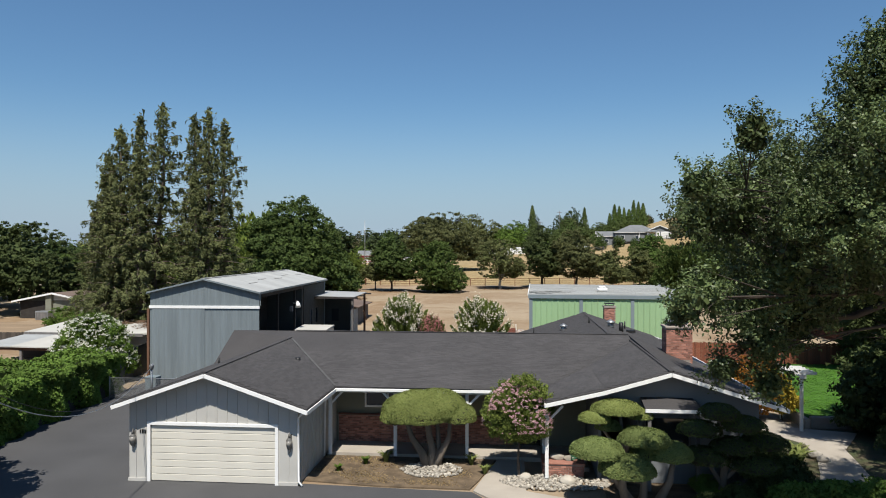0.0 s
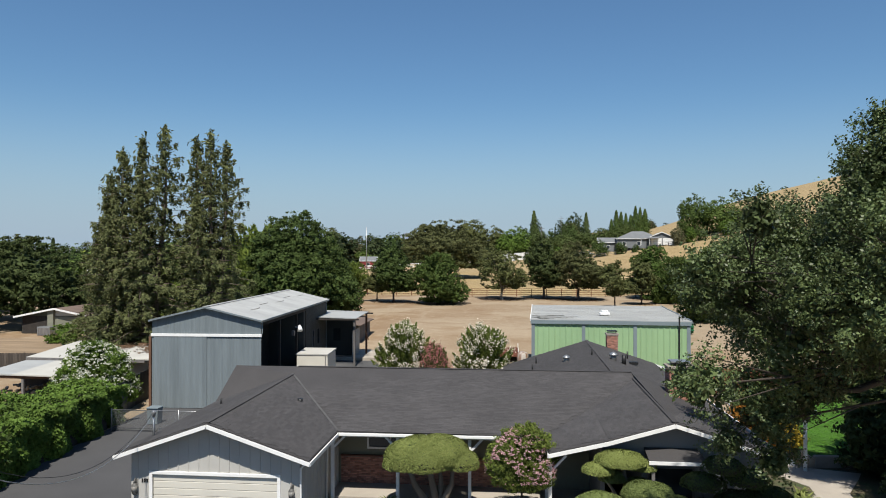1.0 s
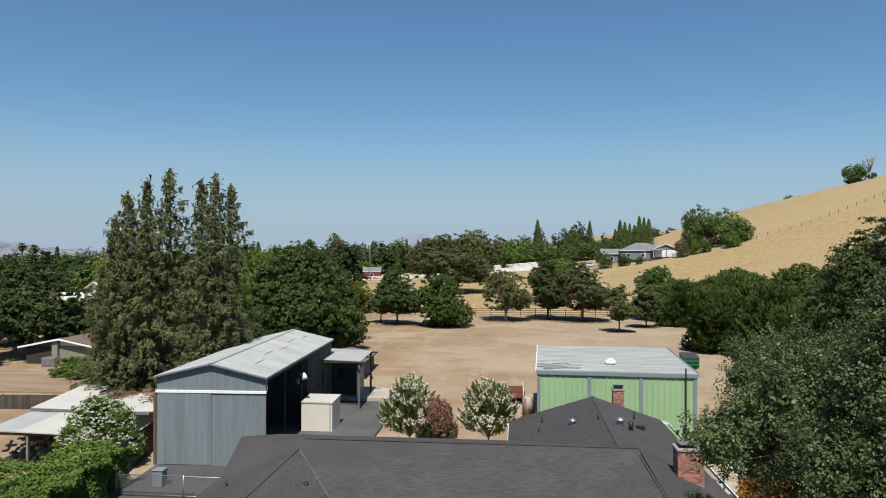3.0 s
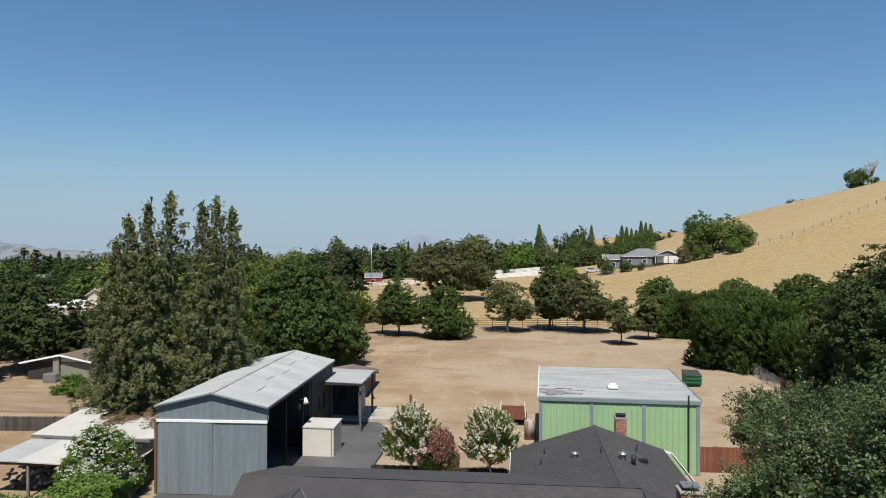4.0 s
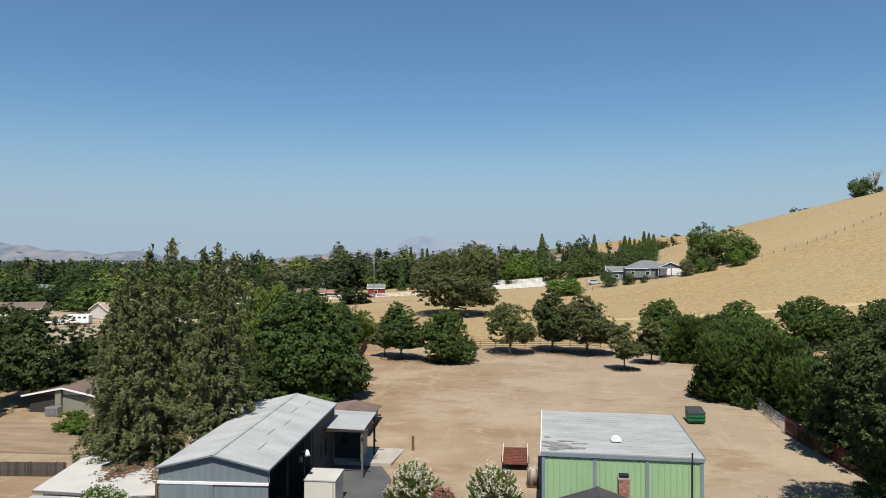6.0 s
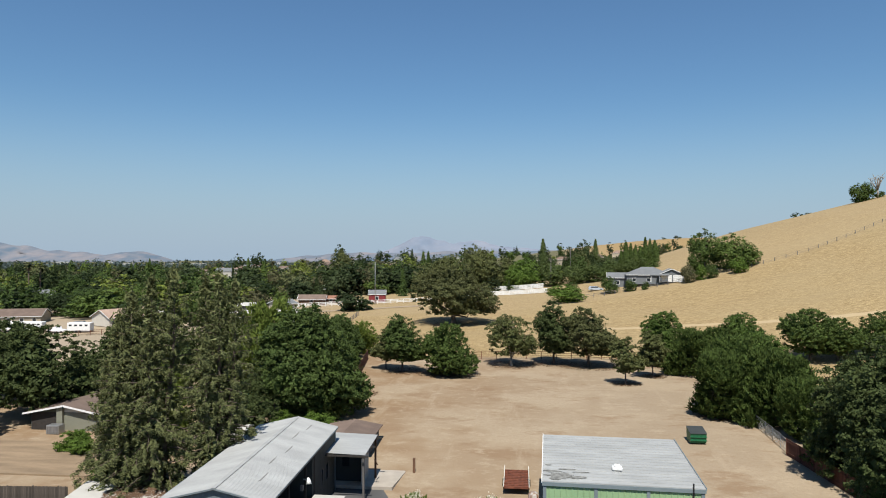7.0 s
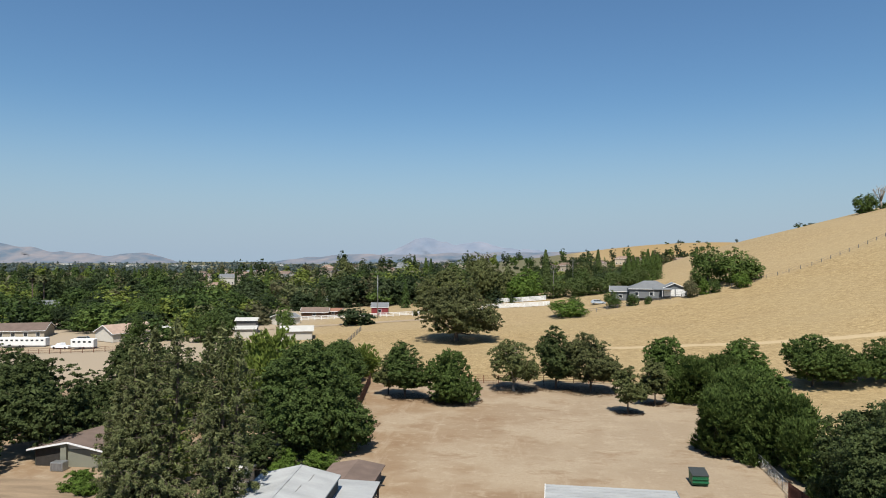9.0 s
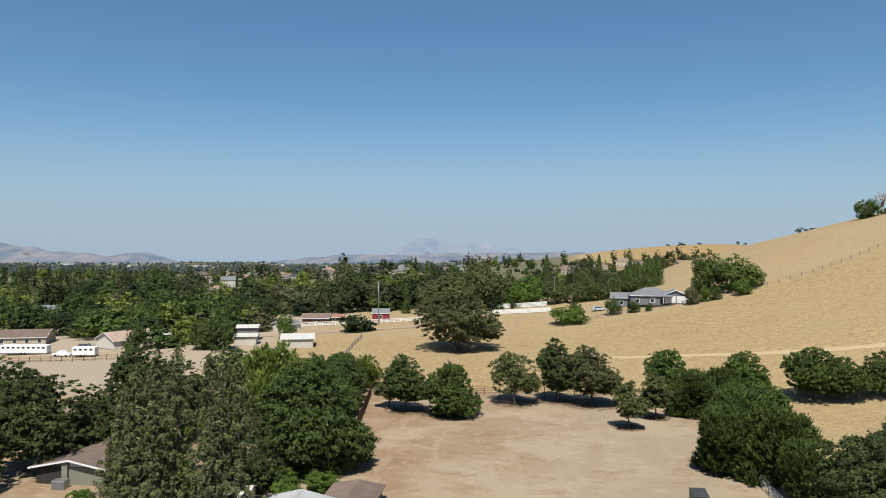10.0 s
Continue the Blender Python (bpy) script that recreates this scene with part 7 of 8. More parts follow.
far_trees("yard_tree", big((-205, 236, 6, 9), (-168, 240, 6, 9), (-137, 240, 5, 8), (-118, 244, 5.5, 9), (-172, 270, 8, 12), (-135, 272, 7, 13), (-100, 262, 6, 10)), K_BIG, L_MIX[6], "large dark green tree beyond the yards", "yard trees")
SUBURB = ((M_PALE_STUCCO, M_ROOF_BROWN), (M_TAN_STUCCO, M_ROOF_TAN), (M_PALE_STUCCO, M_ROOF_GREY), (M_TAN_STUCCO, M_ROOF_BROWN), (M_TAN_STUCCO, M_ROOF_GREY))


def suburb_house(x, y):
    wall_m, roof_m = rs.choice(SUBURB)
    gable_house("suburb_house", x, y, rs.uniform(9, 15), rs.uniform(8, 11), rs.choice((3.4, 5.6, 6.2, 6.4)), 2.4, rs.uniform(-30, 30), wall_m, roof_m, "suburban house showing between trees", 4, hip=rs.choice((0, 4)), group="suburb houses")


for x, y in HOMES:
    suburb_house(x, y)

# long pale warehouses far out on the valley floor
M_WARE = mat("pale_warehouse_panel", (0.55, 0.55, 0.53), 0.8, 0.06, 0.1, 2, 0.0)
for x, y, w in ((-1700, 2900, 150), (-1560, 3000, 70), (-1330, 2700, 90), (-1260, 2650, 50), (-2300, 3300, 160), (-2080, 3350, 110), (-1180, 3300, 90), (-900, 3100, 60), (-760, 2900, 50)):
    z = ground(x, y)
    t = thing("warehouse", (x, y, z), "long pale warehouse on the valley floor", "warehouse", "warehouses", local=True)
    part("wall", abox(-w * 0.22, w * 0.22, -20, 20, 0, 8), M_WARE, t)
    part("roof", abox(-w * 0.22 - 1, w * 0.22 + 1, -21, 21, 8, 9), M_WHITE_ROOF, t)


def palm(x, y, h, seed):
    """A tall fan palm: slender trunk, skirt of dead fronds, drooping green ones."""
    rng = np.random.default_rng(seed)
    t = thing("palm_tree", (x, y, ground(x, y) - 0.2), "tall slender palm above the suburb trees", "tree", "palms", local=True)
    part("trunk", tube(bmesh.new(), [(0, 0, 0), (0.2, 0, h * 0.5), (0, 0, h)], [0.45, 0.3, 0.25], 8), M_BARK, t)
    for nm, count, lo, hi, leaf in (("frond", 46, -0.5, 1.1, L_MIX[4]), ("dead_frond", 22, -1.35, -0.7, L_DRYFROND)):
        out = []
        for _ in range(count):
            a, el, L = rng.uniform(0, math.tau), rng.uniform(lo, hi), rng.uniform(2.4, 3.4) * (1.0 if nm == "frond" else 0.7)
            d, sd = np.array([math.cos(a), math.sin(a), 0]), np.array([-math.sin(a), math.cos(a), 0])
            pts = [np.array([0, 0, h]) + d * L * u * math.cos(el) + np.array([0, 0, L * (u * math.sin(el) - 0.45 * u * u)]) for u in (0.0, 0.35, 0.7, 1.0)]
            for (p0, w0), (p1, w1) in zip(zip(pts, (0.1, 0.5, 0.55, 0.05)), zip(pts[1:], (0.5, 0.55, 0.05))):
                out.append([p0 - sd * w0, p0 + sd * w0, p1 + sd * w1, p1 - sd * w1])
        part(nm, quads(nm, np.array(out), leaf), leaf, t, kind="stuff")


L_DRYFROND = leaf_mat("dry_fronds", (0.16, 0.12, 0.07), (0.24, 0.19, 0.11), 0.2)
palm(-221, 300, 17.5, 1)
palm(-229, 303, 18.5, 2)

# scattered bushes along the ridges
far_trees("ridge_shrub", big((176, 882, 2.6, 2.8), (191, 884, 2.8, 2.8), (195, 884, 3.0, 3.2), (214, 884, 2.2, 3.4), (258, 880, 3.0, 2.6), (266, 878, 2.6, 2.4), (139, 372, 2.4, 1.9), (142.5, 372, 1.8, 1.5), (145.5, 372, 1.8, 1.2)), K_MID, L_OAK, "low dark shrub on the golden ridge", "ridge shrubs")

# a leafless tree on the crest
bare = thing("bare_tree", (164.5, 343, ground(164.5, 343) - 0.2), "leafless pale tree on the hill crest", "tree", local=True)
rngb = np.random.default_rng(3)
bm = bmesh.new()
tube(bm, [(0, 0, 0), (0.2, 0, 2.2), (0, 0, 4.0)], [0.5, 0.4, 0.34], 7)
for i in range(13):
    a = i * 2.4
    e = np.array([math.cos(a) * rngb.uniform(1.5, 4.2), math.sin(a) * 2.5, rngb.uniform(7.5, 11.5)])
    m = np.array([e[0] * 0.45, e[1] * 0.45, 4.0 + (e[2] - 4) * 0.5])
    tube(bm, [(0, 0, 3.2 + 0.06 * i), m, e], [0.26, 0.17, 0.06], 5)
    for _ in range(4):
        g = m + (e - m) * rngb.uniform(0.2, 0.9)
        tube(bm, [g, g + rngb.normal(size=3) * 0.9 + np.array([0, 0, 0.9])], [0.09, 0.04], 4)
part("trunk", bm, M_PALE_BARK, bare)


# ---- roof shingles ----
def shingles(parent, pts, limit=0):
    """Overlapping tabs laid in courses over a roof slope; the first ones as single pieces."""
    P = [Vector(p) for p in pts]
    nrm = (P[1] - P[0]).cross(P[2] - P[0]).normalized()
    if nrm.z < 0:
        nrm = -nrm
    down = Vector((nrm.x, nrm.y, 0)) * nrm.z
    down.z = -(nrm.x ** 2 + nrm.y ** 2)
    down.normalize()
    side = nrm.cross(down).normalized()
    uv = [((p - P[0]).dot(side), (p - P[0]).dot(down)) for p in P]
    u0, u1 = min(a for a, _ in uv), max(a for a, _ in uv)
    v0, v1 = min(b for _, b in uv), max(b for _, b in uv)

    def inside(u, v):
        c = False
        for (a, b), (d, e) in zip(uv, uv[1:] + uv[:1]):
            if (b > v) != (e > v) and u < (d - a) * (v - b) / (e - b) + a:
                c = not c
        return c

    rng = random.Random(len(pts) + int(u1 * 100))
    faces, made = [], 0
    me = None
    H, TW = 0.142, 0.31
    rows = int((v1 - v0) / H)
    for r in range(rows, -1, -1):
        shift = rng.random()
        for i in range(int((u1 - u0) / TW) + 2):
            u = u0 + (i - shift) * TW
            v = v0 + r * H
            if not (inside(u + 0.02, v + 0.07) and inside(u + TW - 0.02, v + 0.07)):
                continue
            lift = 0.0045 + 0.002 * rng.random()
            if made < limit:
                if me is None:
                    me = quads("shingle", np.array([[(0, 0, 0.003), (0, H, 0.0055), (TW - 0.008, H, 0.0055), (TW - 0.008, 0, 0.003)], [(0, H, 0.0055), (0, H, 0), (TW - 0.008, H, 0), (TW - 0.008, H, 0.0055)]]), M_SHINGLE)
                ob = new("shingle", me)
                ob.parent = parent
                o = P[0] + side * u + down * v + nrm * 0.012 - BASE[parent.name]
                ob.matrix_basis = Matrix(((side.x, down.x, nrm.x, o.x), (side.y, down.y, nrm.y, o.y), (side.z, down.z, nrm.z, o.z), (0, 0, 0, 1)))
                made += 1
                continue
            o = P[0] + side * u + down * v + nrm * 0.012 - BASE[parent.name]
            s, d, n = side * (TW - 0.008), down * (H + rng.uniform(-0.006, 0.006)), nrm
            faces.append((o + n * 0.003, o + d + n * lift, o + d + s + n * lift, o + s + n * 0.003))
            faces.append((o + d + n * lift, o + d, o + d + s, o + d + s + n * lift))
    if faces:
        part("shingles", quads("shingles", np.array([[tuple(v) for v in f] for f in faces]), M_SHINGLE), M_SHINGLE, parent, kind="stuff")


for i, ((nm, pts), ob) in enumerate(zip(ROOFS, roof_parts)):
    if nm not in ("back_roof_slope", "roof_hip"):
        shingles(ob, pts, 290 if i == 0 else 0)

# ridge and valley caps
for p, q in (((-11.42, 25.1, 4.4), (-11.42, 35.45, 4.4)), ((-11.42, 36.5, 4.62), (6.05, 36.5, 4.62)), ((6.05, 26.8, 4.43), (6.05, 36.4, 4.45)), ((5.13, 36.6, 4.63), (5.13, 49.3, 4.6))):
    part("ridge_cap", beam(bmesh.new(), p, q, 0.22, 0.012), M_SHINGLE, house)
M_FLASH = mat("valley_flashing", (0.085, 0.083, 0.08), 0.7, 0.2, 3, 20, 0.1)
for p, q in (((-7.5, 29.38, 3.12), (-11.42, 35.45, 4.41)),):
    part("valley_flashing", beam(bmesh.new(), p, q, 0.10, 0.012), M_FLASH, house, "pale grey metal valley flashing")

# ---- brickwork pieces ----
brick_face(ch_main, 7.4, 33.945, 3.75, 1.2, 1.47)
brick_face(ch_main, 7.445, 33.9, 3.75, 1.0, 1.47, 90, 120)
brick_face(ch_main, 8.555, 33.9, 3.3, 1.0, 1.9, 90, 130)
brick_face(ch_rear, 6.64, 50.045, 3.0, 0.78, 1.85)
brick_face(ch_rear, 6.685, 50.0, 3.0, 0.7, 1.85, 90, 80)
brick_face(planter, 1.3, 27.79, 0.0, 1.6, 0.5)
brick_face(planter, 1.345, 27.75, 0.0, 1.2, 0.5, 90, 50)
brick_face(dado, -7.88, 31.625, 0.14, 8.0, 1.2)
part("dado_cap", abox(-7.9, 0.2, 31.54, 31.69, 1.35, 1.42, bev=0.01), M_BRICK, dado)

# ---- wall lanterns, number bars, wires ----
M_LANT = mat("weathered_pale_iron", (0.15, 0.145, 0.135), 0.6, 0.4, 8, 40, 0.3, col2=(0.035, 0.035, 0.033))
M_FROST = mat("dusty_lantern_glass", (0.22, 0.21, 0.19), 0.3, 0.2, 6, 30, 0.1)
for x in (-14.52, -8.31):
    ln = thing("wall_lantern", (x, 25.7, 1.35), "weathered pale iron lantern beside the garage door", "lamp", "garage lanterns")
    part("back_plate", abox(x - 0.06, x + 0.06, 25.7, 25.745, 1.42, 1.98, bev=0.01), M_LANT, ln)
    part("cage", tube(bmesh.new(), [(x, 25.6, 1.4), (x, 25.6, 1.5), (x, 25.6, 1.78), (x, 25.6, 1.86)], [0.04, 0.1, 0.12, 0.05], 6), M_LANT, ln)
    part("glass", tube(bmesh.new(), [(x, 25.6, 1.53), (x, 25.6, 1.75)], [0.108, 0.124], 6), M_FROST, ln, "dusty grey glass")
    part("finial", tube(bmesh.new(), [(x, 25.6, 1.86), (x, 25.62, 1.98), (x, 25.66, 2.08)], [0.05, 0.03, 0.01], 6), M_LANT, ln)
    part("scroll", tube(bmesh.new(), [(x, 25.7, 1.5), (x + 0.06, 25.64, 1.36), (x, 25.62, 1.3)], [0.02, 0.02, 0.01], 5), M_LANT, ln)
nb_ = thing("number_plate", (-14.15, 25.72, 1.86), "row of small dark bars on the garage wall", "sign")
for i in range(4):
    part("bar", abox(-14.3 + i * 0.095, -14.24 + i * 0.095, 25.725, 25.748, 1.86, 2.0), M_BLACK, nb_)
mast = thing("service_mast", (-14.5, 27.0, 3.0), "galvanised electric service mast on the garage roof", "mast")
part("conduit", tube(bmesh.new(), [(-14.5, 27, 2.9), (-14.5, 27, 4.15)], [0.04, 0.04], 8), M_STEEL, mast)
part("weatherhead", tube(bmesh.new(), [(-14.5, 27, 4.1), (-14.5, 27, 4.25), (-14.42, 26.95, 4.32)], [0.07, 0.09, 0.05], 8), M_STEEL, mast)
for k in range(2):
    cab = thing("overhead_cable", (-14.5, 27, 4), "thin grey overhead electric cable", "cable")
    pts = []
    for i in range(21):
        f = 1.3 * i / 20
        pts.append((-14.5 + 2.5 * f - 0.06 * k, 27 - 13.0 * f, 4.2 - (3.4 - 0.25 * k) * f + 5.36 * f * f))
    part("cable", tube(bmesh.new(), pts, [0.014 if k == 0 else 0.009] * 21, 5), M_STEEL if k == 0 else M_BLACK, cab)

# ---- front garden ----
def pebbles(name, cx, cy, rx, ry, n, seed, label, s0=0.03, s1=0.095):
    rng = random.Random(seed)
    t = thing(name, (cx, cy, 0.03), label, "pebbles")
    me = bpy.data.meshes.new("stone")
    b = bmesh.new()
    bmesh.ops.create_icosphere(b, subdivisions=1, radius=1.0)
    for v in b.verts:
        v.co *= 1 + 0.18 * math.sin(v.co.x * 5 + v.co.y * 3)
    b.to_mesh(me)
    me.materials.append(M_PEBBLE)
    rest = bmesh.new()
    for i in range(n):
        a, q = rng.uniform(0, math.tau), math.sqrt(rng.random())
        x, y, s = cx + rx * q * math.cos(a), cy + ry * q * math.sin(a), rng.uniform(s0, s1)
        m = pose(x, y, 0.05 + s * 0.3, 0, 0, rng.uniform(0, 360)) @ Matrix.Diagonal((s, s * rng.uniform(0.6, 1), s * 0.6, 1))
        if i < 150:
            ob = new("stone", me)
            ob.parent = t
            ob.matrix_basis = Matrix.Translation(-BASE[t.name]) @ m
        else:
            bmesh.ops.create_icosphere(rest, subdivisions=1, radius=1.0, matrix=m)
    b.free()
    part("gravel", rest, M_PEBBLE, t, kind="stuff")


pebbles("pebble_bed", -3.15, 28.0, 1.25, 0.95, 560, 1, "ring of pale river pebbles round the topiary")
pebbles("pebble_bed", 1.7, 26.9, 2.1, 0.85, 800, 2, "bed of pale river pebbles below the planter")


def boulder(x, y, z, s, label="grey rounded boulder in the garden"):
    b = bmesh.new()
    bmesh.ops.create_icosphere(b, subdivisions=3, radius=1.0)
    for v in b.verts:
        v.co *= 1 + 0.22 * noise.noise(v.co * 1.7 + Vector((x, y, z)))
        v.co = Vector((v.co.x * s, v.co.y * s * 0.8, v.co.z * s * 0.6))
    for f in b.faces:
        f.smooth = True
    b.transform(Matrix.Translation((x, y, z)))
    solid("boulder", b, M_PEBBLE, label, "rock")


for a in ((1.9, 28.3, 0.65, 0.28), (2.35, 28.2, 0.62, 0.22), (2.2, 26.85, 0.15, 0.3), (0.6, 27.3, 0.12, 0.25), (13.0, 31.2, 0.2, 0.3), (13.1, 30.7, 0.15, 0.24)):
    boulder(*a)
hose = thing("garden_hose", (2.6, 28.1, 0.56), "coiled green garden hose on the planter", "hose")
part("coil", tube(bmesh.new(), [(2.62 + 0.2 * math.cos(a * 0.6), 28.1 + 0.2 * math.sin(a * 0.6), 0.6 + 0.006 * a) for a in range(34)], [0.018] * 34, 5), M_BINGREEN, hose)


def tuft(x, y, z, n, h, seed, leaf, name="tuft", label="spiky green garden plant", w=0.05):
    rng = np.random.default_rng(seed)
    a = rng.uniform(0, math.tau, n)
    out = []
    for i in range(n):
        d = np.array([math.cos(a[i]), math.sin(a[i]), 0.0])
        s = np.array([-d[1], d[0], 0]) * w
        hh = h * rng.uniform(0.6, 1.1)
        b0 = np.array([0, 0, 0.0]) + d * 0.04
        m, e = d * hh * 0.35 + np.array([0, 0, hh * 0.7]), d * hh * 0.8 + np.array([0, 0, hh * 0.85])
        out.append([b0 - s, b0 + s, m + s * 0.8, m - s * 0.8])
        out.append([m - s * 0.8, m + s * 0.8, e + s * 0.1, e - s * 0.1])
    t = thing(name, (x, y, z), label, "plant", local=True)
    part("leaves", quads("leaves", np.array(out), leaf), leaf, t, kind="stuff")


for i, (x, y, h) in enumerate(((-5.2, 28.9, 0.6), (-6.0, 28.6, 0.35), (-1.6, 28.9, 0.45), (-6.9, 27.6, 0.3), (-1.0, 27.8, 0.4))):
    tuft(x, y, 0.03, 40, h, 300 + i, L_BRIGHT if i % 2 else L_TOP)
for i, (x, y, h) in enumerate(((11.4, 29.6, 0.9), (12.0, 30.2, 0.8), (10.9, 30.6, 0.8), (12.3, 31.4, 0.6))):
    tuft(x, y, 0.03, 46, h, 320 + i, L_TOP, "agave", "grey-green agave in the shaded bed", 0.07)
# low dry weeds over the bed
rngw = np.random.default_rng(77)
pw = np.column_stack([rngw.uniform(-7.9, -1.5, 5000), rngw.uniform(26.2, 29.6, 5000), np.full(5000, 0.05)])
pw = pw[np.sin(pw[:, 0] * 2.1 + 1) + np.sin(pw[:, 1] * 3.3 + pw[:, 0]) + rngw.normal(size=5000) * 0.6 > 0.1]
L_STRAW = leaf_mat("dry_straw", (0.22, 0.155, 0.08), (0.32, 0.24, 0.125), 0.3)
tagged(new("weeds", quads("weeds", leaf_faces(rngw, pw, np.tile(np.array([0, 0, 1.0]), (len(pw), 1)), 0.028, 4.5, 0.1), L_STRAW)), "dry straw and weeds on the garden bed", "weeds", kind="stuff")

# shaded planting beside the wing and the near bed
t_dark = broadleaf("shrub", (9.4, 26.0, 0.02), 1.6, 1.2, 0.0, 81, L_OAK, n=9000, size=0.07, clump=0.12, count=6, r0=0.05, label="dark evergreen shrub in the shade", fork=0.1)
copies(t_dark, ((10.6, 27.6, 0.7, 40), (6.8, 24.6, 0.5, 80), (10.6, 29.4, 0.6, 150), (10.9, 25.6, 0.6, 200), (7.9, 24.9, 0.6, 250)))
t_lime = broadleaf("shrub", (9.6, 23.9, 0.0), 1.3, 1.1, 0.0, 82, L_HEDGE, n=8000, size=0.07, clump=0.12, count=6, r0=0.04, label="bright green low shrub near the path", fork=0.1)
copies(t_lime, ((10.9, 24.3, 1.0, 70), (12.2, 24.6, 1.05, 160), (11.6, 25.4, 0.8, 30), (7.2, 26.2, 0.6, 20), (13.4, 24.6, 1.0, 280)))

# ---- side garden: lawn, wall, pergola, shrubs ----
lawn_outline = [(14.95, 36.6), (16.9, 36.6), (20.5, 38), (24.8, 45), (25.4, 58), (18.2, 58), (14.95, 44)]
sheet("lawn", lawn_outline, 0.3, mat("lawn_soil", (0.060, 0.150, 0.018), 1.0, 0.15, 0.6, 20, 0.5), "short bright green lawn held by a low wall", "lawn", 0.32)
rngl = np.random.default_rng(9)
pl = np.column_stack([rngl.uniform(15, 25.3, 26000), rngl.uniform(36.7, 58, 26000), np.full(26000, 0.33)])
keep = (pl[:, 0] < 16.9 + np.maximum(0, pl[:, 1] - 36.6) * 0.75) & (pl[:, 0] > 14.95 + np.maximum(0, pl[:, 1] - 44) * 0.23)
pl = pl[keep]
tagged(new("grass", quads("grass", leaf_faces(rngl, pl, np.tile(np.array([0, 0, 1.0]), (len(pl), 1)), 0.07, 2.0, 0.8), L_GRASS)), "short mown green lawn grass", "grass", kind="stuff")
gw = thing("garden_wall", (15, 38, 0), "low plastered retaining wall along the lawn", "wall")
part("wall", abox(14.7, 14.95, 36.35, 46, 0, 0.5, bev=0.02), M_CONCRETE, gw)
part("wall", abox(14.95, 17.2, 36.3, 36.6, 0, 0.62, bev=0.05), M_MORTAR, gw)
perg = thing("pergola", (14.2, 36.5, 0), "small white painted pergola with scalloped rafters", "pergola")
for y in (35.75, 38.3):
    part("post", abox(14.21, 14.35, y - 0.07, y + 0.07, 0.03, 2.7, bev=0.01), M_WHITE, perg)
part("beam", abox(14.23, 14.33, 35.3, 38.7, 2.7, 2.88), M_WHITE, perg)
for i in range(5):
    y = 35.4 + i * 0.44
    part("rafter", abox(13.85, 14.85, y - 0.025, y + 0.025, 2.88, 3.02), M_WHITE, perg)
cover = thing("patio_cover", (12.3, 40.6, 0), "white slatted patio cover beside the house", "pergola")
for x in (11.85, 12.75):
    for y in (39.2, 42.0):
        part("post", abox(x - 0.05, x + 0.05, y - 0.05, y + 0.05, 0, 2.36), M_WHITE, cover)
    part("beam", abox(x - 0.04, x + 0.04, 39.0, 42.2, 2.36, 2.46), M_WHITE, cover)
for i in range(18):
    part("slat", abox(11.7, 12.9, 39.05 + i * 0.175, 39.13 + i * 0.175, 2.463, 2.5), M_WHITE, cover)
t_or = broadleaf("shrub", (12.9, 38.4, 0), 3.3, 1.7, 0.3, 83, L_ORANGE, n=9000, size=0.09, clump=0.2, count=6, r0=0.05, label="orange-leaved shrub under the pergola", fork=0.2)
broadleaf("shrub", (14.2, 38.0, 0), 2.4, 0.85, 0.4, 84, leaf_mat("yellow_leaves", (0.30, 0.22, 0.02), (0.40, 0.32, 0.05)), n=6000, size=0.08, clump=0.15, count=6, r0=0.04, label="yellow-leaved shrub beside the pergola post", fork=0.2)
t_sh = broadleaf("shrub", (22.0, 39.5, 0), 4.2, 2.8, 0.0, 85, L_OAK, n=14000, size=0.12, clump=0.28, count=7, r0=0.08, label="tall dark evergreen shrub beside the lawn", fork=0.1)
copies(t_sh, ((24.5, 43, 1.05, 60), (20.0, 34.5, 0.9, 140), (18.6, 31, 0.95, 200), (26.5, 48, 1.1, 250), (27.2, 54, 1.05, 300), (17.8, 27.8, 0.8, 20), (22.5, 32, 1.2, 80)))

# ---- yard of the left neighbours ----
sheet("dirt_bank", [(-84, 66.5), (-42, 67), (-42.5, 69), (-44.5, 73), (-47, 78.5), (-84, 78.5)], 0.16, mat("raked_soil", (0.262, 0.190, 0.118), 1.0, 0.2, 0.5, 5, 0.8, stretch=(0.3, 1.5, 1)), "raked tan soil bank in the yard", "yard", 0.3)
trl = [("horse_trailer", -150, 195.2, 14.0), ("horse_trailer", -126.9, 189.6, 6.6)]
for nm, x, y, L in trl:
    z = ground(x, y)
    t = thing(nm, (x, y, z), "white horse trailer parked on bare ground", "trailer", local=True, rz=8)
    part("body", abox(-L / 2, L / 2, -1.25, 1.25, 0.6, 3.0, bev=0.12), M_WHITE, t)
    part("skirt", abox(-L / 2 + 0.1, L / 2 - 0.1, -1.2, 1.2, 0.35, 0.6), M_GREYWOOD, t)
    for i in range(int(L / 1.5)):
        part("window", abox(-L / 2 + 0.6 + i * 1.5, -L / 2 + 1.4 + i * 1.5, -1.27, -1.24, 2.0, 2.5), M_GLASS, t)
    for s in (-0.6, 0.4):
        part("wheel", tube(bmesh.new(), [(s, -1.3, 0.4), (s, -1.0, 0.4)], [0.4, 0.4], 12), M_BLACK, t)


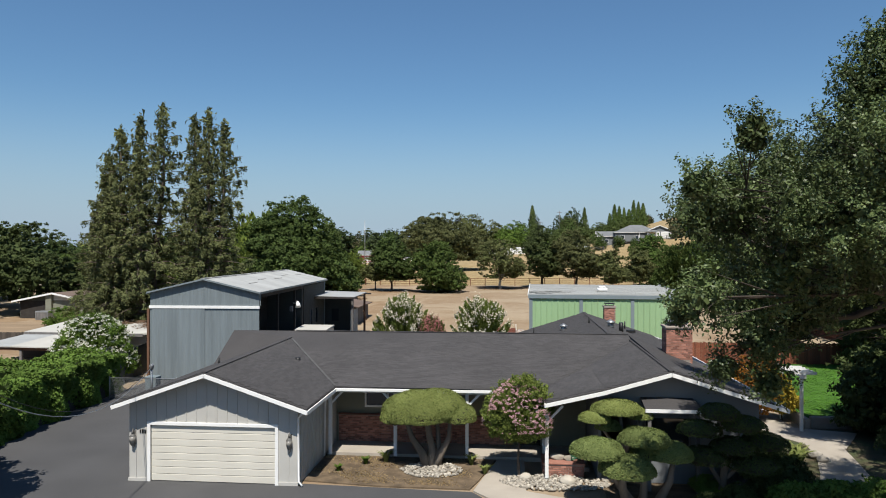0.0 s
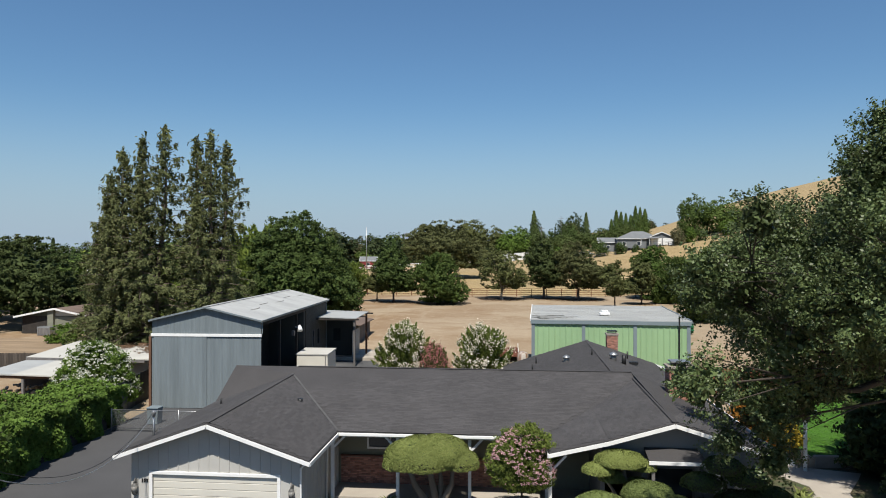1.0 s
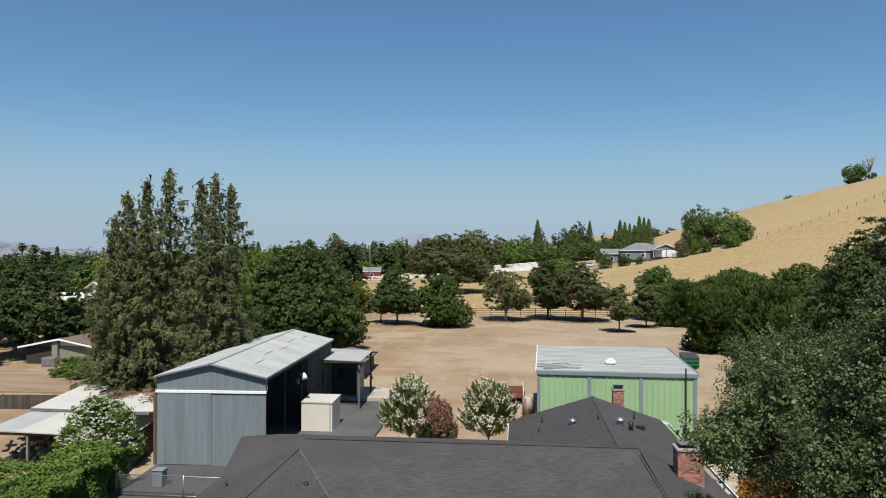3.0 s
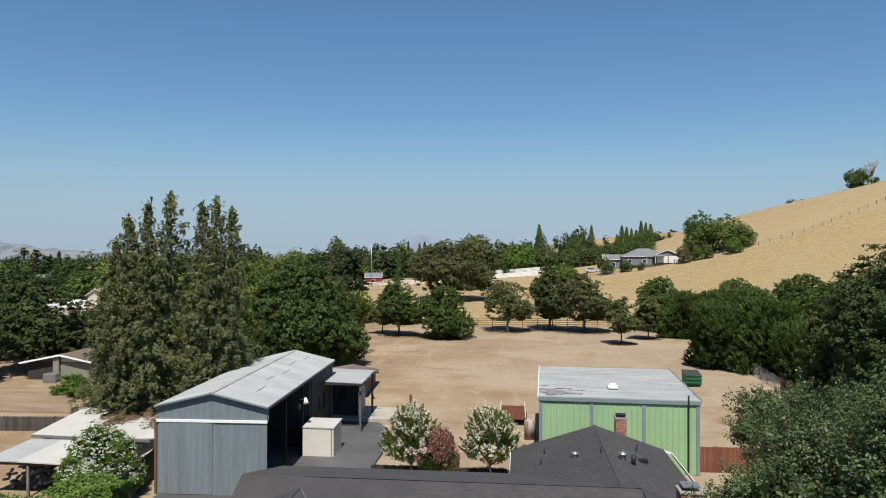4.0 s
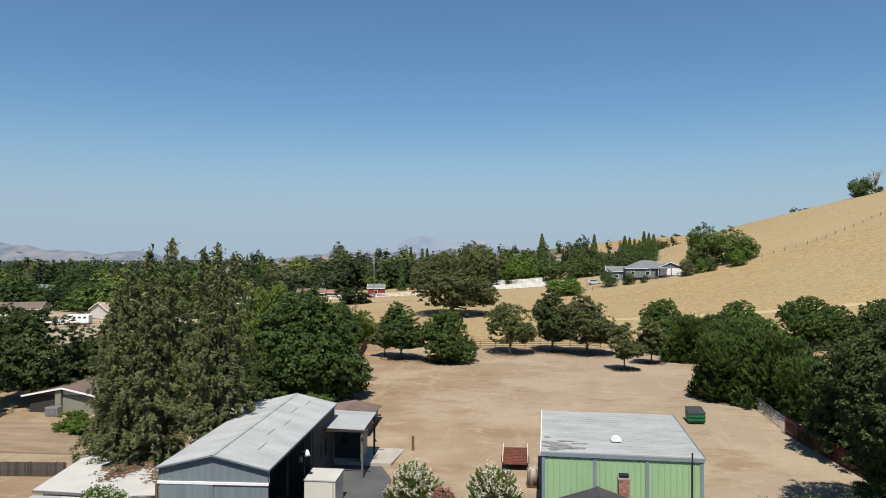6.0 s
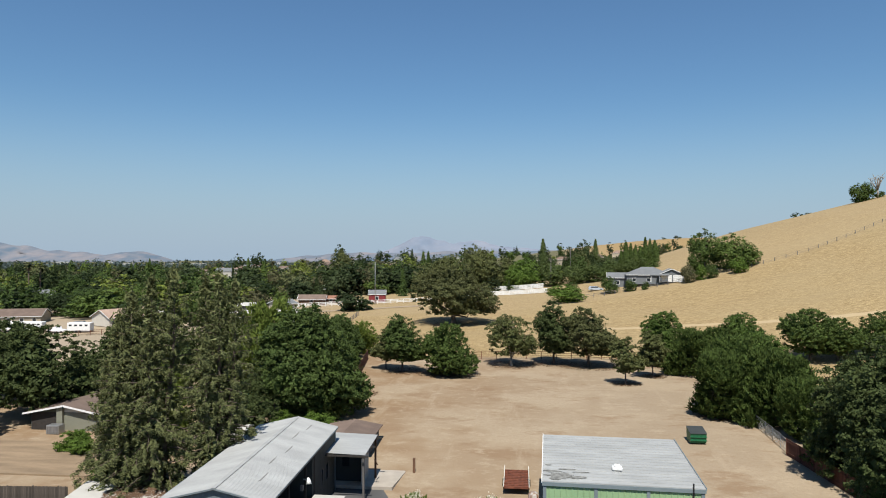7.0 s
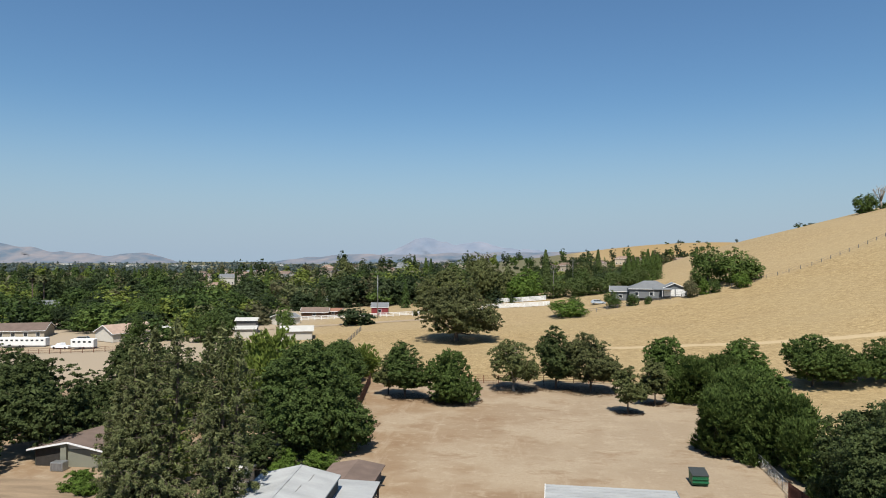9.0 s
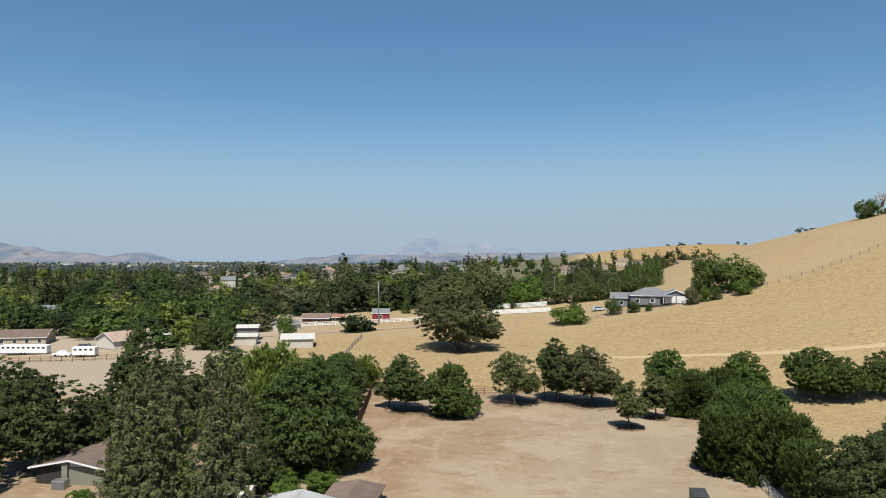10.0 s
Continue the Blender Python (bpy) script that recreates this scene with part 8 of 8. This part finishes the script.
def car(name, x, y, rz, paint, label, L=5.2, pickup=False):
    t = thing(name, (x, y, ground(x, y)), label, "car", local=True, rz=rz)
    prof = [(-L / 2, 0.45), (L / 2, 0.45), (L / 2, 0.95), (L * 0.28, 1.05), (L * 0.14, 1.75), (-L * 0.08, 1.78), (-L * 0.12, 1.1), (-L / 2, 1.05)] if pickup else [(-L / 2, 0.4), (L / 2, 0.4), (L / 2, 0.85), (L * 0.25, 0.98), (L * 0.1, 1.6), (-L * 0.38, 1.62), (-L * 0.48, 1.0), (-L / 2, 0.9)]
    part("body", prism(bmesh.new(), [(a, -0.92, b) for a, b in prof], (0, 1.84, 0)), paint, t)
    part("side_window", abox(-L * 0.08 if pickup else -L * 0.34, L * 0.13, -0.935, -0.915, 1.12, 1.55), M_GLASS, t)
    part("windscreen", prism(bmesh.new(), [(L * 0.275, -0.75, 1.08), (L * 0.275, 0.75, 1.08), (L * 0.15, 0.72, 1.7), (L * 0.15, -0.72, 1.7)], (0.02, 0, 0.02)), M_GLASS, t)
    for sx in (-0.32, 0.32):
        for sy in (-0.95, 0.75):
            w_ = part("wheel", tube(bmesh.new(), [(L * sx, sy, 0.36), (L * sx, sy + 0.2, 0.36)], [0.36, 0.36], 14), M_BLACK, t)
            part("rim", tube(bmesh.new(), [(L * sx, sy - 0.01, 0.36), (L * sx, sy + 0.02, 0.36)], [0.2, 0.2], 10), M_STEEL, w_)
    for sy in (-0.7, 0.7):
        part("headlight", abox(L / 2 - 0.02, L / 2 + 0.02, sy - 0.15, sy + 0.15, 0.68, 0.84), M_WHITE, t)


M_CARWHITE = mat("white_car_paint", (0.75, 0.76, 0.77), 0.3, 0.03, 1, 5, 0.0)
M_CARGREY = mat("grey_car_paint", (0.18, 0.19, 0.20), 0.3, 0.03, 1, 5, 0.0)
M_CARBLUE = mat("silver_blue_car_paint", (0.42, 0.48, 0.54), 0.3, 0.03, 1, 5, 0.0)
car("pickup_truck", -134.6, 190.6, 175, M_CARWHITE, "white pickup truck parked by the trailers", 5.8, True)
car("parked_car", -137, 205, 20, M_CARGREY, "dark grey car parked in the yard")
car("parked_car", -67, 186, 190, M_CARWHITE, "white car parked at the machine shed")
car("parked_car", 27.5, 262, 5, M_CARBLUE, "silver-blue car parked by the hillside house")
rail_fence("pipe_fence", [(-150, 180), (-125, 181), (-108, 186)], 1.5, M_RUST, "rusty pipe corral fence by the trailers", 3.0, (0.3, 0.65, 0.98), 0.06, 0.06)
for nm, x, y, h in (("flag_pole", -54, 256, 16), ("utility_pole", 12.5, 292, 12), ("utility_pole", 21, 300, 15)):
    z = ground(x, y)
    t = thing(nm, (x, y, z), "tall slender pale pole", "pole", local=True)
    part("shaft", tube(bmesh.new(), [(0, 0, 0), (0, 0, h)], [0.16, 0.1], 8), M_STEEL if nm == "flag_pole" else M_GREYWOOD, t)
    if nm == "utility_pole":
        part("crossarm", abox(-1.1, 1.1, -0.06, 0.06, h - 0.9, h - 0.75), M_GREYWOOD, t)
# gravel strips beyond the field
def strip(name, pts, w, material, label):
    bm = bmesh.new()
    prev = None
    for i, (x, y) in enumerate(pts):
        a, b = pts[max(0, i - 1)], pts[min(len(pts) - 1, i + 1)]
        dx, dy = b[0] - a[0], b[1] - a[1]
        L = math.hypot(dx, dy)
        nx, ny = -dy / L * w / 2, dx / L * w / 2
        cur = [bm.verts.new((x + s * nx, y + s * ny, ground(x + s * nx, y + s * ny) + 0.06)) for s in (-1, 0, 1)]
        if prev:
            for k in range(2):
                bm.faces.new((prev[k], prev[k + 1], cur[k + 1], cur[k]))
        prev = cur
    for f in bm.faces:
        if f.normal.z < 0:
            f.normal_flip()
    solid(name, bm, material, label, "track", kind="structure")


M_TRACK = mat("pale_dirt_track", (0.315, 0.245, 0.16), 1.0, 0.12, 0.3, 4, 0.3)
strip("dirt_road", [(-92 + i * 3, 226 + i * 1.1) for i in range(20)], 4.5, M_TRACK, "pale gravel road beside the white fence")
strip("dirt_yard", [(-165 + i * 4, 186 + i * 0.6) for i in range(16)], 16, M_TRACK, "bare pale yard where trailers stand")

# brown needles lying on the low shed's roof below the cedars
rngn = np.random.default_rng(5)
pn = np.column_stack([rngn.uniform(-34.5, -27.2, 5200), rngn.uniform(51.5, 57.2, 5200), np.zeros(5200)])
pn = pn[(pn[:, 1] - 51.5) / 5.7 + 0.25 * np.sin(pn[:, 0] * 1.7) + rngn.normal(size=len(pn)) * 0.2 > 0.45]
pn[:, 2] = 2.79 + (pn[:, 1] - 49.4) * 0.018
L_NEEDLE = leaf_mat("brown_needles", (0.110, 0.066, 0.040), (0.190, 0.125, 0.082), 0.3)
tagged(new("needle_litter", tris("needle_litter", leaf_tris(rngn, pn, np.tile(np.array([0, 0, 1.0]), (len(pn), 1)), 0.13, 2.4, 0.92), L_NEEDLE)), "brown cedar needles on the low roof", "litter", kind="stuff")
sheet("myrtle_bed", [(-10.8, 49.0), (-0.8, 49.0), (-0.8, 50.98), (-10.8, 50.98)], 0.04, M_BED, "dark soil bed round the crape myrtles", "garden bed")
rw = thing("retaining_wall", (-6, 51, 0), "low wall of dark boards behind the crape myrtles", "wall")
for i in range(50):
    part("board", abox(-10.9 + i * 0.2, -10.712 + i * 0.2, 51.0, 51.04, 0, 0.8 + 0.02 * (i * 7 % 3)), M_DARK, rw)
for i in range(24):
    part("board", abox(-11.06, -11.02, 46.2 + i * 0.2, 46.388 + i * 0.2, 0, 0.36 + 0.02 * (i * 5 % 3)), M_DARK, rw)
sheet("back_walk", [(-10.8, 46.2), (-0.8, 46.2), (-0.8, 48.9), (-10.8, 48.9)], 0.05, M_CONCRETE, "pale concrete walk behind the house", "pavement")

# fallen leaves under the field trees, also giving their shade a browner colour
rngf = np.random.default_rng(123)
L_LITTER = leaf_mat("fallen_brown_leaves", (0.075, 0.042, 0.022), (0.150, 0.092, 0.048), 0.3)
lit = []
for x, y, r in ((-21.4, 125, 4.2), (-13, 123, 5.6), (-1.9, 134, 5.0), (6.2, 136.5, 4.8), (12.6, 134, 5.6), (16.9, 117, 2.6), (22.6, 124.5, 2.4), (27.2, 137, 5.0), (-18.8, 195.2, 9.5), (-26, 104, 4.0), (28, 96, 5.5)):
    n = int(170 * r)
    a, q = rngf.uniform(0, math.tau, n), rngf.random(n) ** 0.6
    px, py = x + 0.2 + np.cos(a) * q * r, y + 0.8 + np.sin(a) * q * r * 0.9
    lit.append(np.column_stack([px, py, [ground(u, v) + 0.04 for u, v in zip(px, py)]]))
lit = np.concatenate(lit)
tagged(new("leaf_litter", tris("leaf_litter", leaf_tris(rngf, lit, np.tile(np.array([0, 0, 1.0]), (len(lit), 1)), 0.2, 1.6, 0.85), L_LITTER)), "brown fallen leaves under the field trees", "litter", kind="stuff")

# chain-link fence along the side of the lot
clf = thing("chain_link_fence", (28.6, 93, ground(28.6, 93)), "sagging galvanised chain-link fence beside the lot", "fence")
ends = [(28.9 - 0.04 * i, 94.5 - 2.45 * i) for i in range(7)]
for x, y in ends:
    part("post", tube(bmesh.new(), [(x, y, ground(x, y) - 0.1), (x, y, ground(x, y) + 1.5)], [0.035, 0.035], 6), M_STEEL, clf)
for (x0, y0), (x1, y1) in zip(ends, ends[1:]):
    part("rail", tube(bmesh.new(), [(x0, y0, ground(x0, y0) + 1.45), (x1, y1, ground(x1, y1) + 1.45)], [0.02, 0.02], 5), M_STEEL, clf)
    bm = bmesh.new()
    for k in range(-11, 20):
        for sgn in (1, -1):
            a = k * 0.125
            lo, hi = (a, a + 1.4) if sgn > 0 else (a + 1.4, a)
            u0, u1 = max(0.0, min(lo, hi)), min(2.45, max(lo, hi))
            if u1 - u0 > 0.05:
                zz = lambda u: (u - a) if sgn > 0 else 1.4 - (u - a)
                beam(bm, (x0 + (x1 - x0) * u0 / 2.45, y0 - u0, ground(x0, y0) + 0.04 + zz(u0)), (x0 + (x1 - x0) * u1 / 2.45, y0 - u1, ground(x0, y0) + 0.04 + zz(u1)), 0.008, 0.008)
    part("mesh", bm, M_STEEL, clf, kind="stuff")

# small canopy and pale roofs half hidden behind the cedars
cano = thing("garden_canopy", (-39, 97, ground(-39, 97)), "teal garden canopy on thin poles", "canopy", local=True)
part("canopy", slab(bmesh.new(), [(-1.6, -1.5, 2.3), (1.6, -1.5, 2.3), (1.6, 1.5, 2.3), (-1.6, 1.5, 2.3)], 0.08), mat("teal_cloth", (0.02, 0.17, 0.14), 0.8, 0.1, 2, 20, 0.1), cano)
for x in (-1.5, 1.5):
    for y in (-1.4, 1.4):
        part("pole", tube(bmesh.new(), [(x, y, 0), (x, y, 2.3)], [0.03, 0.03], 6), M_STEEL, cano)
gable_house("side_shed", -33.5, 77.5, 4.2, 3.4, 2.0, 0.5, 5, M_PALE_STUCCO, M_WHITE_ROOF, "low pale shed beside the cedars", 0, category="shed", over=0.3)
